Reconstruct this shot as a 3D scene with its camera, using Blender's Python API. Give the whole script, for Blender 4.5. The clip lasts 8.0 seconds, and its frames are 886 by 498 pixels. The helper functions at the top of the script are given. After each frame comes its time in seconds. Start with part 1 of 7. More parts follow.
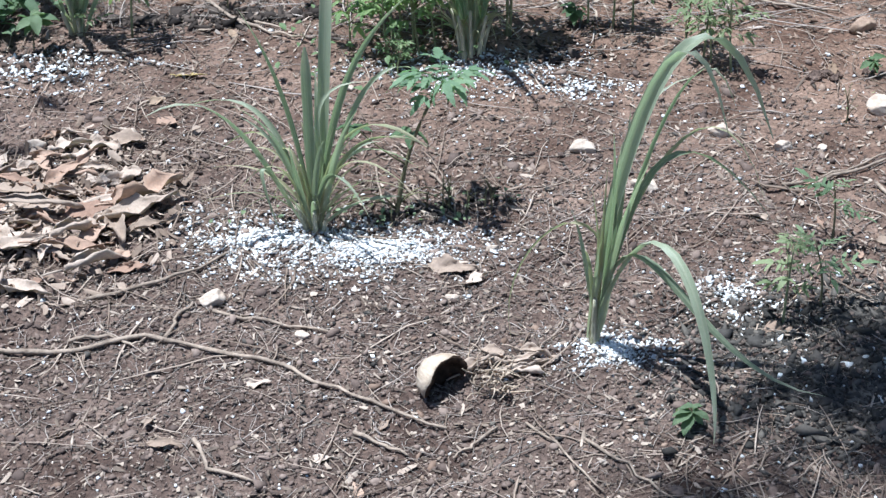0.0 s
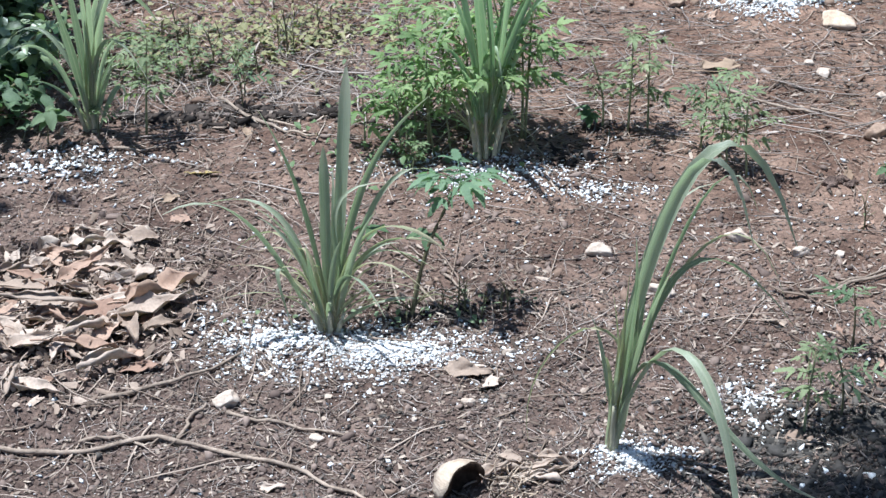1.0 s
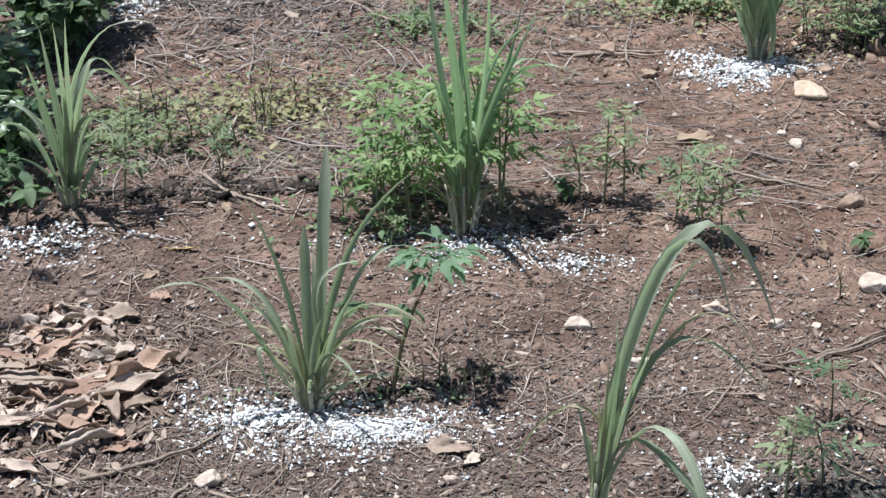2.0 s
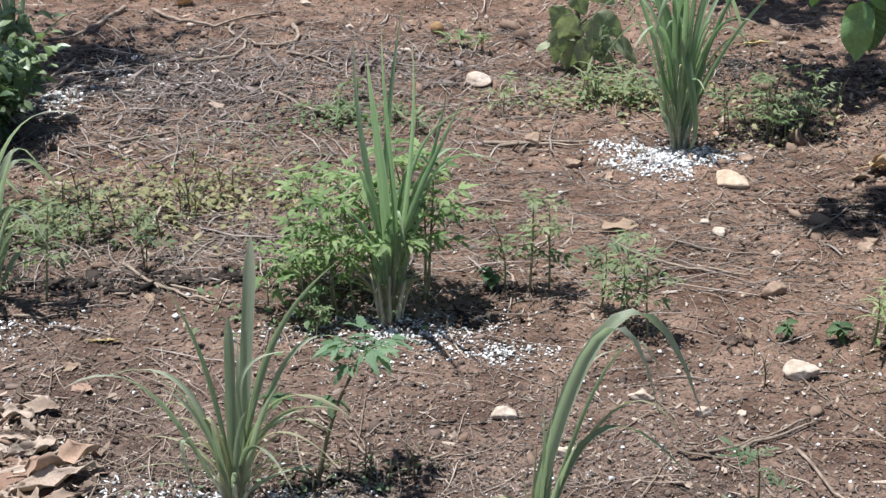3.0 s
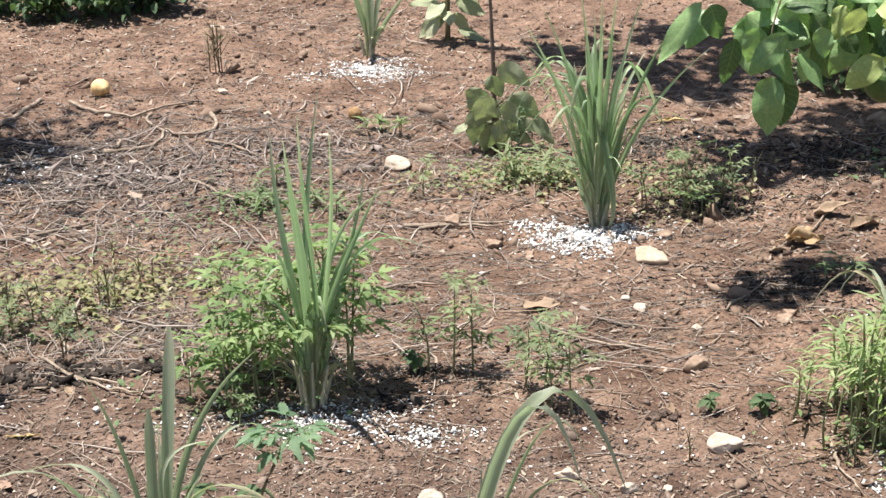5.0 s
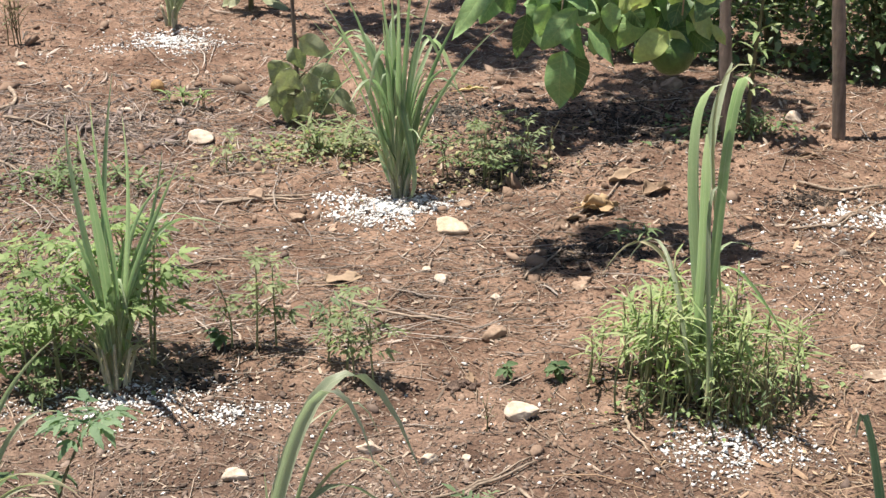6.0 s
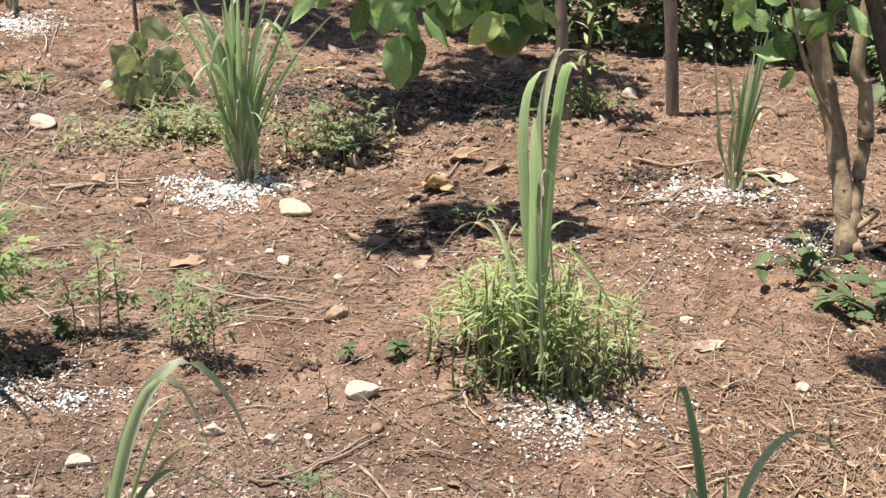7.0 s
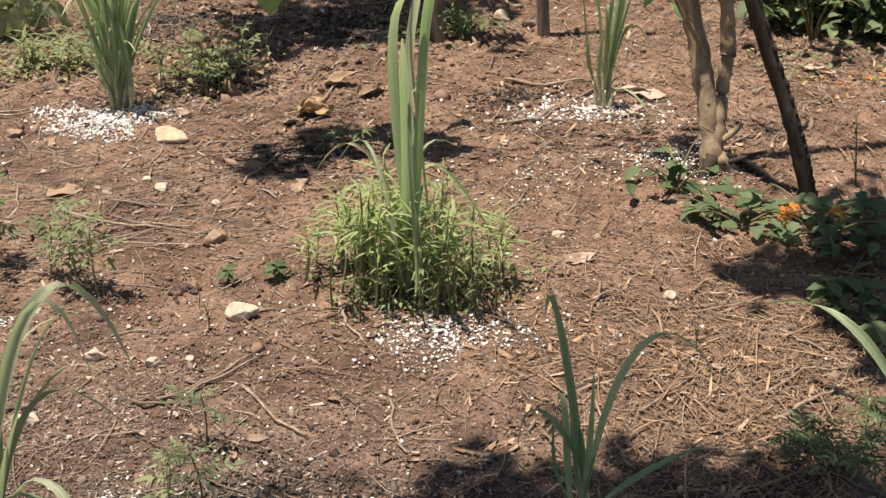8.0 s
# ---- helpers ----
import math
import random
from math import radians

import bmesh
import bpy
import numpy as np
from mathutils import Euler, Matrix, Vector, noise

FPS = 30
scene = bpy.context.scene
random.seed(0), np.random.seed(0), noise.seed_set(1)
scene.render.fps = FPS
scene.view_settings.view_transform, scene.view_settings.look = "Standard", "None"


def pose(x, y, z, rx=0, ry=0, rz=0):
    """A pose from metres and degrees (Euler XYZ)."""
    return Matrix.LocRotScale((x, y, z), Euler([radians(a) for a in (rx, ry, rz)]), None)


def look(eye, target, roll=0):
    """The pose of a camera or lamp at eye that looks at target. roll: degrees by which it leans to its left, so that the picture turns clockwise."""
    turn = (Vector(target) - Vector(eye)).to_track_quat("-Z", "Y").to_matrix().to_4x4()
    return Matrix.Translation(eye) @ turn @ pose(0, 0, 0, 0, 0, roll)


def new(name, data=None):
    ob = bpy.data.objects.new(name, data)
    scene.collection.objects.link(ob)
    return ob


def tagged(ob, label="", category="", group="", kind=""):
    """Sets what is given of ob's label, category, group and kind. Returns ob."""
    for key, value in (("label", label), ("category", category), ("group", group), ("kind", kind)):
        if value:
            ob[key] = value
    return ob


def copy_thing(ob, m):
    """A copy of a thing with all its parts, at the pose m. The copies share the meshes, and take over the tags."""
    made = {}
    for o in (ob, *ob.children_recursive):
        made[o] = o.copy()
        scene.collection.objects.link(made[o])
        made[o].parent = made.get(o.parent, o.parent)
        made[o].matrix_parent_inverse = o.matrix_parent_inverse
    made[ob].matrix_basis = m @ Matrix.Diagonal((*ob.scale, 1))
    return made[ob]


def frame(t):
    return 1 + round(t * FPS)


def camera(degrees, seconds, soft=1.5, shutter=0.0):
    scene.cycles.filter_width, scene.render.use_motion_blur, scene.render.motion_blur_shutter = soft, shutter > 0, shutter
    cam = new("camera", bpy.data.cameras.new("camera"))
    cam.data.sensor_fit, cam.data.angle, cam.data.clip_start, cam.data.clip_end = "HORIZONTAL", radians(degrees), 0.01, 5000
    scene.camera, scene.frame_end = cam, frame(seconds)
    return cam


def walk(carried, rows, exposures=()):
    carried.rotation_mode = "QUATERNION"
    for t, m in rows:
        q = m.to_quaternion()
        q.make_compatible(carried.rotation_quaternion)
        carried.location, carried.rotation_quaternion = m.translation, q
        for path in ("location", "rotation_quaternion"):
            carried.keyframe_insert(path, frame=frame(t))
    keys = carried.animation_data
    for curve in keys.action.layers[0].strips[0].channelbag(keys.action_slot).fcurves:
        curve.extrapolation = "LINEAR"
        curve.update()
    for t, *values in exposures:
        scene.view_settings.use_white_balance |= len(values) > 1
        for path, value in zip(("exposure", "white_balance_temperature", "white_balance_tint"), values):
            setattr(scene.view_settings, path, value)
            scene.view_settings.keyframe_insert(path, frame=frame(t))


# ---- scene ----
# ---------------------------------------------------------------- camera
EXPOSURES = [(0, 1.07, 5270, 6), (1.2, 1.00, 5340, 7), (2.5, 0.79, 5720, 8), (4, 0.99, 5960, 8), (5.5, 1.23, 6500, 9), (6.5, 1.02, 6750, 10),
             (7, 1.22, 6850, 11), (7.5, 1.12, 7100, 12), (8, 0.83, 7300, 14)]
cam = camera(30.0, 8.0, soft=1.45, shutter=0.0)
walk(cam, [
    (0, look((0.0000, -0.0000, 1.5377), (-0.0002, 3.3621, -0.6294), -2.003)),
    (0.5, look((-0.0204, 0.0219, 1.5351), (-0.0014, 3.4672, -0.4970), -1.568)),
    (1, look((-0.0317, 0.0258, 1.5378), (-0.0197, 3.5067, -0.4328), -1.190)),
    (1.2, look((-0.0353, 0.0243, 1.5452), (-0.0258, 3.5360, -0.3700), -1.047)),
    (2.3, look((-0.0459, 0.0296, 1.5794), (0.1111, 3.5875, -0.2417), -0.814)),
    (2.5, look((-0.0417, 0.0462, 1.5636), (0.1732, 3.6231, -0.2140), -0.493)),
    (3, look((-0.0418, 0.0346, 1.5713), (0.2245, 3.6658, -0.0850), -0.139)),
    (3.5, look((-0.0457, 0.0325, 1.5612), (0.3292, 3.6886, -0.0175), -0.027)),
    (4, look((-0.0327, 0.0162, 1.5781), (0.4018, 3.6951, 0.0692), -0.384)),
    (4.2, look((-0.0348, 0.0147, 1.5773), (0.3874, 3.6995, 0.0794), -0.641)),
    (5.3, look((-0.0241, 0.0366, 1.5685), (0.4749, 3.7234, 0.0993), -0.757)),
    (5.5, look((-0.0103, 0.0257, 1.5750), (0.5780, 3.6906, 0.0842), -0.442)),
    (6, look((0.0055, -0.0110, 1.6341), (0.8778, 3.5618, 0.0610), 0.561)),
    (6.5, look((0.0271, -0.0628, 1.6714), (1.1269, 3.4286, 0.0588), 1.411)),
    (7, look((0.0351, -0.0816, 1.6866), (1.2225, 3.3718, 0.0546), 1.554)),
    (7.5, look((0.0348, -0.1051, 1.6874), (1.3451, 3.2674, -0.0182), 1.593)),
    (8, look((0.0337, -0.1572, 1.6983), (1.4553, 3.1306, -0.0821), 1.811)),
], EXPOSURES)

# ---------------------------------------------------------------- daylight
SUN_WAY = Vector((0.22, -0.07, -0.973)).normalized()      # the way the light travels
world = bpy.data.worlds.new("sky")
scene.world = world
world.use_nodes = True
wn = world.node_tree
sky = wn.nodes.new("ShaderNodeTexSky")
sky.sky_type = "NISHITA"
sky.sun_disc = False
sky.sun_elevation = math.asin(-SUN_WAY.z)
sky.sun_rotation = math.atan2(-SUN_WAY.x, -SUN_WAY.y)
wn.nodes["Background"].inputs[1].default_value = 0.058
wn.links.new(sky.outputs[0], wn.nodes["Background"].inputs[0])
sun = new("sun", bpy.data.lights.new("sun", "SUN"))
sun.data.energy = 4.75
sun.data.angle = radians(0.8)
sun.data.color = (1.0, 0.95, 0.87)
sun.matrix_world = look((-2, 3, 8), Vector((-2, 3, 8)) + SUN_WAY)


# ---------------------------------------------------------------- materials
def material(name, build, rough=0.8, spec=0.3):
    m = bpy.data.materials.new(name)
    m.use_nodes = True
    t = m.node_tree
    b = t.nodes["Principled BSDF"]
    b.inputs["Roughness"].default_value = rough
    b.inputs["Specular IOR Level"].default_value = spec
    build(t, b)
    return m


def nd(t, kind, **vals):
    n = t.nodes.new(kind)
    for k, v in vals.items():
        n.inputs[k.replace("_", " ")].default_value = v
    return n


def coords(t, kind="Object", scale=(1, 1, 1)):
    c = t.nodes.new("ShaderNodeTexCoord")
    mp = nd(t, "ShaderNodeMapping")
    mp.inputs["Scale"].default_value = scale
    t.links.new(c.outputs[kind], mp.inputs["Vector"])
    return mp.outputs[0]


def tex_noise(t, vec, scale, detail=5, rough=0.6):
    n = nd(t, "ShaderNodeTexNoise", Scale=scale, Detail=detail, Roughness=rough)
    t.links.new(vec, n.inputs["Vector"])
    return n.outputs["Fac"]


def ramp(t, fac, *stops):
    r = t.nodes.new("ShaderNodeValToRGB")
    e = r.color_ramp.elements
    while len(e) < len(stops):
        e.new(0.5)
    for el, (p, c) in zip(e, stops):
        el.position, el.color = p, (*c, 1)
    t.links.new(fac, r.inputs[0])
    return r.outputs[0]


def mix(t, fac, a, b, how="MIX"):
    m = t.nodes.new("ShaderNodeMix")
    m.data_type, m.blend_type = "RGBA", how
    for sock, v in ((m.inputs[0], fac), (m.inputs[6], a), (m.inputs[7], b)):
        if isinstance(v, bpy.types.NodeSocket):
            t.links.new(v, sock)
        elif isinstance(v, tuple):
            sock.default_value = (*v, 1)
        else:
            sock.default_value = v
    return m.outputs[2]


def bump(t, b, height, strength, dist):
    n = nd(t, "ShaderNodeBump", Strength=strength, Distance=dist)
    t.links.new(height, n.inputs["Height"])
    t.links.new(n.outputs[0], b.inputs["Normal"])


def rand_object(t):
    return t.nodes.new("ShaderNodeObjectInfo").outputs["Random"]


def rand_island(t):
    return t.nodes.new("ShaderNodeNewGeometry").outputs["Random Per Island"]


def colour(t, b, sock):
    t.links.new(sock, b.inputs["Base Color"])


def soil_build(t, b):
    v = coords(t)
    big = tex_noise(t, v, 1.3, 3)
    mid = tex_noise(t, v, 14, 6, 0.7)
    fine = tex_noise(t, v, 130, 6, 0.75)
    dark = ramp(t, mid, (0.3, (0.079, 0.056, 0.046)), (0.52, (0.152, 0.108, 0.088)), (0.75, (0.24, 0.175, 0.142)))
    red = ramp(t, mid, (0.3, (0.125, 0.077, 0.055)), (0.52, (0.235, 0.152, 0.110)), (0.78, (0.34, 0.232, 0.172)))
    sep = t.nodes.new("ShaderNodeSeparateXYZ")
    t.links.new(v, sep.inputs[0])
    # the plot turns from dark garden soil to drier red earth further up the slope
    run = nd(t, "ShaderNodeMath")
    run.operation = "MULTIPLY_ADD"
    run.inputs[1].default_value = 0.55
    t.links.new(sep.outputs["X"], run.inputs[0])
    t.links.new(sep.outputs["Y"], run.inputs[2])
    add = nd(t, "ShaderNodeMath")
    add.operation = "ADD"
    t.links.new(run.outputs[0], add.inputs[0])
    t.links.new(big, add.inputs[1])
    rng = nd(t, "ShaderNodeMapRange")
    rng.inputs["From Min"].default_value = 2.7
    rng.inputs["From Max"].default_value = 4.2
    t.links.new(add.outputs[0], rng.inputs["Value"])
    base = mix(t, rng.outputs[0], dark, red)
    speck = ramp(t, fine, (0.36, (0.45, 0.43, 0.42)), (0.52, (1, 1, 1)), (0.72, (1.5, 1.42, 1.34)))
    damp = ramp(t, tex_noise(t, v, 4.5, 4, 0.6), (0.36, (0.55, 0.51, 0.50)), (0.56, (1, 1, 1)), (0.75, (1.12, 1.1, 1.08)))
    colour(t, b, mix(t, 1.0, mix(t, 1.0, base, speck, "MULTIPLY"), damp, "MULTIPLY"))
    h = mix(t, 0.5, mid, fine)
    bump(t, b, h, 0.9, 0.012)


def grains_build(a, b_, c):
    def go(t, b):
        v = coords(t)
        r = rand_island(t)
        col = ramp(t, r, (0.0, a), (0.5, b_), (1.0, c))
        n = tex_noise(t, v, 180, 4)
        colour(t, b, mix(t, 0.35, col, ramp(t, n, (0.3, (0.4, 0.4, 0.4)), (0.7, (1.3, 1.3, 1.3))), "MULTIPLY"))
        bump(t, b, n, 0.4, 0.002)
    return go


def stone_build(a, c, dirt):
    def go(t, b):
        v = coords(t)
        n = tex_noise(t, v, 22, 6, 0.7)
        f = tex_noise(t, v, 120, 5, 0.7)
        base = mix(t, rand_object(t), ramp(t, n, (0.3, a), (0.65, c)), ramp(t, n, (0.35, dirt), (0.6, c)))
        colour(t, b, mix(t, 0.35, base, ramp(t, f, (0.35, (0.45, 0.4, 0.36)), (0.6, (1.15, 1.12, 1.08))), "MULTIPLY"))
        bump(t, b, mix(t, 0.5, n, f), 0.7, 0.005)
    return go


def leaf_build(a, c, spot=(0.2, 0.16, 0.05), pass_light=0.35, scale=30, veins=False, per=rand_object):
    """Thin living leaf: two greens by piece, mottling, some light passing through."""
    def go(t, b):
        v = coords(t)
        n = tex_noise(t, v, scale, 4)
        col = mix(t, per(t), a, c)
        col = mix(t, ramp(t, n, (0.55, (0, 0, 0)), (0.85, (0.55, 0.55, 0.55))), col, spot)
        f = tex_noise(t, v, scale * 8, 3)
        col = mix(t, 0.4, col, ramp(t, f, (0.35, (0.6, 0.6, 0.6)), (0.7, (1.25, 1.25, 1.25))), "MULTIPLY")
        height = f
        if veins:
            sep = t.nodes.new("ShaderNodeSeparateXYZ")
            t.links.new(t.nodes.new("ShaderNodeTexCoord").outputs["UV"], sep.inputs[0])
            def calc(op, x, y):
                m = t.nodes.new("ShaderNodeMath")
                m.operation = op
                for s, val in zip(m.inputs, (x, y)):
                    if isinstance(val, bpy.types.NodeSocket):
                        t.links.new(val, s)
                    else:
                        s.default_value = val
                return m.outputs[0]
            off = calc("ABSOLUTE", calc("SUBTRACT", sep.outputs["Y"], 0.5), 0)
            wavy = calc("SINE", calc("MULTIPLY", calc("SUBTRACT", sep.outputs["X"], calc("MULTIPLY", off, 0.32)), 52), 0)
            side = ramp(t, wavy, (0.86, (0, 0, 0)), (1.0, (0.55, 0.55, 0.55)))
            rib = ramp(t, off, (0.0, (0.8, 0.8, 0.8)), (0.035, (0, 0, 0)))
            lines = mix(t, 1.0, side, rib, "ADD")
            col = mix(t, lines, col, mix(t, 0.45, col, (0.42, 0.46, 0.20)))
            height = mix(t, 0.8, f, lines)
        colour(t, b, col)
        bump(t, b, height, 0.4, 0.002)
        tr = nd(t, "ShaderNodeBsdfTranslucent")
        t.links.new(mix(t, 1.0, col, (1.15, 1.4, 0.75), "MULTIPLY"), tr.inputs[0])
        ms = nd(t, "ShaderNodeMixShader", Fac=pass_light)
        t.links.new(b.outputs[0], ms.inputs[1])
        t.links.new(tr.outputs[0], ms.inputs[2])
        t.links.new(ms.outputs[0], t.nodes["Material Output"].inputs[0])
    return go


def blade_build(a, c, edge):
    """Grass blade: parallel veins along its length, paler edges."""
    def go(t, b):
        uv = t.nodes.new("ShaderNodeTexCoord").outputs["UV"]
        mp = nd(t, "ShaderNodeMapping")
        mp.inputs["Scale"].default_value = (60, 3, 1)
        t.links.new(uv, mp.inputs[0])
        veins = tex_noise(t, mp.outputs[0], 1.0, 3)
        big = tex_noise(t, coords(t), 9, 4)
        col = mix(t, rand_object(t), a, c)
        col = mix(t, 0.6, col, ramp(t, veins, (0.32, (0.55, 0.6, 0.55)), (0.68, (1.4, 1.35, 1.35))), "MULTIPLY")
        sep = t.nodes.new("ShaderNodeSeparateXYZ")
        t.links.new(uv, sep.inputs[0])
        tip = ramp(t, sep.outputs["Y"], (0.0, (0.95, 0.95, 0.95)), (0.12, (0.75, 0.75, 0.75)), (0.32, (0, 0, 0)), (0.80, (0, 0, 0)), (1.0, (0.7, 0.7, 0.7)))
        col = mix(t, tip, col, edge)
        off = nd(t, "ShaderNodeMath")
        off.operation = "SUBTRACT"
        t.links.new(sep.outputs["X"], off.inputs[0])
        off.inputs[1].default_value = 0.5
        out = nd(t, "ShaderNodeMath")
        out.operation = "ABSOLUTE"
        t.links.new(off.outputs[0], out.inputs[0])
        rim = ramp(t, out.outputs[0], (0.0, (0.45, 0.45, 0.45)), (0.06, (0, 0, 0)), (0.38, (0, 0, 0)), (0.5, (0.6, 0.6, 0.6)))
        col = mix(t, rim, col, edge)
        col = mix(t, ramp(t, big, (0.6, (0, 0, 0)), (0.8, (0.6, 0.6, 0.6))), col, edge)
        colour(t, b, col)
        bump(t, b, veins, 0.35, 0.001)
        tr = nd(t, "ShaderNodeBsdfTranslucent")
        t.links.new(mix(t, 1.0, col, (1.05, 1.24, 0.88), "MULTIPLY"), tr.inputs[0])
        ms = nd(t, "ShaderNodeMixShader", Fac=0.45)
        t.links.new(b.outputs[0], ms.inputs[1])
        t.links.new(tr.outputs[0], ms.inputs[2])
        t.links.new(ms.outputs[0], t.nodes["Material Output"].inputs[0])
    return go


def bark_build(a, c, scale=(40, 40, 8)):
    def go(t, b):
        v = coords(t, "Object", scale)
        n = tex_noise(t, v, 1.0, 6, 0.7)
        g = tex_noise(t, coords(t), 14, 4)
        colour(t, b, mix(t, 0.5, ramp(t, n, (0.3, a), (0.7, c)), ramp(t, g, (0.35, (0.5, 0.5, 0.5)), (0.7, (1.4, 1.4, 1.35))), "MULTIPLY"))
        bump(t, b, n, 0.8, 0.006)
    return go


SOIL = material("garden_soil", soil_build, 0.95, 0.15)
CLOD = material("soil_clods", grains_build((0.082, 0.060, 0.051), (0.155, 0.113, 0.093), (0.255, 0.192, 0.158)), 0.95, 0.15)
CLOD_RED = material("dry_earth_clods", grains_build((0.145, 0.097, 0.071), (0.205, 0.139, 0.103), (0.265, 0.189, 0.142)), 0.95, 0.15)
CRUMB = material("plant_crumbs", grains_build((0.07, 0.055, 0.045), (0.20, 0.15, 0.115), (0.43, 0.345, 0.275)), 0.9, 0.2)
STRAW = material("straw", grains_build((0.13, 0.092, 0.068), (0.25, 0.182, 0.135), (0.46, 0.36, 0.285)), 0.8, 0.3)
STRAW_GREY = material("weathered_straw", grains_build((0.13, 0.11, 0.095), (0.27, 0.22, 0.185), (0.48, 0.40, 0.345)), 0.85, 0.25)
DEBRIS = material("grey_plant_debris", grains_build((0.07, 0.054, 0.049), (0.155, 0.118, 0.104), (0.31, 0.25, 0.225)), 0.9, 0.2)
STRAW_GOLD = material("golden_straw", grains_build((0.225, 0.14, 0.09), (0.33, 0.218, 0.14), (0.44, 0.32, 0.22)), 0.8, 0.3)
GRIT = material("white_grit", grains_build((0.40, 0.385, 0.375), (0.73, 0.71, 0.69), (0.88, 0.87, 0.85)), 0.8, 0.3)
# Near-black crumbs: humus, and shade painted onto the soil.
HUMUS_SHADE = material("humus_and_painted_shade", grains_build((0.02, 0.016, 0.014), (0.05, 0.039, 0.033), (0.11, 0.085, 0.07)), 0.95, 0.15)
CHIP = material("dark_chips_and_shade", grains_build((0.028, 0.025, 0.022), (0.062, 0.055, 0.049), (0.14, 0.12, 0.10)), 0.9, 0.2)
STONE = material("coral_limestone", stone_build((0.40, 0.315, 0.245), (0.58, 0.49, 0.41), (0.42, 0.315, 0.24)), 0.9, 0.2)
STONE_TAN = material("tan_stone", stone_build((0.42, 0.315, 0.225), (0.60, 0.48, 0.37), (0.42, 0.30, 0.21)), 0.9, 0.2)
STONE_BROWN = material("brown_stone", stone_build((0.22, 0.15, 0.11), (0.38, 0.28, 0.21), (0.18, 0.12, 0.085)), 0.92, 0.2)
BLADE = material("grass_blade", blade_build((0.18, 0.22, 0.14), (0.41, 0.44, 0.32), (0.52, 0.49, 0.37)), 0.42, 0.5)
BLADE_GREEN = material("green_grass_blade", blade_build((0.165, 0.255, 0.14), (0.40, 0.49, 0.31), (0.54, 0.53, 0.38)), 0.42, 0.5)
BLADE_FRESH = material("fresh_grass_blade", blade_build((0.29, 0.39, 0.215), (0.46, 0.53, 0.36), (0.57, 0.58, 0.43)), 0.42, 0.5)
SHEATH = material("grass_sheath", bark_build((0.36, 0.34, 0.22), (0.60, 0.55, 0.40), (90, 90, 8)), 0.7, 0.3)
BLADE_PALE = material("withered_blade", blade_build((0.32, 0.34, 0.20), (0.46, 0.40, 0.27), (0.50, 0.42, 0.30)), 0.65, 0.3)
WEED = material("weed_leaf", leaf_build((0.13, 0.19, 0.085), (0.245, 0.305, 0.155), pass_light=0.38), 0.55, 0.35)
WEED_BRIGHT = material("bright_weed_leaf", leaf_build((0.145, 0.22, 0.085), (0.335, 0.42, 0.19), (0.40, 0.41, 0.21), 0.45), 0.55, 0.35)
WEED_FRESH = material("fresh_weed_leaf", leaf_build((0.12, 0.195, 0.11), (0.22, 0.31, 0.18), (0.24, 0.29, 0.17), 0.4), 0.5, 0.4)
WEED_PALE = material("pale_weed_leaf", leaf_build((0.235, 0.325, 0.14), (0.43, 0.475, 0.255), (0.48, 0.44, 0.25), 0.45), 0.55, 0.35)
WEED_DRY = material("drying_weed_leaf", leaf_build((0.22, 0.21, 0.10), (0.40, 0.36, 0.20), (0.46, 0.38, 0.23), 0.3), 0.65, 0.3)
WEED_DULL = material("dull_weed_leaf", leaf_build((0.12, 0.175, 0.095), (0.22, 0.275, 0.155), pass_light=0.38), 0.6, 0.3)
WEED_OLIVE = material("olive_weed_leaf", leaf_build((0.17, 0.21, 0.105), (0.32, 0.36, 0.20), (0.34, 0.33, 0.19), 0.4), 0.55, 0.35)
# Darkest weed green; its tone paints in the shade on low weeds.
WEED_SHADE = material("deep_green_shaded_weed_leaf", leaf_build((0.055, 0.105, 0.045), (0.125, 0.18, 0.085), pass_light=0.3), 0.55, 0.35)
STEM = material("weed_stem", bark_build((0.10, 0.085, 0.05), (0.24, 0.22, 0.12)), 0.8, 0.2)
STEM_GREEN = material("green_weed_stem", bark_build((0.18, 0.18, 0.09), (0.34, 0.36, 0.19)), 0.7, 0.3)
CITRUS = material("citrus_leaf", leaf_build((0.19, 0.32, 0.125), (0.33, 0.47, 0.21), (0.43, 0.46, 0.22), 0.27, 14, veins=True), 0.42, 0.5)
CITRUS_YOUNG = material("young_citrus_leaf", leaf_build((0.36, 0.43, 0.15), (0.52, 0.55, 0.24), (0.54, 0.50, 0.24), 0.28, 14, veins=True), 0.45, 0.5)
# Darker citrus green, also used to paint shade onto leaves set back.
CITRUS_DARK = material("dark_citrus_leaf", leaf_build((0.075, 0.135, 0.055), (0.135, 0.205, 0.09), (0.15, 0.18, 0.07), 0.34, 14, veins=True), 0.45, 0.5)
SHRUB_LEAF = material("shrub_leaf", leaf_build((0.26, 0.285, 0.17), (0.47, 0.47, 0.325), (0.42, 0.38, 0.25), 0.22, 18, veins=True), 0.6, 0.3)
HEDGE = material("hedge_leaf", leaf_build((0.04, 0.08, 0.03), (0.30, 0.36, 0.19), (0.26, 0.27, 0.14), 0.3, 14, per=rand_island), 0.38, 0.5)
DRY_LEAF = material("dry_leaf", leaf_build((0.30, 0.22, 0.165), (0.54, 0.43, 0.35), (0.24, 0.16, 0.115), 0.15, 26), 0.8, 0.25)
DRY_LEAF_BROWN = material("brown_dry_leaf", leaf_build((0.22, 0.15, 0.10), (0.36, 0.26, 0.18), (0.16, 0.10, 0.07), 0.15, 16), 0.8, 0.25)
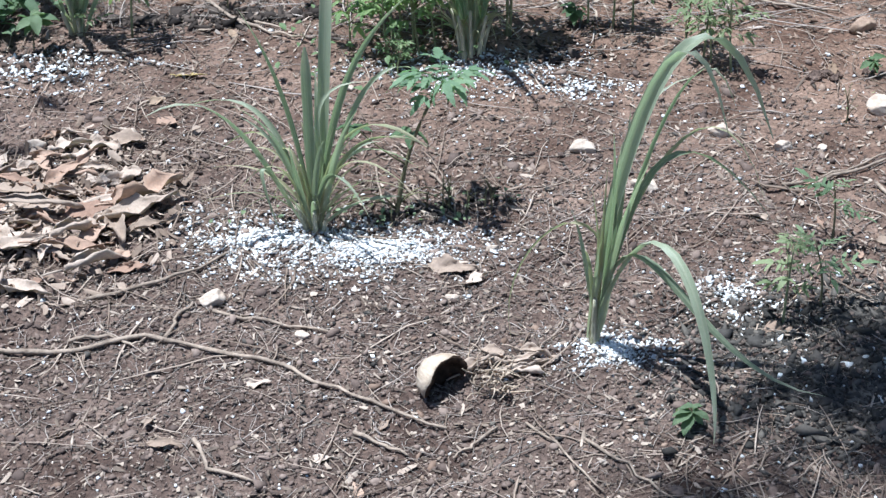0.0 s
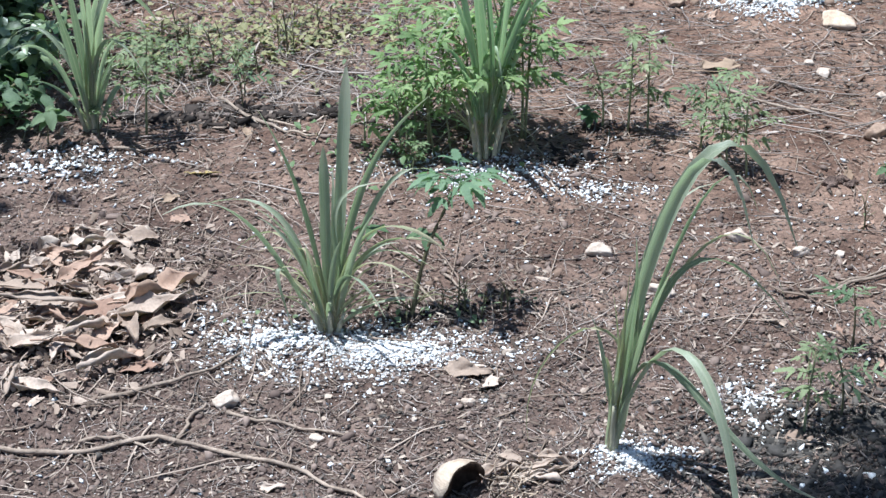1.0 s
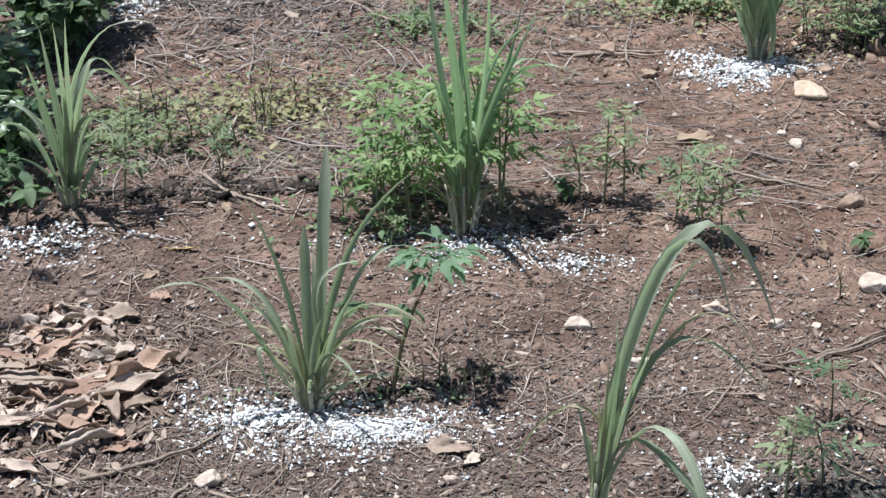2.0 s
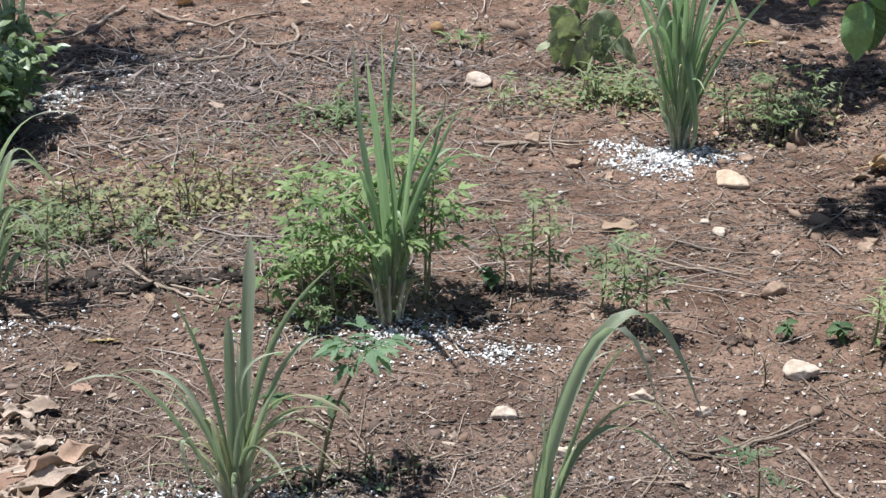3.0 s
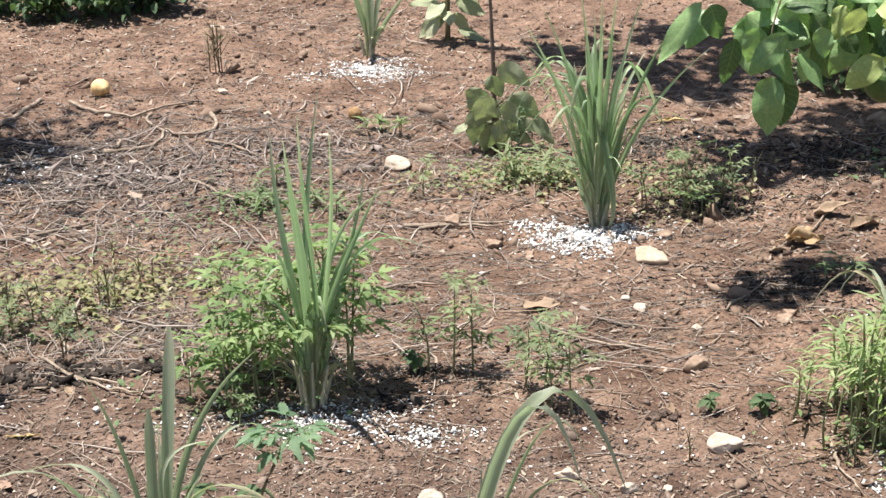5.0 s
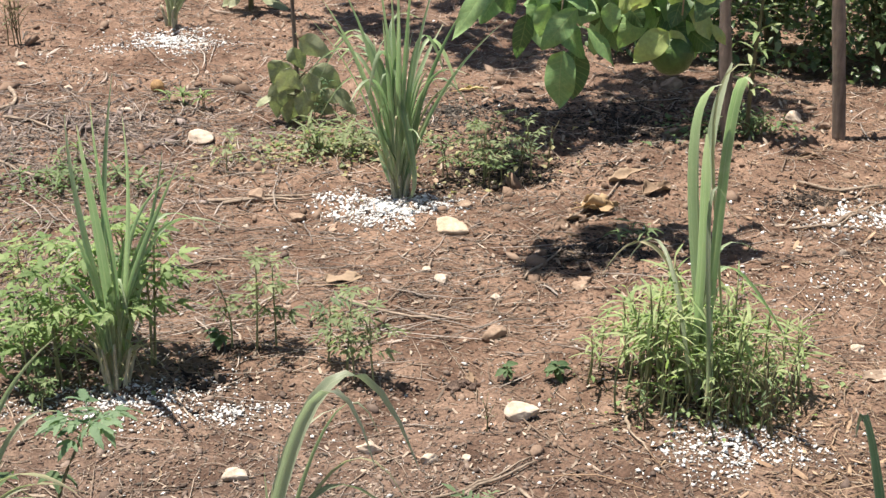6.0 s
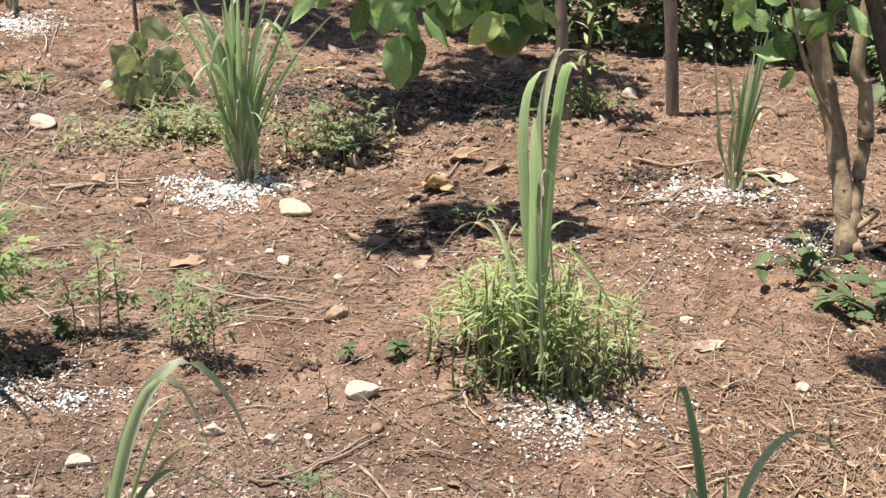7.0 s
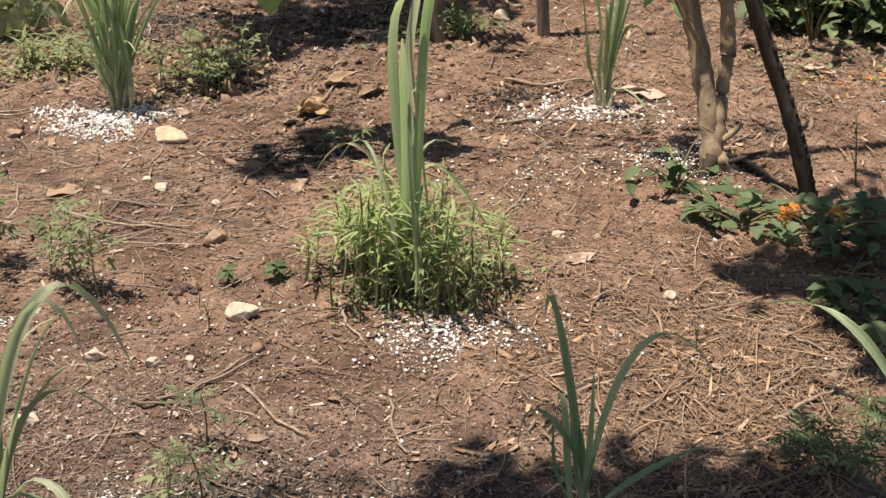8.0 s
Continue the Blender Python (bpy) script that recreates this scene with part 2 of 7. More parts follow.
DRY_LEAF_RED = material("russet_dry_leaf", leaf_build((0.28, 0.175, 0.125), (0.44, 0.305, 0.225), (0.19, 0.105, 0.07), 0.15, 20), 0.8, 0.25)
DRY_LEAF_TAN = material("tan_dead_leaf", leaf_build((0.36, 0.245, 0.14), (0.50, 0.36, 0.22), (0.14, 0.085, 0.05), 0.15, 34), 0.8, 0.25)
DRY_LEAF_YELLOW = material("yellowed_leaf", leaf_build((0.48, 0.36, 0.15), (0.58, 0.44, 0.22), (0.28, 0.15, 0.06), 0.2, 16), 0.75, 0.25)
TWIG = material("twig_bark", bark_build((0.15, 0.11, 0.082), (0.42, 0.33, 0.26), (60, 60, 25)), 0.85, 0.2)
BARK = material("tree_bark", bark_build((0.20, 0.15, 0.10), (0.45, 0.345, 0.24), (40, 40, 26)), 0.85, 0.2)
BARK_DARK = material("dark_stake_bark", bark_build((0.022, 0.018, 0.015), (0.075, 0.058, 0.046), (50, 50, 14)), 0.85, 0.25)
BARK_POST = material("weathered_post", bark_build((0.12, 0.092, 0.078), (0.31, 0.24, 0.20), (50, 50, 8)), 0.88, 0.2)
HUSK = material("coconut_husk", bark_build((0.27, 0.19, 0.13), (0.58, 0.48, 0.38), (25, 25, 90)), 0.9, 0.2)
HUSK_IN = material("rotted_husk_inside", bark_build((0.018, 0.012, 0.009), (0.085, 0.055, 0.038), (90, 90, 90)), 0.95, 0.1)
LEMON = material("lemon_peel", stone_build((0.60, 0.40, 0.16), (0.72, 0.53, 0.27), (0.50, 0.33, 0.15)), 0.5, 0.4)
FRUIT_BROWN = material("rotten_fruit_skin", stone_build((0.22, 0.12, 0.05), (0.40, 0.25, 0.12), (0.16, 0.09, 0.04)), 0.7, 0.3)
POMELO = material("green_fruit_peel", stone_build((0.05, 0.10, 0.02), (0.085, 0.15, 0.035), (0.06, 0.10, 0.03)), 0.45, 0.4)
PETAL = material("orange_petal", leaf_build((0.72, 0.22, 0.03), (0.80, 0.36, 0.05), (0.75, 0.45, 0.08), 0.3, 60), 0.6, 0.2)


# ---------------------------------------------------------------- building helpers
def mesh_of(name, verts, faces, mats, uvs=None, smooth=True):
    me = bpy.data.meshes.new(name)
    me.from_pydata([tuple(v) for v in verts], [], [tuple(f) for f in faces])
    for m in mats if isinstance(mats, (list, tuple)) else [mats]:
        me.materials.append(m)
    if smooth:
        me.polygons.foreach_set("use_smooth", [True] * len(me.polygons))
    if uvs is not None:
        layer = me.uv_layers.new(name="UVMap")
        idx = np.empty(len(me.loops), dtype=np.int32)
        me.loops.foreach_get("vertex_index", idx)
        layer.data.foreach_set("uv", np.asarray(uvs, dtype=np.float32)[idx].ravel())
    me.update()
    return me


def mesh_many(name, verts, tris, mat, smooth=False):
    """One mesh out of big arrays of points and triangles."""
    verts, tris = np.asarray(verts, np.float32), np.asarray(tris, np.int32)
    me = bpy.data.meshes.new(name)
    me.vertices.add(len(verts))
    me.vertices.foreach_set("co", verts.ravel())
    me.loops.add(tris.size)
    me.loops.foreach_set("vertex_index", tris.ravel())
    me.polygons.add(len(tris))
    me.polygons.foreach_set("loop_start", np.arange(0, tris.size, 3, dtype=np.int32))
    me.polygons.foreach_set("loop_total", np.full(len(tris), 3, dtype=np.int32))
    if smooth:
        me.polygons.foreach_set("use_smooth", np.ones(len(tris), dtype=bool))
    me.materials.append(mat)
    me.update(calc_edges=True)
    return me


def child(name, me, parent, label=""):
    ob = new(name, me)
    ob.parent = parent
    return tagged(ob, label)


def empty(name, x, y, turn=0.0, z=None):
    ob = new(name)
    ob.matrix_world = pose(x, y, ground_z(x, y) if z is None else z, 0, 0, turn)
    return ob


def bezier(pts, n):
    """Points along a Bezier curve of any degree."""
    pts = [Vector(p) for p in pts]
    out = []
    for i in range(n + 1):
        q, s = list(pts), i / n
        while len(q) > 1:
            q = [a.lerp(b, s) for a, b in zip(q, q[1:])]
        out.append(q[0])
    return out


def tube(path, radii, sides=7, rough=0.0, seed=0, cap=True):
    """Vertices and faces of a tapered, slightly uneven tube along a path."""
    rnd = random.Random(seed)
    verts, faces = [], []
    up = Vector((0.13, 0.07, 1)).normalized()
    for i, p in enumerate(path):
        a, b = path[max(i - 1, 0)], path[min(i + 1, len(path) - 1)]
        d = (b - a).normalized()
        s = d.cross(up if abs(d.dot(up)) < 0.95 else Vector((1, 0, 0))).normalized()
        u = s.cross(d)
        for k in range(sides):
            w = 2 * math.pi * k / sides
            verts.append(p + (s * math.cos(w) + u * math.sin(w)) * radii[i] * (1 + rnd.uniform(-rough, rough)))
    for i in range(len(path) - 1):
        for k in range(sides):
            faces.append((i * sides + k, i * sides + (k + 1) % sides, (i + 1) * sides + (k + 1) % sides, (i + 1) * sides + k))
    if cap:
        faces.append(tuple(range(sides))[::-1])
        faces.append(tuple(range((len(path) - 1) * sides, len(path) * sides)))
    return verts, faces


def leaf_shape(length, width, fold=0.25, droop=0.3, wave=0.06, cut=0.0, rows=9, cols=6, seed=0, curl=0.0, point=0.75):
    """A leaf that runs along +x from its stalk: points, faces. fold: the halves rise from the midrib; droop: the tip sinks; curl: the sides roll in."""
    rnd = random.Random(seed)
    ph = rnd.uniform(0, 6)
    verts, faces = [], []
    for i in range(rows + 1):
        s = i / rows
        half = width / 2 * (math.sin(math.pi * min(s ** point, 1.0)) ** 0.8 + (0.04 if 0 < i < rows else 0.0))
        half *= 1 + cut * (0.5 if i % 2 else -0.5)
        a = droop * s
        cx, cz = length * (s - 0.18 * droop * s * s), -length * 0.5 * droop * s * s
        for j in range(cols + 1):
            c = 2 * j / cols - 1
            ang = curl * abs(c)
            y = half * math.copysign(math.sin(ang) / curl if curl > 0.01 else abs(c), c)
            z = half * ((1 - math.cos(ang)) / curl if curl > 0.01 else 0.0) + half * fold * abs(c)
            z += wave * width * math.sin(ph + 9 * s + 1.3 * c) * abs(c)
            verts.append(Vector((cx + math.sin(a) * z, y, cz + math.cos(a) * z)))
    for i in range(rows):
        for j in range(cols):
            n = i * (cols + 1) + j
            faces.append((n, n + 1, n + cols + 2, n + cols + 1))
    return verts, faces


def join(*pieces):
    verts, faces = [], []
    for v, f in pieces:
        n = len(verts)
        verts += list(v)
        faces += [tuple(i + n for i in q) for q in f]
    return verts, faces


def moved(piece, m):
    return [m @ Vector(v) for v in piece[0]], piece[1]


# ---------------------------------------------------------------- ground
X0, Y0, CELL = -1.7, 1.2, 0.0125
NX, NY = 457, 489


def octave(rng, cell, ridged=False):
    """Smooth random relief with lumps of about one cell, over the worked bed."""
    u, v = np.arange(NX) * CELL / cell, np.arange(NY) * CELL / cell
    g = rng.uniform(-1, 1, (int(v[-1]) + 3, int(u[-1]) + 3))
    iu, iv = u.astype(int), v.astype(int)
    fu, fv = u - iu, v - iv
    fu, fv = (fu * fu * (3 - 2 * fu))[None], (fv * fv * (3 - 2 * fv))[:, None]
    a, b = g[np.ix_(iv, iu)], g[np.ix_(iv, iu + 1)]
    c, d = g[np.ix_(iv + 1, iu)], g[np.ix_(iv + 1, iu + 1)]
    n = (a * (1 - fu) + b * fu) * (1 - fv) + (c * (1 - fu) + d * fu) * fv
    return 1 - 2 * np.abs(n) if ridged else n


def build_relief():
    rng = np.random.default_rng(5)
    h = 0.011 * octave(rng, 0.55) + 0.008 * octave(rng, 0.23) + 0.005 * octave(rng, 0.11)
    h += 0.0045 * octave(rng, 0.06) + 0.0042 * octave(rng, 0.037, True) * (0.6 + 0.4 * octave(rng, 0.3)) + 0.003 * octave(rng, 0.021)
    h += rng.normal(0, 0.0009, h.shape)
    ex = np.minimum(np.arange(NX), np.arange(NX)[::-1]) * CELL / 0.25
    ey = np.minimum(np.arange(NY), np.arange(NY)[::-1]) * CELL / 0.25
    return h * np.clip(ex, 0, 1)[None] * np.clip(ey, 0, 1)[:, None]


RELIEF = build_relief()


def ground_z(x, y):
    """Height of the uneven soil; takes numbers or arrays."""
    u = np.clip((np.asarray(x, float) - X0) / CELL, 0, NX - 1.001)
    v = np.clip((np.asarray(y, float) - Y0) / CELL, 0, NY - 1.001)
    iu, iv = u.astype(int), v.astype(int)
    fu, fv = u - iu, v - iv
    z = (RELIEF[iv, iu] * (1 - fu) + RELIEF[iv, iu + 1] * fu) * (1 - fv) + (RELIEF[iv + 1, iu] * (1 - fu) + RELIEF[iv + 1, iu + 1] * fu) * fv
    return float(z) if z.ndim == 0 else z


def spaced(a, b, step):
    """Even steps from a to b, then ever wider ones out to the horizon on both sides."""
    inner = list(np.arange(a, b + step / 2, step))
    out, d = [], step
    reach = 0.0
    while reach < 900:
        d *= 1.3
        reach += d
        out.append(reach)
    return np.array([a - o for o in out[::-1]] + inner + [b + o for o in out])


def build_ground():
    xs, ys = spaced(X0, X0 + (NX - 1) * CELL, CELL), spaced(Y0, Y0 + (NY - 1) * CELL, CELL)
    gx, gy = np.meshgrid(xs, ys)
    gz = ground_z(gx, gy)
    verts = np.stack([gx, gy, gz], -1).reshape(-1, 3)
    w = len(xs)
    q = (np.arange(len(ys) - 1)[:, None] * w + np.arange(w - 1)[None]).ravel()
    tris = np.concatenate([np.stack([q, q + 1, q + w + 1], 1), np.stack([q, q + w + 1, q + w], 1)])
    ob = new("ground", mesh_many("ground", verts, tris, SOIL, True))
    tagged(ob, "uneven brown garden soil strewn with litter", "ground", kind="structure")


build_ground()


# ---------------------------------------------------------------- litter on the soil
OCTA_V = np.array([(1, 0, 0), (-1, 0, 0), (0, 1, 0), (0, -1, 0), (0, 0, 1), (0, 0, -1)], float)
OCTA_T = np.array([(0, 2, 4), (2, 1, 4), (1, 3, 4), (3, 0, 4), (2, 0, 5), (1, 2, 5), (3, 1, 5), (0, 3, 5)])


def ico_base():
    bm = bmesh.new()
    bmesh.ops.create_icosphere(bm, subdivisions=1, radius=1)
    v = np.array([p.co[:] for p in bm.verts])
    t = np.array([[p.index for p in f.verts] for f in bm.faces])
    bm.free()
    return v, t


def turns(rng, n, tilt):
    """n turns about z with a little tilt, as matrices."""
    a, b, c = rng.uniform(0, 6.283, n), rng.normal(0, tilt, n), rng.normal(0, tilt, n)
    ca, sa, z, o = np.cos(a), np.sin(a), np.zeros(n), np.ones(n)
    rz = np.stack([ca, -sa, z, sa, ca, z, z, z, o], -1).reshape(-1, 3, 3)
    cb, sb = np.cos(b), np.sin(b)
    ry = np.stack([cb, z, sb, z, o, z, -sb, z, cb], -1).reshape(-1, 3, 3)
    cc, sc = np.cos(c), np.sin(c)
    rx = np.stack([o, z, z, z, cc, -sc, z, sc, cc], -1).reshape(-1, 3, 3)
    return rz @ ry @ rx


def scatter(name, xy, sizes, mat, rng, base=(OCTA_V, OCTA_T), jitter=0.3, tilt=0.25, sink=0.25, lift=0.0, label="", category="litter", smooth=False):
    """Small pieces of many sizes strewn over the soil, in one mesh. sizes: half lengths, an array of rows of three."""
    bv, bt = base
    n = len(xy)
    v = bv[None] * (1 + rng.normal(0, jitter, (n, len(bv), 1))) * sizes[:, None]
    v = np.einsum("nij,nkj->nki", turns(rng, n, tilt), v)
    z = ground_z(xy[:, 0], xy[:, 1]) + sizes[:, 2] * (1 - 2 * sink) + lift
    v = v + np.concatenate([xy, z[:, None]], 1)[:, None]
    t = bt[None] + (np.arange(n) * len(bv))[:, None, None]
    ob = new(name, mesh_many(name, v.reshape(-1, 3), t.reshape(-1, 3), mat, smooth))
    return tagged(ob, label, category, kind="stuff")


def field(rng, n, dens=None, x0=-1.4, x1=3.7, y0=1.45, y1=7.0, fall=1.4):
    """Places over the plot that the light of the day shows, nearer ones denser."""
    out = []
    got = 0
    while got < n:
        x, y = rng.uniform(x0, x1, 4 * n), rng.uniform(y0, y1, 4 * n)
        keep = (x > -0.32 * y - 0.12) & (x < 0.16 + 0.86 * y) & (rng.uniform(0, 1, 4 * n) < np.clip(2.6 / y, 0.25, 1) ** fall)
        if dens is not None:
            keep &= rng.uniform(0, 1, 4 * n) < dens(x, y)
        out.append(np.stack([x, y], 1)[keep])
        got += keep.sum()
    return np.concatenate(out)[:n]


def smooth_noise(x, y, k, seed):
    return 0.5 + 0.25 * (np.sin(k * x + 1.7 * seed) * np.sin(k * 1.1 * y + seed) + np.sin(0.6 * k * (x + y) + 2.3 * seed) + 0.6 * np.sin(1.9 * k * (x - y) + seed) )


def near(x, y, cx, cy, rx, ry):
    return np.exp(-(((x - cx) / rx) ** 2 + ((y - cy) / ry) ** 2))


def redness(x, y):
    return np.clip((y + 0.55 * x - 2.4) / 1.4, 0, 1)


def build_litter():
    ico = ico_base()
    rng = np.random.default_rng(21)
    # clods, dark in the near bed, red further up
    xy = field(rng, 24000, lambda x, y: 1 - 0.85 * redness(x, y))
    s = np.exp(rng.normal(math.log(0.0034), 0.4, len(xy)))[:, None] * rng.uniform(0.6, 1.2, (len(xy), 3)) * [1.3, 1, 0.6]
    scatter("dark_clods", xy, s, CLOD, rng, ico, 0.36, 0.5, 0.35, label="crumbly dark brown soil clods", category="soil")
    xy = field(rng, 15000, lambda x, y: 0.12 + 0.88 * redness(x, y))
    s = np.exp(rng.normal(math.log(0.0038), 0.4, len(xy)))[:, None] * rng.uniform(0.6, 1.2, (len(xy), 3)) * [1.3, 1, 0.55]
    scatter("red_clods", xy, s, CLOD_RED, rng, ico, 0.36, 0.5, 0.35, label="dry reddish earth clods", category="soil")
    # crumbs of dead plants
    xy = field(rng, 24000, lambda x, y: np.clip(0.2 + smooth_noise(x, y, 5.0, 2.0), 0, 1) * np.clip(1.5 - 0.6 * x, 0.45, 1))
    s = np.stack([np.exp(rng.normal(math.log(0.006), 0.55, len(xy))), rng.uniform(0.0015, 0.004, len(xy)), rng.uniform(0.0006, 0.002, len(xy))], 1)
    scatter("plant_crumbs", xy, s, CRUMB, rng, jitter=0.25, tilt=0.3, sink=0.1, label="brown and grey crumbs of dead plants")
    # scraps of leaves, thin bent flakes
    ang = np.arange(6) * 1.047
    flake_v = np.concatenate([np.stack([np.cos(ang), np.sin(ang), 0.35 * np.cos(2 * ang)], 1), [(0, 0, 0.25)]])
    flake_t = np.array([(k, (k + 1) % 6, 6) for k in range(6)])
    xy = field(rng, 7500, lambda x, y: np.clip(1.25 - 0.35 * (y - 1.8), 0.2, 1) * np.clip(1.5 - 0.6 * x, 0.45, 1))
    s = np.stack([np.exp(rng.normal(math.log(0.0068), 0.45, len(xy))), rng.uniform(0.0012, 0.004, len(xy)), rng.uniform(0.001, 0.004, len(xy))], 1)
    scatter("leaf_scraps", xy, s, CRUMB, rng, (flake_v, flake_t), 0.25, 0.3, 0.1, 0.001, label="torn brown and grey leaf scraps on soil")
    # broken bits among the heaped leaves
    xy = np.stack([np.minimum(rng.normal(-0.70, 0.12, 900), -0.47), rng.normal(2.54, 0.14, 900)], 1)
    s = np.stack([rng.lognormal(math.log(0.011), 0.5, 900), rng.uniform(0.002, 0.008, 900), rng.uniform(0.002, 0.006, 900)], 1)
    scatter("leaf_pile_bits", xy, s, STRAW, rng, (flake_v, flake_t), 0.35, 0.6, 0.0, 0.004, label="broken bits of dead leaves heaped on soil")
    # fine chips that crust the near bed
    near_bed = lambda x, y: np.clip(near(x, y, 0.05, 2.05, 0.65, 0.5), 0, 1)
    for name, mat, n, mean, lab in (("soil_crumbs", CLOD, 17000, 0.0017, "fine crumbs of dark soil"), ("bark_chips", CRUMB, 4000, 0.0019, "fine grey and brown chips on the bed"), ("dark_crumbs", CHIP, 3000, 0.0019, "fine blackish crumbs on the bed")):
        xy = field(rng, n, near_bed)
        s = np.exp(rng.normal(math.log(mean), 0.4, n))[:, None] * rng.uniform(0.5, 1.3, (n, 3)) * [1.35, 0.9, 0.45]
        scatter(name, xy, s * [1, 1, 1.6], mat, rng, ico if name != "bark_chips" else (flake_v, flake_t), 0.35, 0.35, 0.2, 0.0005, label=lab)
    # white grit far from the heaps
    xy = field(rng, 3000, lambda x, y: 0.2 + 0.8 * np.clip(near(x, y, -0.1, 2.3, 0.9, 0.9) + near(x, y, 1.2, 2.8, 1.0, 0.6) + near(x, y, 2.1, 3.4, 0.6, 0.6), 0, 1))
    s = np.exp(rng.normal(math.log(0.0024), 0.5, len(xy)))[:, None] * rng.uniform(0.6, 1.2, (len(xy), 3)) * [1.1, 1, 0.55]
    scatter("stray_white_grit", xy, s, GRIT, rng, jitter=0.2, tilt=0.3, sink=0.1, label="stray white grit on bare soil", category="grit")


def build_upper_litter():
    """Coarser, paler litter on the dry earth up the slope."""
    rng = np.random.default_rng(91)
    ang = np.arange(6) * 1.047
    flake = (np.concatenate([np.stack([np.cos(ang), np.sin(ang), 0.4 * np.cos(2 * ang)], 1), [(0, 0, 0.3)]]), np.array([(k, (k + 1) % 6, 6) for k in range(6)]))
    patch = lambda x, y: np.clip(0.15 + 0.9 * smooth_noise(x, y, 3.1, 4.0) * (0.4 + smooth_noise(x, y, 9.0, 1.3)), 0, 1)
    xy = field(rng, 7000, patch, y0=3.3, fall=0.2)
    n = len(xy)
    s = np.stack([rng.lognormal(math.log(0.0095), 0.5, n), rng.uniform(0.002, 0.006, n), rng.uniform(0.001, 0.004, n)], 1)
    scatter("upper_leaf_scraps", xy, s, CRUMB, rng, flake, 0.3, 0.35, 0.05, 0.001, label="torn brown leaf scraps on dry red earth")
    xy = field(rng, 1100, patch, y0=3.2, fall=0.2)
    n = len(xy)
    s = np.stack([rng.lognormal(math.log(0.008), 0.5, n), rng.uniform(0.002, 0.006, n), rng.uniform(0.001, 0.004, n)], 1)
    scatter("upper_pale_scraps", xy, s, STRAW_GREY, rng, flake, 0.3, 0.35, 0.05, 0.002, label="pale bleached leaf scraps on dry earth")
    xy = field(rng, 3000, patch, y0=3.3, fall=0.2)
    s = rng.lognormal(math.log(0.006), 0.5, len(xy))[:, None] * rng.uniform(0.6, 1.3, (len(xy), 3)) * [1.3, 1, 0.7]
    scatter("upper_clods", xy, s, CLOD_RED, rng, ico_base(), 0.36, 0.5, 0.3, label="lumpy reddish earth clods up the slope", category="soil")
    xy = field(rng, 2600, lambda x, y: np.clip(0.2 + smooth_noise(x, y, 3.3, 6.0) ** 2, 0, 1), y0=3.2, fall=0.3)
    straws("upper_straw", xy, rng.lognormal(math.log(0.085), 0.55, len(xy)), rng.lognormal(math.log(0.0027), 0.4, len(xy)), STRAW_GREY, rng, 0.3, 0.008, label="bleached straw scattered over dry earth")


def straws(name, xy, length, thick, mat, rng, bend=0.25, lift=0.004, label="", heading=None, spread=3.14):
    """Loose stalks as thin three-sided rods of three bent lengths, in one mesh."""
    n, seg = len(xy), 4
    a = rng.uniform(-spread, spread, n) + (0 if heading is None else heading)
    s = np.linspace(-0.5, 0.5, seg + 1)
    turn = a[:, None] + rng.normal(0, bend, n)[:, None] * 2 * s[None] + rng.normal(0, bend * 0.3, (n, seg + 1))
    step = length[:, None] / seg
    px = np.cumsum(np.cos(turn) * step, 1) + (xy[:, :1] - np.cos(a)[:, None] * length[:, None] * 0.6)
    py = np.cumsum(np.sin(turn) * step, 1) + (xy[:, 1:] - np.sin(a)[:, None] * length[:, None] * 0.6)
    rise = rng.uniform(0, lift, (n, 1)) + rng.normal(0, 0.05, (n, 1)) * length[:, None] * s[None]
    pz = ground_z(px, py) + thick[:, None] * 0.6 + np.maximum(rise, 0)
    taper = np.array([0.55, 1, 1, 0.85, 0.4])
    rad = thick[:, None] * taper[None] / 2
    ring = []
    for k in range(3):
        w = 2.094 * k + 0.4
        ring.append(np.stack([px - np.sin(turn) * rad * math.cos(w), py + np.cos(turn) * rad * math.cos(w), pz + 0.45 * rad * math.sin(w)], -1))
    v = np.stack(ring, 2).reshape(n, -1, 3)
    t = []
    for i in range(seg):
        for k in range(3):
            p, q, r_, u = i * 3 + k, i * 3 + (k + 1) % 3, (i + 1) * 3 + (k + 1) % 3, (i + 1) * 3 + k
            t += [(p, q, r_), (p, r_, u)]
    t = np.array(t)[None] + (np.arange(n) * 3 * (seg + 1))[:, None, None]
    ob = new(name, mesh_many(name, v.reshape(-1, 3), t.reshape(-1, 3), mat))
    return tagged(ob, label, "straw", kind="stuff")


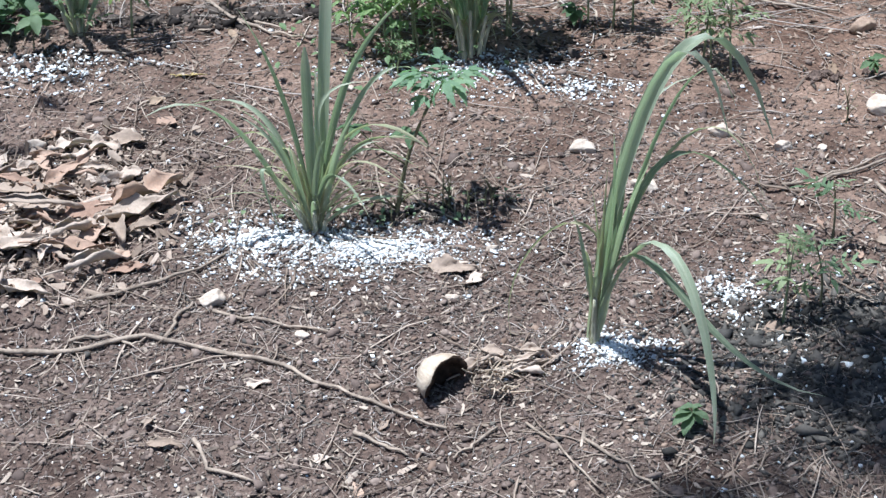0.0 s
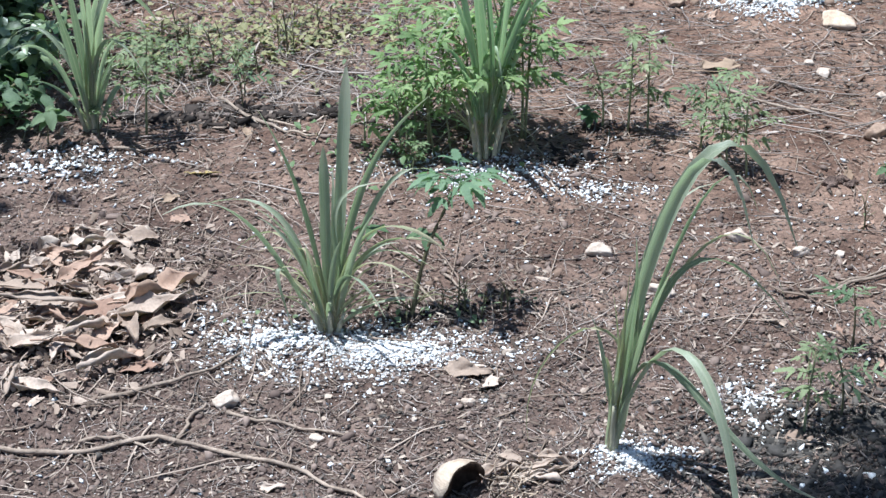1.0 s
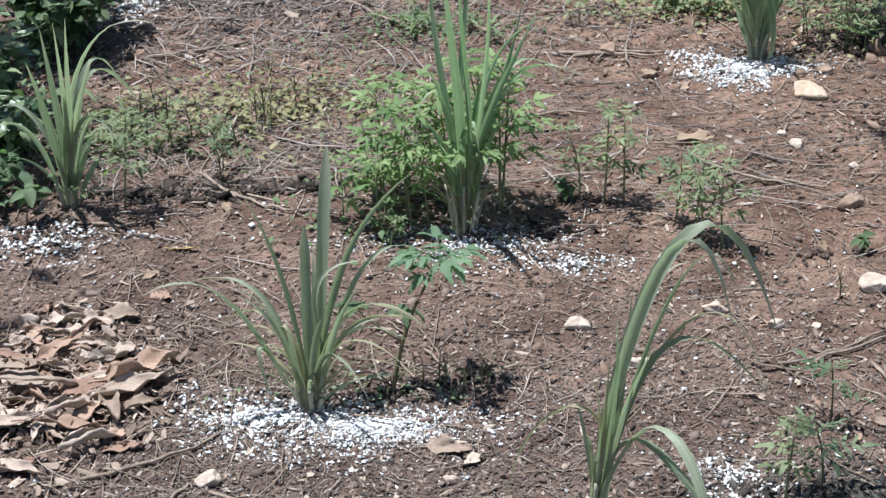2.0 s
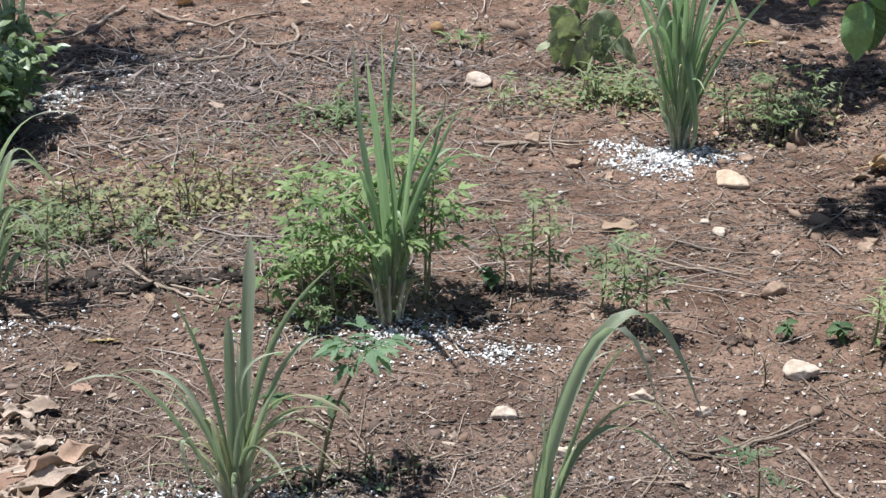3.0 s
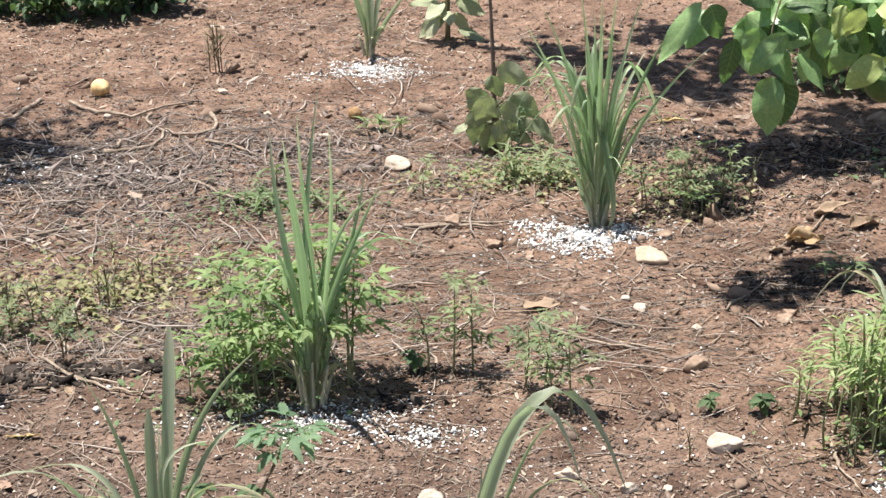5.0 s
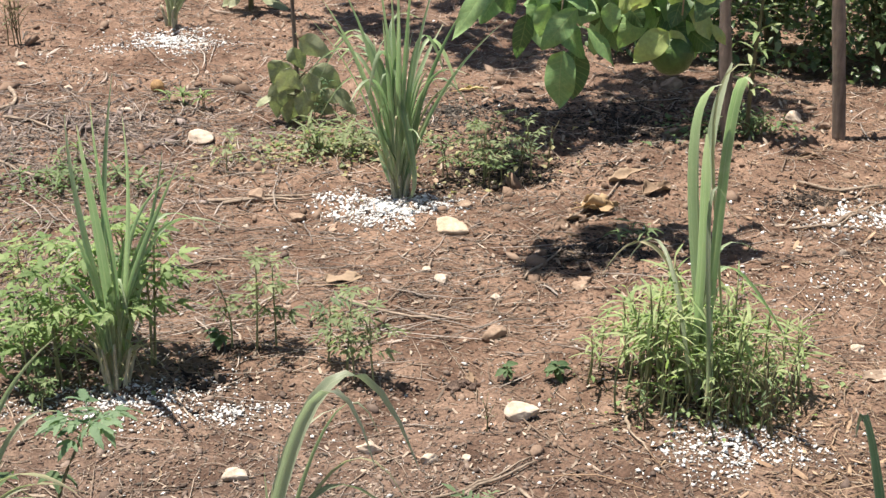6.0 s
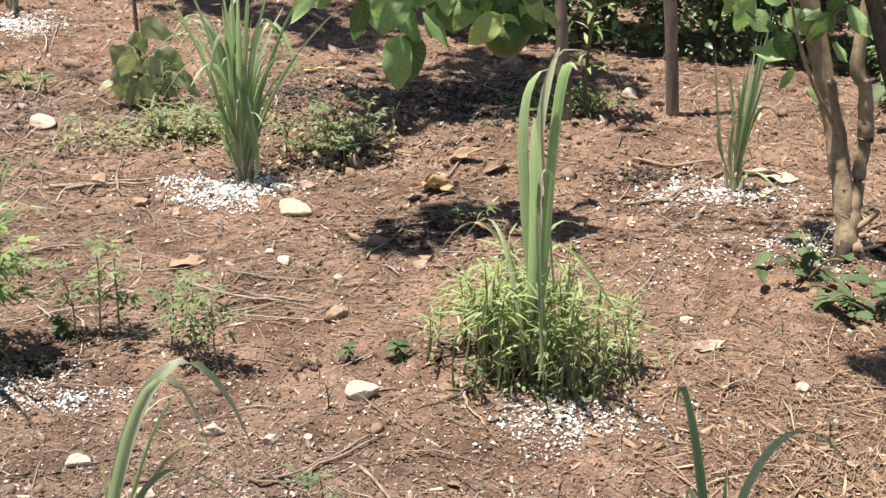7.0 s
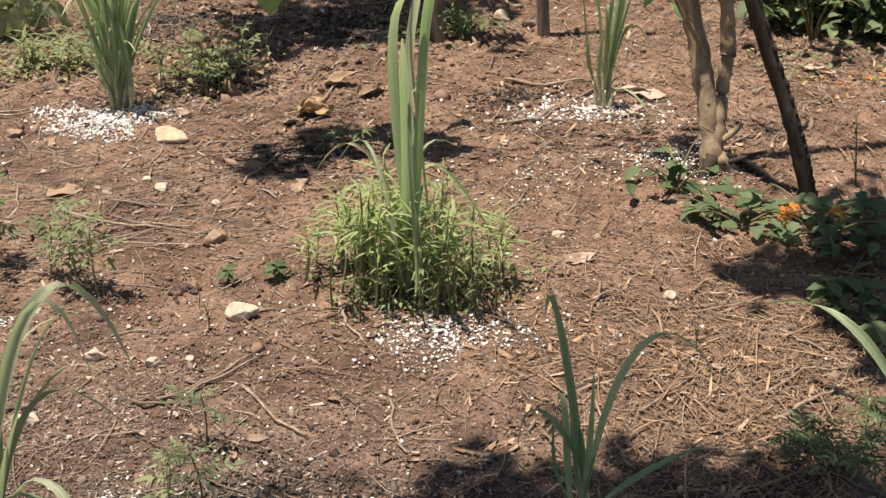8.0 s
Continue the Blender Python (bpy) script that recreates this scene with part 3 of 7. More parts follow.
def build_straw():
    rng = np.random.default_rng(33)
    xy = field(rng, 6800, lambda x, y: np.clip(0.06 + 1.2 * smooth_noise(x, y, 4.3, 1.0) ** 3, 0, 1) * np.clip((y + 0.6 * x - 1.9) / 1.5, 0.22, 1))
    straws("straw_litter", xy, rng.lognormal(math.log(0.05), 0.55, len(xy)), rng.lognormal(math.log(0.0019), 0.45, len(xy)), STRAW, rng, 0.3, label="loose pale straw and grass stalks on soil")
    xy = field(rng, 1500, lambda x, y: np.clip(0.3 + near(x, y, 0.8, 4.5, 1.0, 0.7), 0, 1))
    straws("bed_edge_straw", field(rng, 700, lambda x, y: np.clip(near(x, y, -0.25, 3.62, 0.45, 0.22) + 0.8 * near(x, y, -0.6, 3.5, 0.3, 0.08), 0, 1)), rng.lognormal(math.log(0.09), 0.5, 700), rng.lognormal(math.log(0.0022), 0.4, 700), STRAW_GREY, rng, 0.25, 0.012, label="dry stalks heaped behind the bed")
    fine = field(rng, 5200, lambda x, y: np.clip(near(x, y, -0.05, 2.2, 0.8, 0.6), 0.03, 1))
    straws("fine_fibres", fine, rng.lognormal(math.log(0.028), 0.5, 5200), rng.lognormal(math.log(0.0013), 0.35, 5200), STRAW_GREY, rng, 0.4, 0.005, label="fine dry fibres and root hairs on the bed")
    lying = field(rng, 520, lambda x, y: np.clip(near(x, y, 0.45, 3.6, 0.7, 0.5), 0, 1))
    straws("lying_stalks", lying, rng.lognormal(math.log(0.15), 0.45, 520), rng.lognormal(math.log(0.0025), 0.4, 520), STRAW_GREY, rng, 0.12, 0.006, label="long straight dry stalks lying on soil", heading=-0.1, spread=0.6)
    straws("long_straw_litter", xy, rng.lognormal(math.log(0.13), 0.45, len(xy)), rng.lognormal(math.log(0.0023), 0.4, len(xy)), STRAW, rng, 0.25, 0.006, label="long dry stalks lying on the soil")
    xy = field(rng, 1900, lambda x, y: np.clip(near(x, y, -0.35, 4.65, 0.75, 0.62) + 0.35 * near(x, y, 0.5, 4.75, 0.4, 0.4), 0, 1))
    straws("weathered_straw_mat", xy, rng.lognormal(math.log(0.12), 0.5, len(xy)), rng.lognormal(math.log(0.0031), 0.4, len(xy)), STRAW_GREY, rng, 0.25, 0.012, label="loose mat of weathered grey straw on soil")
    mulch = lambda x, y: np.clip(near(x, y, 1.78, 2.25, 0.42, 0.42) + 0.5 * near(x, y, 1.45, 1.9, 0.38, 0.25) + 0.35 * near(x, y, 2.6, 3.6, 0.7, 0.6), 0, 1)
    xy = field(rng, 1250, mulch)
    straws("golden_straw", xy, rng.lognormal(math.log(0.075), 0.6, len(xy)), rng.lognormal(math.log(0.0023), 0.45, len(xy)), STRAW_GOLD, rng, 0.25, 0.012, label="golden straw mulch strewn over soil")
    xy = field(rng, 11000, mulch)
    straws("golden_chaff", xy, rng.lognormal(math.log(0.014), 0.5, len(xy)), rng.lognormal(math.log(0.0021), 0.45, len(xy)), STRAW_GOLD, rng, 0.5, 0.010, label="short golden chaff matted on the soil")
    ang = np.arange(6) * 1.047
    strip_v = np.concatenate([np.stack([np.cos(ang), np.sin(ang), 0.4 * np.cos(2 * ang)], 1), [(0, 0, 0.25)]])
    strip_t = np.array([(k, (k + 1) % 6, 6) for k in range(6)])
    xy = field(rng, 560, mulch)
    s = np.stack([rng.lognormal(math.log(0.014), 0.5, 560), rng.uniform(0.002, 0.006, 560), rng.uniform(0.001, 0.004, 560)], 1)
    scatter("mulch_shreds", xy, s, STRAW_GOLD, rng, (strip_v, strip_t), 0.2, 0.3, 0.0, 0.004, label="broad torn strips of golden dry leaf", category="mulch")
    xy = field(rng, 900, lambda x, y: np.clip(near(x, y, 0.5, 1.66, 0.6, 0.15) + near(x, y, -0.55, 2.6, 0.35, 0.35), 0, 1))
    straws("bed_straw", xy, rng.lognormal(math.log(0.08), 0.4, len(xy)), rng.uniform(0.0014, 0.0032, len(xy)), STRAW, rng, 0.16, 0.008, label="dry stalks matted on the bed")


def grit_heap(x, y, rx, ry, turn, n, mean, seed, core=0.6):
    """White grit strewn round a plant: thick in the middle, thinning outwards."""
    n, mean = int(n * 1.4), mean * 0.87
    rng = np.random.default_rng(seed)
    r = np.where(rng.uniform(0, 1, n) < 0.7, rng.uniform(0, 1, n) ** core, np.abs(rng.normal(0, 0.85, n)))
    a = rng.uniform(0, 6.283, n)
    lump = 1 + 0.25 * np.sin(3 * a + seed) + 0.2 * np.sin(5 * a + 2.1 * seed)
    u, v = r * np.cos(a) * rx * lump, r * np.sin(a) * ry * lump
    c, s_ = math.cos(radians(turn)), math.sin(radians(turn))
    xy = np.stack([x + u * c - v * s_, y + u * s_ + v * c], 1)
    s = np.minimum(np.exp(rng.normal(math.log(mean * 0.9), 0.5, n)), mean * 1.7)[:, None] * rng.uniform(0.6, 1.25, (n, 3)) * [1.1, 0.95, 0.5]
    ob = scatter("white_grit_heap", xy, s, GRIT, rng, jitter=0.34, tilt=0.45, sink=0.0, lift=0.003 * np.exp(-(r / 0.5) ** 2), label="crushed white grit strewn round a grass clump", category="grit")
    ob["group"] = "grit heaps round the plants"
    return ob


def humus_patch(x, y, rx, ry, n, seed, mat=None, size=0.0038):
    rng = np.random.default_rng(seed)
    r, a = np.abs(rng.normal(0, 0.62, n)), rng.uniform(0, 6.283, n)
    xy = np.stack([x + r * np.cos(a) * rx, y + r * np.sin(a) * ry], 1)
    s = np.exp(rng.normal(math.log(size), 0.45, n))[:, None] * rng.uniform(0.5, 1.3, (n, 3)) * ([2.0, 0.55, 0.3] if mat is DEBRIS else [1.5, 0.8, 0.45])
    return scatter("humus_patch", xy, s, mat or HUMUS_SHADE, rng, jitter=0.35, tilt=0.4, sink=0.25, label="grey crumbled plant debris on soil" if mat is DEBRIS else "black crumbs on the soil, humus and painted shade", category="humus")


def build_outer_litter():
    """Thinner litter on the ground round the plot."""
    rng = np.random.default_rng(61)
    xy = np.stack([rng.uniform(-3.5, 5.0, 9000), rng.uniform(-2.5, 8.5, 9000)], 1)
    xy = xy[(xy[:, 0] < -0.32 * xy[:, 1] - 0.1) | (xy[:, 0] > 0.16 + 0.86 * xy[:, 1]) | (xy[:, 1] < 1.45) | (xy[:, 1] > 7.0)]
    s = np.exp(rng.normal(math.log(0.009), 0.5, len(xy)))[:, None] * rng.uniform(0.5, 1.2, (len(xy), 3)) * [1.4, 0.8, 0.4]
    scatter("outer_crumbs", xy, s, CRUMB, rng, jitter=0.3, tilt=0.3, sink=0.1, label="brown crumbs of dead plants round the plot")
    xy = xy[:3000] + 0.05
    straws("outer_straw", xy, rng.lognormal(math.log(0.09), 0.5, len(xy)), rng.lognormal(math.log(0.0026), 0.4, len(xy)), STRAW, rng, 0.3, label="loose straw on the ground round the plot")


build_litter()
build_upper_litter()
build_straw()
build_outer_litter()
HEAPS = [(-0.19, 2.41, 0.27, 0.12, -2, 1900, 0.0034, 1, 0.7), (-0.12, 2.40, 0.10, 0.05, -2, 1000, 0.0036, 2, 0.8), (0.26, 2.08, 0.10, 0.055, -2, 520, 0.0034, 3, 0.8), (0.262, 2.072, 0.055, 0.03, -2, 620, 0.0022, 17, 0.9), (-0.10, 2.405, 0.13, 0.05, -2, 1300, 0.0024, 18, 0.9),
         (0.46, 2.20, 0.075, 0.09, -2, 260, 0.0038, 4, 0.6), (0.08, 3.05, 0.25, 0.11, -5, 900, 0.0036, 5, 0.6), (-0.80, 3.12, 0.19, 0.11, -3, 420, 0.0044, 6, 0.6),
         (0.83, 4.01, 0.18, 0.125, -10, 1700, 0.0044, 7, 0.75), (1.24, 2.62, 0.17, 0.12, -16, 700, 0.0040, 8, 0.6), (-0.34, 2.43, 0.11, 0.07, -2, 420, 0.0046, 19, 0.6)]
HEAPS_FAR = [(2.10, 3.64, 0.24, 0.11, -15, 560, 0.0052, 9, 0.6), (0.41, 5.70, 0.21, 0.16, -11, 1300, 0.0042, 10, 0.75), (2.16, 3.22, 0.18, 0.18, -19, 380, 0.0048, 11, 0.6),
             (-0.81, 4.58, 0.11, 0.10, -5, 200, 0.0055, 12, 0.6), (0.30, 2.98, 0.10, 0.05, -5, 160, 0.0042, 13, 0.6), (1.75, 3.30, 0.25, 0.15, -15, 120, 0.0042, 14, 0.6),
             (0.64, 1.98, 0.24, 0.20, 0, 110, 0.0042, 15, 0.6), (-0.62, 4.75, 0.25, 0.25, -5, 130, 0.006, 16, 0.6)]
for heap in HEAPS + HEAPS_FAR:
    grit_heap(*heap)
# First two spots paint the citrus leaves' shadow as dark crumbs, others are humus.
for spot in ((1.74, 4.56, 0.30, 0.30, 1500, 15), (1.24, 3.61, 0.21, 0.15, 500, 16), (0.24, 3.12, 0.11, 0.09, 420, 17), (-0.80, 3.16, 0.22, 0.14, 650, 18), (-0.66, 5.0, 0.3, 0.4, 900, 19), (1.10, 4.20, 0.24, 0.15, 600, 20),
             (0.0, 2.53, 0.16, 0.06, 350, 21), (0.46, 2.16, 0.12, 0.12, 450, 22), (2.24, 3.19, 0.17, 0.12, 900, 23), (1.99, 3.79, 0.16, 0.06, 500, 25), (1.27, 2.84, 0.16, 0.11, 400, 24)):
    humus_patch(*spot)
# Dark chips, laid thick so that their colour also stands in for shade.
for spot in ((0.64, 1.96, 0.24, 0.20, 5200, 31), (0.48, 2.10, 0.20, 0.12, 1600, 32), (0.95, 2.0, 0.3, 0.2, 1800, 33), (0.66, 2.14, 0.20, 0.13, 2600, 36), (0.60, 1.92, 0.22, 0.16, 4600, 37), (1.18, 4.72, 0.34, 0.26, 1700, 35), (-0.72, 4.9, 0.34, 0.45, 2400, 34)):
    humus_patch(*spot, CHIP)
for spot in ((-0.62, 3.37, 0.30, 0.035, 420, 51), (-0.35, 3.33, 0.18, 0.03, 300, 52)):
    humus_patch(*spot, None, 0.0075)
for spot in ((-0.45, 4.65, 0.75, 0.50, 5200, 41), (0.15, 4.85, 0.5, 0.35, 1500, 42)):
    humus_patch(*spot, DEBRIS, 0.0062)
# Dark crumbs that paint shade into the soil, mainly under the citrus leaves.
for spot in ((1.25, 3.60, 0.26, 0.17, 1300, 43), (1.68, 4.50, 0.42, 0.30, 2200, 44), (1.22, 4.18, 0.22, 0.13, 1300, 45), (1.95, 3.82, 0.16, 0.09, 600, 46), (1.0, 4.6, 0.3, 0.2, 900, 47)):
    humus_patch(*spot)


# ---------------------------------------------------------------- grass clumps
CLUMP_BLADE = {}


def grass_clump(x, y, turn, label, mat=None):
    ob = empty("grass_clump", x, y, turn)
    CLUMP_BLADE[ob.name] = mat or BLADE
    return tagged(ob, label, "grass clump", "planted grass clumps")


_b = random.Random(77)


def blade(clump, mm, c1, c2, tip, pale=False, blunt=False, mat=None):
    """One long folded blade from the clump's foot over two pull points to its tip. mm: its widest."""
    w = mm / 1000.0
    foot = (_b.uniform(-0.011, 0.011), _b.uniform(-0.010, 0.010), -0.008)
    path = bezier([foot, c1, c2, tip], 16)
    side0 = Vector((_b.uniform(0.75, 1.0), _b.uniform(-0.6, 0.6), 0)).normalized()
    twist = _b.uniform(-0.5, 0.5)
    verts, uvs = [], []
    for i, p in enumerate(path):
        s = i / 16
        d = (path[min(i + 1, 16)] - path[max(i - 1, 0)]).normalized()
        side = (Matrix.Rotation(twist * s, 3, d) @ (side0 - d * side0.dot(d))).normalized()
        up = side.cross(d)
        half = 0.38 * w * (0.17 + 0.83 * math.sin(min(s / 0.5, 1) * 1.571) ** 1.3) * (1 - max(0, (s - 0.84) / 0.16) ** 2 * 0.8 if blunt else 1 - max(0, (s - 0.5) / 0.5) ** 1.5 * 0.95)
        fold = 0.7 - 0.45 * s
        for c, lift, u in ((-1, fold, 0.0), (-0.5, fold * 0.4, 0.25), (0, 0, 0.5), (0.5, fold * 0.4, 0.75), (1, fold, 1.0)):
            verts.append(p + side * half * c + up * half * lift)
            uvs.append((u, s))
    faces = [(5 * i + k, 5 * i + k + 1, 5 * i + k + 6, 5 * i + k + 5) for i in range(16) for k in range(4)]
    return child("blade", mesh_of("blade", verts, faces, mat or (BLADE_PALE if pale or mm < 10 else CLUMP_BLADE[clump.name]), uvs), clump, "withered straw-coloured blade" if pale or mm < 10 else "")


def fill(clump, n, height, spread, seed, pale=0.15, slim=1.0):
    """Thinner young blades and withered ones between the long ones."""
    r = random.Random(seed)
    for k in range(n):
        a, h = r.uniform(0, 6.283), height * r.uniform(0.45, 1.0)
        out = spread * r.uniform(0.2, 1.0)
        d = Vector((math.cos(a), 0.6 * math.sin(a), 0))
        dead = r.random() < pale
        sag = r.uniform(0.1, 0.7) if dead else r.uniform(0.6, 1.05)
        blade(clump, slim * (r.uniform(5, 9.5) if dead else r.uniform(10.5, 15.5)), tuple(d * out * 0.25 + Vector((0, 0, h * 0.4))), tuple(d * out * 0.6 + Vector((0, 0, h * 0.85))),
              tuple(d * out * (1.7 if dead else 1.35) + Vector((0, 0, max(0.012, h * sag)))), dead)


def arching(clump, n, height, reach, seed, slim=1.0):
    """Blades that rise steeply and break over near the tip."""
    r = random.Random(seed)
    for k in range(n):
        a, h = r.uniform(0, 6.283), height * r.uniform(0.65, 1.0)
        d = Vector((math.cos(a), 0.6 * math.sin(a), 0)) * reach * r.uniform(0.35, 1.0)
        blade(clump, slim * r.uniform(10.5, 17), tuple(d * 0.12 + Vector((0, 0, h * 0.5))), tuple(d * 0.4 + Vector((0, 0, h * 1.32))), tuple(d * 1.25 + Vector((0, 0, h * r.uniform(0.5, 0.9)))), blunt=r.random() < 0.3)


def sheaths(clump, n, height, thick, spread):
    """Pale stalks at the foot, of the blades' wrapped lower ends."""
    for k in range(n):
        a = 2.4 * k
        r = spread * math.sqrt((k + 0.3) / n)
        p = Vector((r * math.cos(a), r * math.sin(a), -0.01))
        h = height * _b.uniform(0.7, 1.15)
        path = bezier([p, p + Vector((p.x * 0.3, p.y * 0.3, h * 0.5)), p + Vector((p.x * 1.1, p.y * 1.1, h))], 6)
        child("stalk", mesh_of("stalk", *tube(path, [thick * (1.1 - 0.09 * i) for i in range(7)], 7, 0.12, k), SHEATH), clump, "pale wrapped stalk")


PA = grass_clump(-0.224, 2.467, 4.5, "clump of grey-green blades rising from white grit")
blade(PA, 28, (0.021, 0.010, 0.161), (0.039, 0.050, 0.307), (0.054, 0.099, 0.453), blunt=True)
blade(PA, 24, (0.003, -0.001, 0.119), (0.006, -0.006, 0.239), (0.008, -0.012, 0.361), blunt=True)
blade(PA, 22, (0.032, 0.005, 0.156), (0.047, 0.024, 0.326), (0.193, 0.047, 0.420))
blade(PA, 14, (-0.012, -0.003, 0.144), (-0.023, -0.017, 0.310), (-0.093, -0.035, 0.446))
blade(PA, 18, (-0.059, -0.003, 0.087), (-0.110, -0.017, 0.347), (-0.262, -0.035, 0.266))
blade(PA, 14, (-0.033, 0.011, 0.096), (-0.027, 0.055, 0.292), (-0.214, 0.109, 0.203))
blade(PA, 16, (0.039, 0.013, 0.050), (0.069, 0.066, 0.331), (0.206, 0.132, 0.232))
blade(PA, 13, (-0.106, -0.008, 0.223), (-0.095, -0.037, 0.163), (-0.054, -0.053, 0.012))
blade(PA, 14, (0.034, 0.003, 0.046), (0.097, 0.015, 0.056), (0.153, 0.030, 0.038))
blade(PA, 9, (-0.008, 0.004, 0.078), (-0.085, 0.022, 0.147), (-0.171, 0.044, 0.115))
blade(PA, 16, (0.035, -0.009, 0.081), (0.036, -0.047, 0.190), (0.086, -0.094, 0.282))
blade(PA, 14, (0.011, 0.000, 0.068), (0.025, 0.002, 0.135), (0.046, 0.005, 0.200))
blade(PA, 13, (-0.016, -0.005, 0.060), (-0.027, -0.023, 0.128), (-0.031, -0.046, 0.200))
blade(PA, 14, (0.073, 0.001, 0.079), (-0.063, 0.003, 0.299), (0.115, 0.005, 0.281))
blade(PA, 10, (-0.029, -0.003, 0.090), (-0.027, -0.015, 0.215), (-0.119, -0.030, 0.272))
blade(PA, 16, (0.011, 0.009, 0.102), (0.021, 0.043, 0.190), (0.022, 0.085, 0.278))
PB = grass_clump(0.231, 2.097, -6.3, "grass clump of broad blades arching over to one side")
blade(PB, 36, (-0.012, -0.005, 0.097), (0.097, -0.023, 0.854), (0.244, -0.046, 0.393))
blade(PB, 23, (-0.014, -0.012, 0.033), (0.083, -0.058, 0.838), (0.177, -0.115, 0.431))
blade(PB, 9, (-0.012, -0.001, 0.127), (0.144, -0.003, 0.617), (0.247, -0.006, 0.263))
blade(PB, 14, (0.043, -0.006, 0.160), (0.050, -0.032, 0.552), (0.256, -0.064, 0.264))
blade(PB, 21, (0.093, -0.038, 0.480), (0.189, -0.180, 0.085), (0.174, -0.257, 0.012))
blade(PB, 17, (0.051, -0.020, 0.421), (0.125, -0.096, 0.008), (0.343, -0.137, 0.012))
blade(PB, 7, (0.085, -0.003, 0.368), (-0.169, -0.013, 0.220), (-0.128, -0.018, 0.012))
blade(PB, 6, (0.010, -0.002, 0.097), (0.008, -0.010, 0.197), (-0.009, -0.020, 0.298))
blade(PB, 18, (0.023, 0.006, 0.131), (0.037, 0.031, 0.253), (0.046, 0.062, 0.377))
blade(PB, 14, (0.053, 0.017, 0.070), (-0.018, 0.086, 0.395), (0.145, 0.173, 0.378))
blade(PB, 13, (0.011, -0.010, 0.124), (0.021, -0.049, 0.266), (0.032, -0.099, 0.410))
blade(PB, 12, (-0.015, -0.019, 0.012), (0.114, 0.005, 0.676), (0.193, 0.010, 0.417))
blade(PB, 15, (0.025, -0.006, 0.127), (0.029, -0.031, 0.267), (0.021, -0.062, 0.407))
blade(PB, 17, (0.011, -0.010, 0.119), (0.031, -0.048, 0.252), (0.072, -0.097, 0.382))
blade(PB, 9, (0.007, -0.005, 0.109), (0.010, -0.026, 0.227), (0.014, -0.051, 0.346))
blade(PB, 11, (0.006, -0.005, 0.057), (0.015, -0.025, 0.122), (0.047, -0.050, 0.181))
PC = grass_clump(0.071, 3.123, -1.9, "tall ragged grass clump among green weeds", BLADE_GREEN)
blade(PC, 18, (-0.007, 0.005, 0.196), (-0.065, 0.024, 0.398), (-0.060, 0.049, 0.593))
blade(PC, 28, (0.015, -0.013, 0.196), (-0.021, -0.067, 0.417), (-0.034, -0.133, 0.624))
blade(PC, 18, (-0.009, 0.003, 0.225), (-0.003, 0.014, 0.449), (0.038, 0.029, 0.671))
blade(PC, 13, (0.025, -0.020, 0.202), (0.065, -0.099, 0.437), (0.050, -0.199, 0.661))
blade(PC, 16, (0.004, -0.015, 0.186), (0.085, -0.075, 0.369), (0.150, -0.150, 0.547))
blade(PC, 15, (0.070, 0.013, 0.094), (0.025, 0.064, 0.449), (0.259, 0.129, 0.289))
blade(PC, 11, (0.026, -0.007, 0.012), (0.066, 0.029, 0.434), (0.154, 0.059, 0.122))
blade(PC, 15, (-0.007, 0.007, 0.107), (0.015, 0.035, 0.204), (-0.002, 0.071, 0.301))
blade(PC, 15, (0.039, -0.022, 0.224), (-0.009, -0.111, 0.457), (-0.005, -0.223, 0.697))
blade(PC, 13, (0.017, 0.003, 0.175), (0.104, 0.013, 0.340), (0.125, 0.026, 0.511))
blade(PC, 16, (0.017, -0.003, 0.112), (0.030, -0.016, 0.228), (0.039, -0.032, 0.343))
blade(PC, 13, (0.005, 0.008, 0.174), (-0.057, 0.040, 0.332), (-0.056, 0.080, 0.499))
blade(PC, 14, (0.002, -0.000, 0.084), (0.024, -0.001, 0.165), (0.060, -0.001, 0.243))
blade(PC, 13, (-0.026, 0.001, 0.053), (-0.028, 0.007, 0.108), (-0.023, 0.015, 0.163))
blade(PC, 13, (-0.012, 0.002, 0.056), (0.004, 0.010, 0.108), (0.017, 0.019, 0.160))
blade(PC, 11, (0.030, -0.002, 0.081), (0.035, -0.008, 0.169), (0.077, -0.016, 0.249))
blade(PC, 13, (0.060, -0.003, 0.118), (-0.023, -0.016, 0.444), (0.189, -0.032, 0.482))
PD = grass_clump(-0.779, 3.311, 12.8, "grass clump with thin arching green blades")
blade(PD, 23, (-0.009, -0.011, 0.120), (-0.027, -0.053, 0.250), (-0.055, -0.106, 0.379))
blade(PD, 23, (-0.002, -0.006, 0.140), (-0.009, -0.028, 0.286), (-0.019, -0.057, 0.430))
blade(PD, 26, (0.008, -0.014, 0.149), (0.019, -0.070, 0.313), (0.033, -0.141, 0.476))
blade(PD, 23, (0.008, -0.009, 0.121), (0.030, -0.047, 0.250), (0.080, -0.095, 0.373))
blade(PD, 18, (0.008, -0.016, 0.146), (0.012, -0.079, 0.309), (0.008, -0.157, 0.473))
blade(PD, 21, (-0.013, -0.006, 0.120), (0.022, -0.030, 0.490), (0.214, -0.059, 0.418))
blade(PD, 21, (-0.013, 0.008, 0.009), (0.054, 0.039, 0.486), (0.137, 0.078, 0.244))
blade(PD, 15, (0.025, -0.002, 0.028), (0.083, -0.012, 0.181), (0.078, -0.024, 0.052))
blade(PD, 14, (-0.034, -0.009, 0.080), (-0.049, -0.045, 0.293), (-0.166, -0.090, 0.227))
blade(PD, 15, (0.013, -0.005, 0.055), (0.035, -0.025, 0.113), (0.059, -0.050, 0.171))
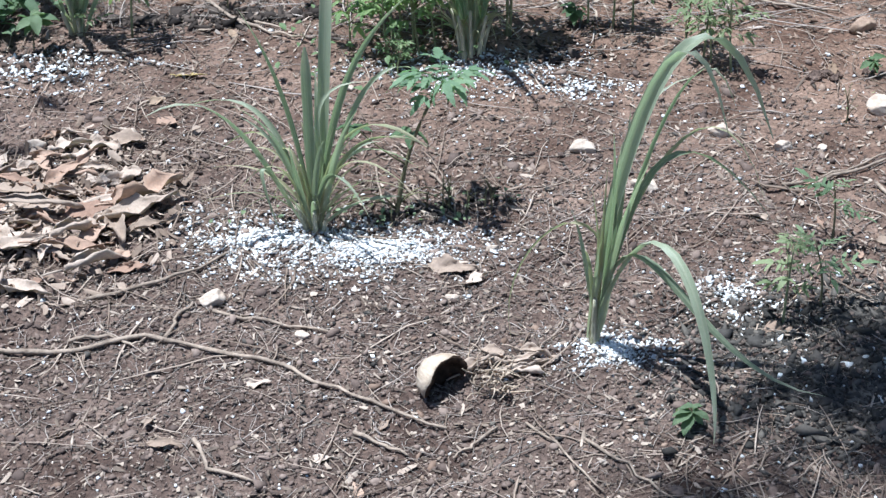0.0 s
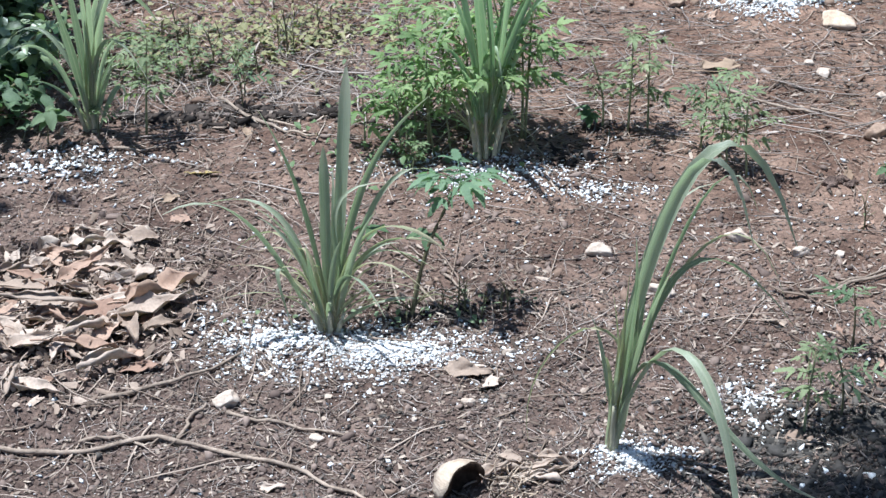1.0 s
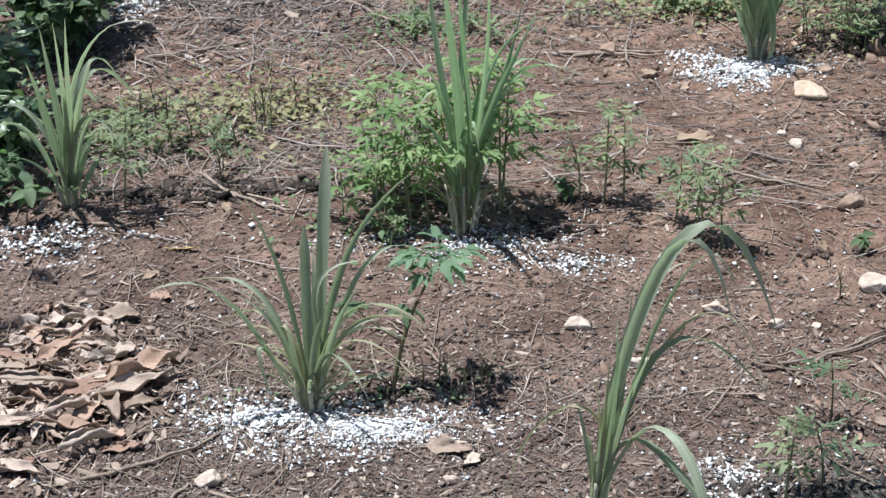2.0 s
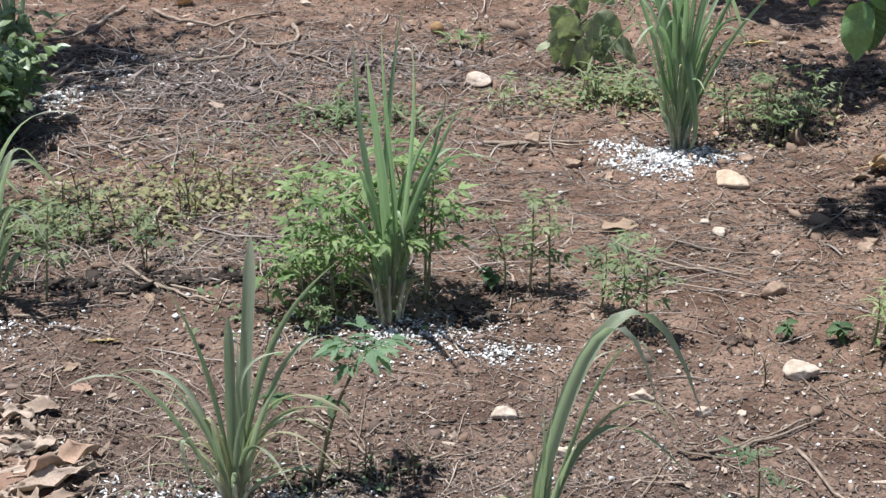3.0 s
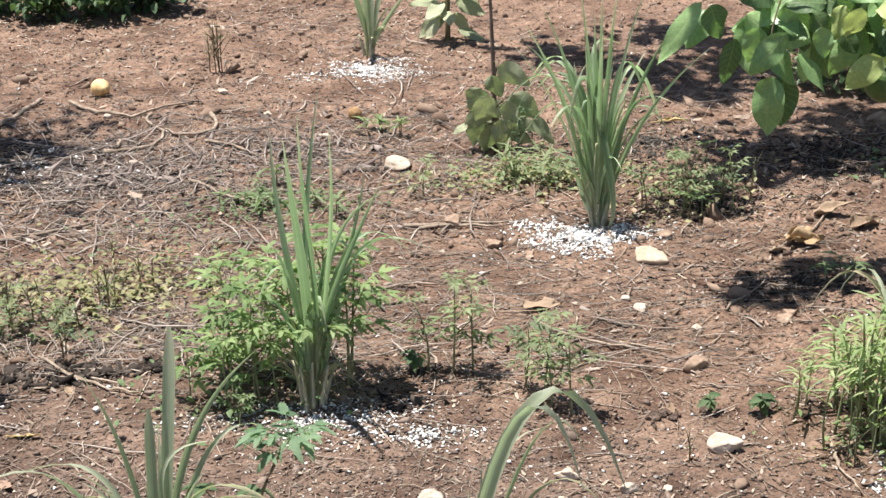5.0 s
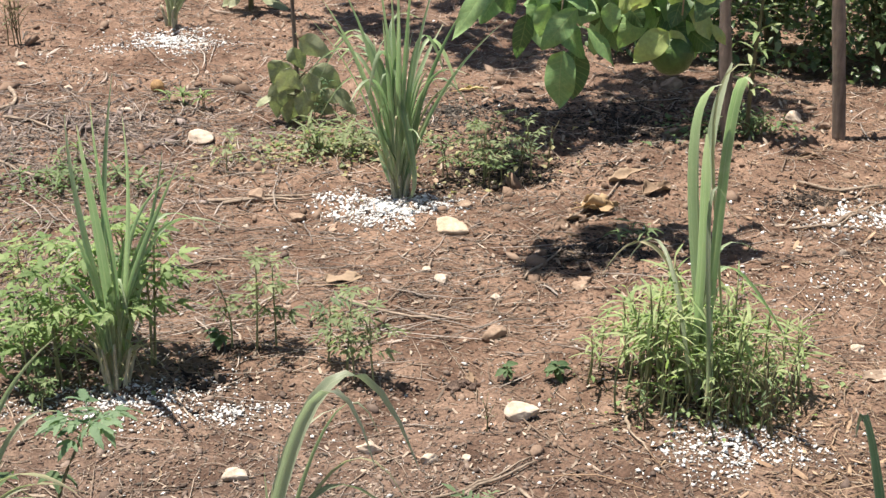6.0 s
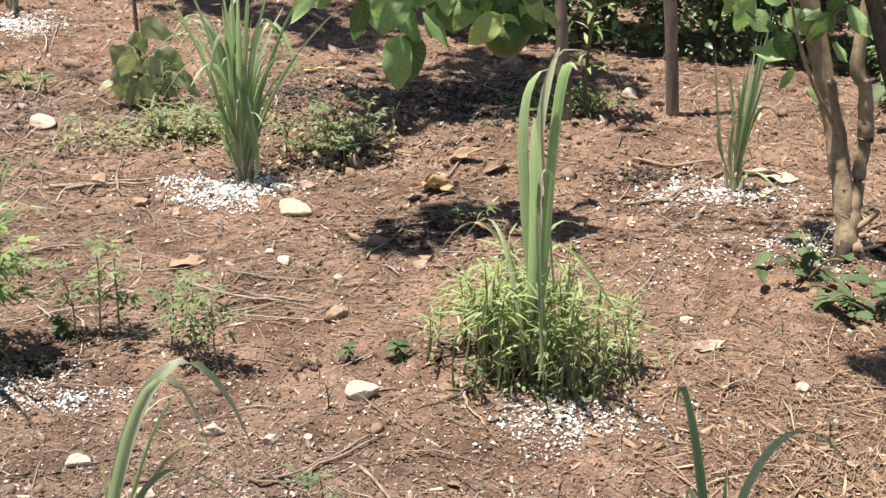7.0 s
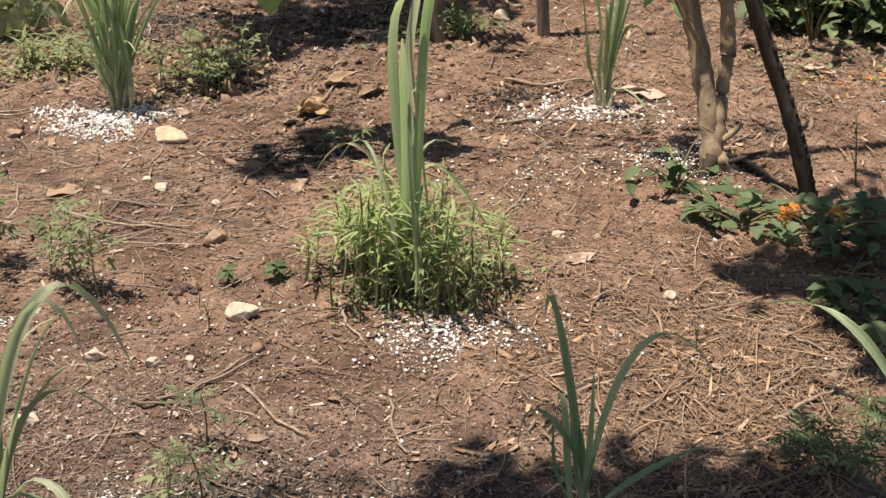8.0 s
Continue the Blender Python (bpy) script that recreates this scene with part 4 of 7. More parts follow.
blade(PD, 15, (-0.012, -0.001, 0.085), (-0.028, -0.007, 0.172), (-0.046, -0.013, 0.258))
PE = grass_clump(0.884, 4.099, -12.6, "dense fan-shaped grass clump on white grit", BLADE_GREEN)
blade(PE, 21, (-0.041, -0.009, 0.191), (-0.084, -0.047, 0.400), (-0.192, -0.095, 0.573))
blade(PE, 21, (-0.020, 0.010, 0.148), (-0.044, 0.050, 0.287), (-0.071, 0.101, 0.426))
blade(PE, 23, (-0.010, -0.013, 0.170), (-0.023, -0.063, 0.350), (-0.039, -0.125, 0.528))
blade(PE, 26, (-0.005, -0.003, 0.194), (-0.011, -0.016, 0.391), (-0.019, -0.032, 0.588))
blade(PE, 25, (0.155, -0.206, 0.012), (-0.156, 0.041, 0.614), (0.055, 0.082, 0.478))
blade(PE, 23, (-0.006, 0.017, 0.162), (0.033, 0.083, 0.314), (0.120, 0.165, 0.441))
blade(PE, 16, (0.063, -0.011, 0.047), (0.010, -0.053, 0.465), (0.182, -0.106, 0.380))
blade(PE, 19, (-0.002, -0.020, 0.181), (-0.002, -0.098, 0.380), (0.003, -0.197, 0.578))
blade(PE, 21, (0.060, 0.014, 0.135), (-0.132, 0.071, 0.302), (-0.034, 0.142, 0.415))
blade(PE, 18, (-0.041, -0.012, 0.128), (-0.076, -0.061, 0.441), (-0.188, -0.122, 0.529))
blade(PE, 19, (0.007, 0.002, 0.117), (0.025, 0.012, 0.230), (0.050, 0.024, 0.341))
blade(PE, 18, (0.016, 0.010, 0.121), (0.051, 0.050, 0.229), (0.096, 0.100, 0.335))
blade(PE, 14, (0.043, 0.004, 0.140), (-0.053, 0.020, 0.173), (-0.136, 0.041, 0.209))
blade(PE, 16, (0.071, -0.006, 0.077), (-0.137, -0.028, 0.250), (-0.008, -0.057, 0.296))
blade(PE, 19, (0.003, -0.014, 0.170), (0.017, -0.071, 0.353), (0.031, -0.142, 0.535))
blade(PE, 16, (-0.029, 0.007, 0.054), (-0.051, 0.033, 0.103), (-0.068, 0.065, 0.154))
blade(PE, 16, (0.021, -0.002, 0.071), (0.046, -0.010, 0.143), (0.074, -0.019, 0.215))
blade(PE, 19, (-0.010, 0.015, 0.137), (-0.008, 0.073, 0.260), (-0.003, 0.146, 0.383))
PF = grass_clump(1.240, 2.820, -22.6, "tight erect clump of tall pale green blades")
blade(PF, 28, (0.022, -0.011, 0.120), (-0.112, -0.056, 0.696), (0.004, -0.112, 0.711), blunt=True, mat=BLADE_FRESH)
blade(PF, 26, (0.041, 0.009, 0.233), (-0.053, 0.046, 0.477), (0.023, 0.093, 0.692), blunt=True, mat=BLADE_FRESH)
blade(PF, 26, (0.028, -0.007, 0.012), (-0.002, -0.098, 0.838), (0.056, -0.196, 0.739), blunt=True, mat=BLADE_FRESH)
blade(PF, 24, (-0.004, -0.021, 0.199), (-0.010, -0.104, 0.422), (-0.019, -0.209, 0.645), blunt=True, mat=BLADE_FRESH)
blade(PF, 9, (0.161, -0.000, 0.018), (-0.207, -0.001, 0.994), (0.177, -0.003, 0.645))
blade(PF, 12, (0.074, -0.342, 0.012), (-0.085, -0.067, 0.794), (0.063, -0.134, 0.404))
blade(PF, 15, (-0.022, 0.003, 0.436), (0.074, 0.016, 0.315), (0.212, 0.033, 0.065), mat=BLADE_FRESH)
blade(PF, 13, (-0.016, -0.218, 0.012), (-0.056, 0.051, 0.548), (-0.169, 0.102, 0.224))
blade(PF, 19, (0.028, -0.005, 0.210), (-0.048, -0.024, 0.426), (-0.029, -0.047, 0.640), mat=BLADE_FRESH)
blade(PF, 15, (0.092, -0.236, 0.012), (-0.084, 0.063, 0.423), (0.105, 0.125, 0.283), mat=BLADE_FRESH)
blade(PF, 11, (-0.02, 0.0, 0.26), (-0.12, 0.0, 0.46), (-0.21, 0.0, 0.25), True)
PG = grass_clump(1.224, 1.943, -29.5, "young grass clump of a few broad green blades", BLADE_GREEN)
blade(PG, 30, (0.026, -0.025, 0.012), (-0.089, 0.045, 0.560), (-0.090, 0.090, 0.333))
blade(PG, 21, (0.005, 0.003, 0.12), (0.055, 0.018, 0.52), (0.205, 0.035, 0.28))
blade(PG, 14, (0.030, -0.001, 0.072), (-0.128, -0.006, 0.349), (-0.118, -0.013, 0.108))
blade(PG, 15, (0.063, 0.007, 0.064), (0.139, 0.036, 0.105), (0.226, 0.072, 0.123))
blade(PG, 20, (-0.034, -0.046, 0.012), (-0.045, 0.038, 0.314), (-0.059, 0.076, 0.163))
blade(PG, 14, (0.006, -0.008, 0.104), (0.006, -0.041, 0.221), (-0.000, -0.082, 0.341))
blade(PG, 18, (-0.015, 0.004, 0.078), (-0.026, 0.018, 0.151), (-0.036, 0.035, 0.224))
blade(PG, 12, (-0.058, -0.007, 0.056), (-0.060, -0.036, 0.147), (-0.058, -0.072, 0.243))
PH = grass_clump(2.162, 3.661, -29.6, "thin half-withered grass clump beside the tree", BLADE_GREEN)
blade(PH, 15, (0.000, -0.011, 0.150), (0.030, -0.040, 0.309), (0.032, -0.06, 0.463))
blade(PH, 18, (0.013, 0.004, 0.146), (0.017, 0.021, 0.289), (0.020, 0.041, 0.433))
blade(PH, 14, (0.013, -0.004, 0.126), (0.035, -0.021, 0.255), (0.064, -0.041, 0.383))
blade(PH, 10, (-0.013, -0.002, 0.072), (-0.112, -0.009, 0.173), (-0.019, -0.017, 0.242))
blade(PH, 16, (-0.004, -0.002, 0.127), (0.000, -0.009, 0.257), (0.011, -0.017, 0.387))
blade(PH, 12, (-0.032, -0.002, 0.083), (-0.026, -0.012, 0.172), (-0.006, -0.023, 0.261))
blade(PH, 12, (0.032, -0.015, 0.119), (0.086, -0.068, 0.078), (0.141, -0.098, 0.012))
blade(PH, 15, (0.020, -0.002, 0.17), (0.045, -0.010, 0.36), (0.050, -0.02, 0.52))
blade(PH, 14, (0.010, 0.004, 0.16), (0.020, 0.010, 0.34), (0.060, 0.01, 0.50))
blade(PH, 9, (-0.05, 0.0, 0.12), (-0.07, 0.0, 0.25), (-0.085, 0.0, 0.40), True)
PI = grass_clump(0.429, 5.906, -4.3, "small grass clump on distant white grit")
blade(PI, 30, (-0.022, -0.007, 0.145), (-0.018, -0.036, 0.297), (-0.013, -0.073, 0.448))
blade(PI, 30, (0.003, 0.010, 0.162), (0.015, 0.049, 0.319), (0.029, 0.099, 0.475))
blade(PI, 28, (0.013, 0.006, 0.139), (0.052, 0.032, 0.269), (0.097, 0.064, 0.399))
blade(PI, 28, (-0.023, -0.014, 0.130), (-0.054, -0.070, 0.267), (-0.084, -0.140, 0.404))
blade(PI, 23, (0.028, -0.000, 0.096), (0.087, -0.002, 0.174), (0.151, -0.005, 0.248))
blade(PI, 25, (0.007, -0.002, 0.149), (-0.016, -0.008, 0.294), (-0.043, -0.016, 0.438))
PK = grass_clump(-0.955, 4.76, 8.0, "dark grass clump in tree shade")
for lean, tall, mm in ((-0.06, 0.46, 24), (-0.02, 0.52, 26), (0.03, 0.44, 22), (0.07, 0.38, 20), (0.16, 0.24, 18)):
    blade(PK, mm, (lean * 0.2, 0.0, tall * 0.35), (lean * 0.5, -0.01, tall * 0.75), (lean * 1.4, -0.03, tall))
PJ = grass_clump(1.949, 1.960, -42.1, "grass clump with a drooping blade on straw mulch", BLADE_GREEN)
blade(PJ, 26, (-0.048, 0.013, 0.104), (-0.170, 0.060, 0.270), (-0.335, 0.125, 0.145))
blade(PJ, 20, (-0.025, 0.002, 0.078), (-0.100, 0.008, 0.140), (-0.057, 0.016, 0.228))
blade(PJ, 18, (0.012, -0.001, 0.059), (0.011, -0.005, 0.120), (0.004, -0.011, 0.182))

sheaths(PA, 6, 0.07, 0.0055, 0.016)
sheaths(PB, 4, 0.13, 0.006, 0.006)
sheaths(PC, 9, 0.12, 0.0052, 0.026)
sheaths(PD, 5, 0.09, 0.006, 0.016)
sheaths(PE, 9, 0.10, 0.0055, 0.020)
sheaths(PF, 5, 0.12, 0.0075, 0.014)
sheaths(PH, 6, 0.08, 0.006, 0.02)
sheaths(PI, 5, 0.09, 0.007, 0.02)
fill(PA, 14, 0.24, 0.10, 1, 0.4)
fill(PA, 18, 0.17, 0.13, 11, 0.75, 0.6)
fill(PB, 4, 0.34, 0.04, 2, 0.2, 0.8)
fill(PC, 20, 0.40, 0.08, 3, 0.35)
fill(PC, 18, 0.26, 0.10, 33, 0.65, 0.55)
fill(PD, 10, 0.30, 0.10, 4)
for h, lean, mm in ((0.70, -0.05, 17), (0.66, 0.03, 19), (0.68, 0.09, 15), (0.62, -0.12, 16), (0.60, 0.16, 15), (0.64, 0.0, 20), (0.55, -0.20, 14), (0.52, 0.22, 13)):
    blade(PE, mm, (lean * 0.2, -0.01, h * 0.33), (lean * 0.5, -0.04, h * 0.7), (lean * 1.25, -0.09, h))
fill(PE, 12, 0.46, 0.13, 5, 0.25, 0.85)
fill(PE, 7, 0.26, 0.12, 35, 0.6, 0.6)
arching(PE, 15, 0.52, 0.24, 75)
arching(PE, 6, 0.36, 0.30, 76, 0.75)
arching(PC, 6, 0.40, 0.20, 77, 0.85)
arching(PA, 7, 0.24, 0.20, 78, 0.8)
arching(PD, 4, 0.34, 0.24, 79)
arching(PH, 3, 0.38, 0.11, 80, 0.8)
fill(PF, 8, 0.40, 0.05, 6)
fill(PF, 24, 0.24, 0.17, 26, 0.6, 0.5)
fill(PG, 4, 0.22, 0.06, 7)
fill(PH, 9, 0.28, 0.06, 8, 0.8, 0.85)
fill(PH, 5, 0.46, 0.035, 18, 0.5, 0.8)
fill(PI, 10, 0.35, 0.12, 9)
fill(PJ, 5, 0.2, 0.08, 10)


# withered leaves between the green ones
fill(PA, 9, 0.24, 0.085, 301, 0.75, 0.9)
fill(PC, 12, 0.30, 0.045, 302, 1.0, 1.25)
fill(PC, 7, 0.16, 0.09, 303, 1.0, 1.1)


# ---------------------------------------------------------------- weeds
def stem_mesh(height, lean, thick, seed):
    r = random.Random(seed)
    path = bezier([(0, 0, -0.006), (r.uniform(-0.1, 0.1) * height, r.uniform(-0.1, 0.1) * height, height * 0.5), (lean, 0, height)], 7)
    return path, tube(path, [thick * (1 - 0.55 * i / 7) for i in range(8)], 5, 0.08, seed)


def compound_leaf(length, leaflets, seed):
    """A feathered leaf: leaflets in pairs along a thin rib, one at the end."""
    r = random.Random(seed)
    rib = bezier([(0, 0, 0), (length * 0.5, 0, length * 0.15), (length * 0.85, 0, -length * 0.08)], 4)
    pieces = [tube(rib, [length * 0.012] * 5, 3, 0, seed, False)]
    for k in range(leaflets):
        s = 0.25 + 0.65 * k / max(leaflets - 1, 1)
        at = rib[min(int(s * 4), 4)]
        for way in (-1, 1):
            ll = length * 0.46 * (1 - 0.35 * abs(s - 0.55)) * r.uniform(0.8, 1.15)
            lf = leaf_shape(ll, ll * 0.22, 0.3, r.uniform(0.2, 0.8), 0.05, 0.25, 6, 2, r.random())
            pieces.append(moved(lf, Matrix.Translation(at) @ Matrix.Rotation(way * r.uniform(0.8, 1.2), 4, "Z") @ Matrix.Rotation(r.uniform(-0.25, 0.35), 4, "Y") @ Matrix.Rotation(r.uniform(-0.4, 0.4), 4, "X")))
    lf = leaf_shape(length * 0.5, length * 0.13, 0.3, 0.5, 0.05, 0.25, 6, 2, seed)
    pieces.append(moved(lf, Matrix.Translation(rib[-1])))
    return join(*pieces)


def pinnate_leaf(seed):
    """A stalked leaf one metre long of three or five broad, saw-edged leaflets, the end one largest."""
    r = random.Random(seed)
    rib = bezier([(0, 0, 0), (0.22, 0, 0.10), (0.46, 0, 0.10)], 5)
    pieces = [tube(rib, [0.012] * 6, 3, 0, seed, False)]
    spread = [(rib[-1], 0.0, 0.56)] + [(rib[-1], w * r.uniform(0.85, 1.1), 0.44) for w in (-1, 1)]
    spread += [(rib[3], w * r.uniform(1.0, 1.3), 0.34) for w in (-1, 1)]
    if r.random() < 0.6:
        spread += [(rib[2], w * r.uniform(1.1, 1.4), 0.24) for w in (-1, 1)]
    for at, way, size in spread:
        ll = size * r.uniform(0.88, 1.1)
        lf = leaf_shape(ll, ll * r.uniform(0.20, 0.29), 0.18, r.uniform(0.2, 0.9), 0.08, 0.34, 11, 2, r.random(), point=0.66)
        pieces.append(moved(lf, Matrix.Translation(at) @ Matrix.Rotation(way, 4, "Z") @ Matrix.Rotation(r.uniform(-0.15, 0.35), 4, "Y") @ Matrix.Rotation(r.uniform(-0.35, 0.35), 4, "X")))
    return join(*pieces)


def single_leaf(length, width, seed, droop=0.6, rows=6, cols=2):
    return leaf_shape(length, width, 0.3, droop, 0.06, 0.12, rows, cols, seed)


LEAF_STOCK = {}


def stock(kind, mat, n=5):
    """A few leaf meshes of each kind, one metre long, shared by all plants of the kind."""
    key = (kind, mat.name)
    if key not in LEAF_STOCK:
        made, r_droop = [], (0.2, 0.5, 0.9, 1.3, 0.7)
        for k in range(n):
            if kind == "fern":
                v, f = compound_leaf(1.0, 4, 100 + k)
            elif kind == "toothed":
                v, f = pinnate_leaf(400 + k)
            elif kind == "wisp":
                v, f = single_leaf(1.0, 0.10, 600 + k, r_droop[k])
            elif kind == "broad":
                v, f = single_leaf(1.0, 0.48, 200 + k, 0.7, 8, 4)
            else:
                v, f = single_leaf(1.0, 0.15, 300 + k, 0.8)
            made.append(mesh_of("leaf", v, f, mat))
        LEAF_STOCK[key] = made
    return LEAF_STOCK[key]


def put_leaf(parent, meshes, at, heading, rise, length, r, name="leaf"):
    ob = child(name, r.choice(meshes), parent)
    ob.matrix_local = Matrix.Translation(at) @ Euler((r.uniform(-0.4, 0.4), -rise, heading)).to_matrix().to_4x4() @ Matrix.Scale(length, 4)
    return ob


WEED_LABELS = {"fern": "small green weed with feathery leaves on a thin stem", "broad": "small weed with broad toothed green leaves", "lance": "slender bright green weed with narrow leaves", "bare": "nearly bare brown weed stalk",
               "toothed": "upright green weed with saw-edged divided leaves", "wisp": "thin-stemmed weed with wispy narrow pale leaves"}


def seedling(x, y, height, lean, kind, seed, mat=None, turn=0.0, group="scattered weeds", big=1.0):
    r = random.Random(seed)
    ob = empty("weed", x, y, turn)
    tagged(ob, WEED_LABELS[kind], "weed", group)
    thick = min(0.0036, 0.0014 + height * 0.008)
    path, st = stem_mesh(height, lean, thick, seed)
    child("stem", mesh_of("stem", *st, STEM_GREEN if kind in ("toothed", "wisp") else STEM), ob)
    if kind == "fern":
        meshes = stock("fern", mat or r.choice((WEED, WEED_DULL)))
        n = 4 + int(height * 15)
        for k in range(n):
            s = 0.6 + 0.4 * k / n
            put_leaf(ob, meshes, path[min(7, int(s * 7.5))], k * 2.4 + r.uniform(-0.5, 0.5), r.uniform(-0.1, 0.6), r.uniform(0.045, 0.068) * (1.15 - 0.3 * s) * min(1.2, height / 0.13 + 0.35) * big, r)
    elif kind == "toothed":
        # leaves in crossed pairs up the stem, a few side shoots, a small rosette on top
        meshes = stock("toothed", mat or WEED_OLIVE)
        size = min(0.085, 0.036 + height * 0.20) * big
        pairs = 2 + int(height * 9)
        for k in range(pairs):
            s = 0.5 + 0.44 * k / pairs
            for way in (0, 3.14):
                if r.random() < 0.86:
                    put_leaf(ob, meshes, path[min(7, int(s * 7.5))], k * 1.57 + way + r.uniform(-0.4, 0.4), r.uniform(-0.15, 0.45), size * r.uniform(0.75, 1.15) * (1.15 - 0.4 * s), r)
        for k in range(1 + int(height * 6)):
            p0 = path[3 + k % 4]
            a = r.uniform(0, 6.283)
            q = p0 + Vector((math.cos(a) * 0.22, math.sin(a) * 0.22, r.uniform(0.16, 0.34))) * height
            child("side_shoot", mesh_of("side_shoot", *tube([p0, p0.lerp(q, 0.5) + Vector((0, 0, -0.01 * height)), q], [thick * 0.5, thick * 0.4, thick * 0.3], 4, 0.1, seed + k), STEM), ob)
            for j in range(3):
                put_leaf(ob, meshes, q, a + (j - 1) * 1.5 + r.uniform(-0.3, 0.3), r.uniform(0.0, 0.5), size * r.uniform(0.5, 0.8), r)
        for k in range(5):
            put_leaf(ob, meshes, path[7], k * 1.26 + r.uniform(-0.3, 0.3), r.uniform(0.1, 0.7), size * r.uniform(0.5, 0.85), r)
    elif kind == "wisp":
        meshes = stock("wisp", mat or WEED_PALE)
        n = 7 + int(height * 28)
        for k in range(n):
            s = 0.56 + 0.44 * k / n
            put_leaf(ob, meshes, path[min(7, int(s * 7.5))], k * 2.4 + r.uniform(-0.5, 0.5), r.uniform(0.0, 0.95), r.uniform(0.035, 0.085) * big, r)
    elif kind == "broad":
        meshes = stock("broad", mat or WEED_DULL)
        n = 9 + int(height * 36)
        for k in range(n):
            s = 0.68 + 0.32 * k / n
            put_leaf(ob, meshes, path[min(7, int(s * 7.5))], k * 2.4 + r.uniform(-0.5, 0.5), r.uniform(-0.25, 0.35), r.uniform(0.035, 0.075) * min(1.1, height / 0.15 + 0.25), r)
    elif kind == "lance":
        meshes = stock("lance", mat or WEED_BRIGHT)
        n = 8 + int(height * 45)
        for k in range(n):
            s = 0.58 + 0.42 * k / n
            put_leaf(ob, meshes, path[min(7, int(s * 7.5))], k * 2.4 + r.uniform(-0.5, 0.5), r.uniform(-0.1, 0.9), r.uniform(0.025, 0.055) * big, r)
    else:
        for k in range(4):
            p0 = path[2 + k]
            q = p0 + Vector((r.uniform(-0.3, 0.3), r.uniform(-0.3, 0.3), r.uniform(0.25, 0.5))) * height
            child("twig", mesh_of("twig", *tube([p0, p0.lerp(q, 0.5) + Vector((0, 0, 0.004)), q], [thick * 0.5, thick * 0.4, thick * 0.2], 4, 0.1, seed + k), STEM), ob)
        for k in range(1 if height < 0.085 else 4):
            put_leaf(ob, stock("lance", mat or WEED), path[3 + k % 5], r.uniform(0, 6.3), r.uniform(-0.6, 0.5), r.uniform(0.018, 0.032), r)
    return ob


SEEDLINGS = [
    (0.326, 3.242, 0.166, -0.029, 'toothed'),
    (0.379, 3.223, 0.212, 0.004, 'toothed'),
    (0.424, 3.237, 0.198, -0.004, 'toothed'),
    (0.525, 3.133, 0.101, -0.002, 'toothed'),
    (0.562, 3.047, 0.139, -0.015, 'toothed'),
    (0.597, 3.000, 0.172, -0.009, 'toothed'),
    (-0.662, 3.294, 0.224, 0.026, 'toothed'),
    (-0.459, 3.391, 0.096, -0.005, 'bare'),
    (0.534, 2.129, 0.150, 0.006, 'toothed'),
    (0.657, 2.345, 0.122, -0.007, 'fern'),
    (0.600, 2.165, 0.127, -0.020, 'fern'),
    (0.353, 1.871, 0.042, -0.002, 'broad'),
    (0.449, 4.363, 0.108, 0.011, 'toothed'),
    (1.124, 4.239, 0.141, 0.004, 'toothed'),
    (1.263, 4.358, 0.110, -0.012, 'toothed'),
    (1.040, 4.162, 0.114, -0.018, 'fern'),
]
SEEDLINGS_FAR = [
    (1.130, 4.078, 0.089, -0.003, 'fern'),
    (1.251, 4.169, 0.083, 0.004, 'fern'),
    (0.521, 3.139, 0.144, 0.005, 'fern'),
    (0.551, 3.072, 0.189, 0.013, 'toothed'),
    (1.846, 2.822, 0.036, -0.003, 'bare'),
    (1.697, 2.349, 0.078, -0.013, 'bare'),
    (2.520, 2.962, 0.197, -0.027, 'bare'),
    (-0.462, 3.446, 0.083, 0.001, 'fern'),
    (-0.366, 4.927, 0.018, 0.001, 'bare'),
    (1.683, 1.837, 0.106, -0.014, 'fern'),
    (1.742, 1.816, 0.117, -0.016, 'fern'),
    (2.028, 2.205, 0.103, -0.015, 'broad'),
    (-0.859, 3.213, 0.084, 0.013, 'broad'),
    (-0.761, 3.274, 0.065, 0.010, 'fern'),
    (0.773, 2.755, 0.073, -0.009, 'bare'),
    (0.980, 2.948, 0.042, -0.003, 'broad'),
    (0.882, 2.975, 0.039, -0.007, 'broad'),
    (0.980, 2.958, 0.032, -0.007, 'broad'),
    (0.302, 3.254, 0.041, 0.001, 'broad'),
]
for k, (x, y, h, lean, kind) in enumerate(SEEDLINGS + SEEDLINGS_FAR):
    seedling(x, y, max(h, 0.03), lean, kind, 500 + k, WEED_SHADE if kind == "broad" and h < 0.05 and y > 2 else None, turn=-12)


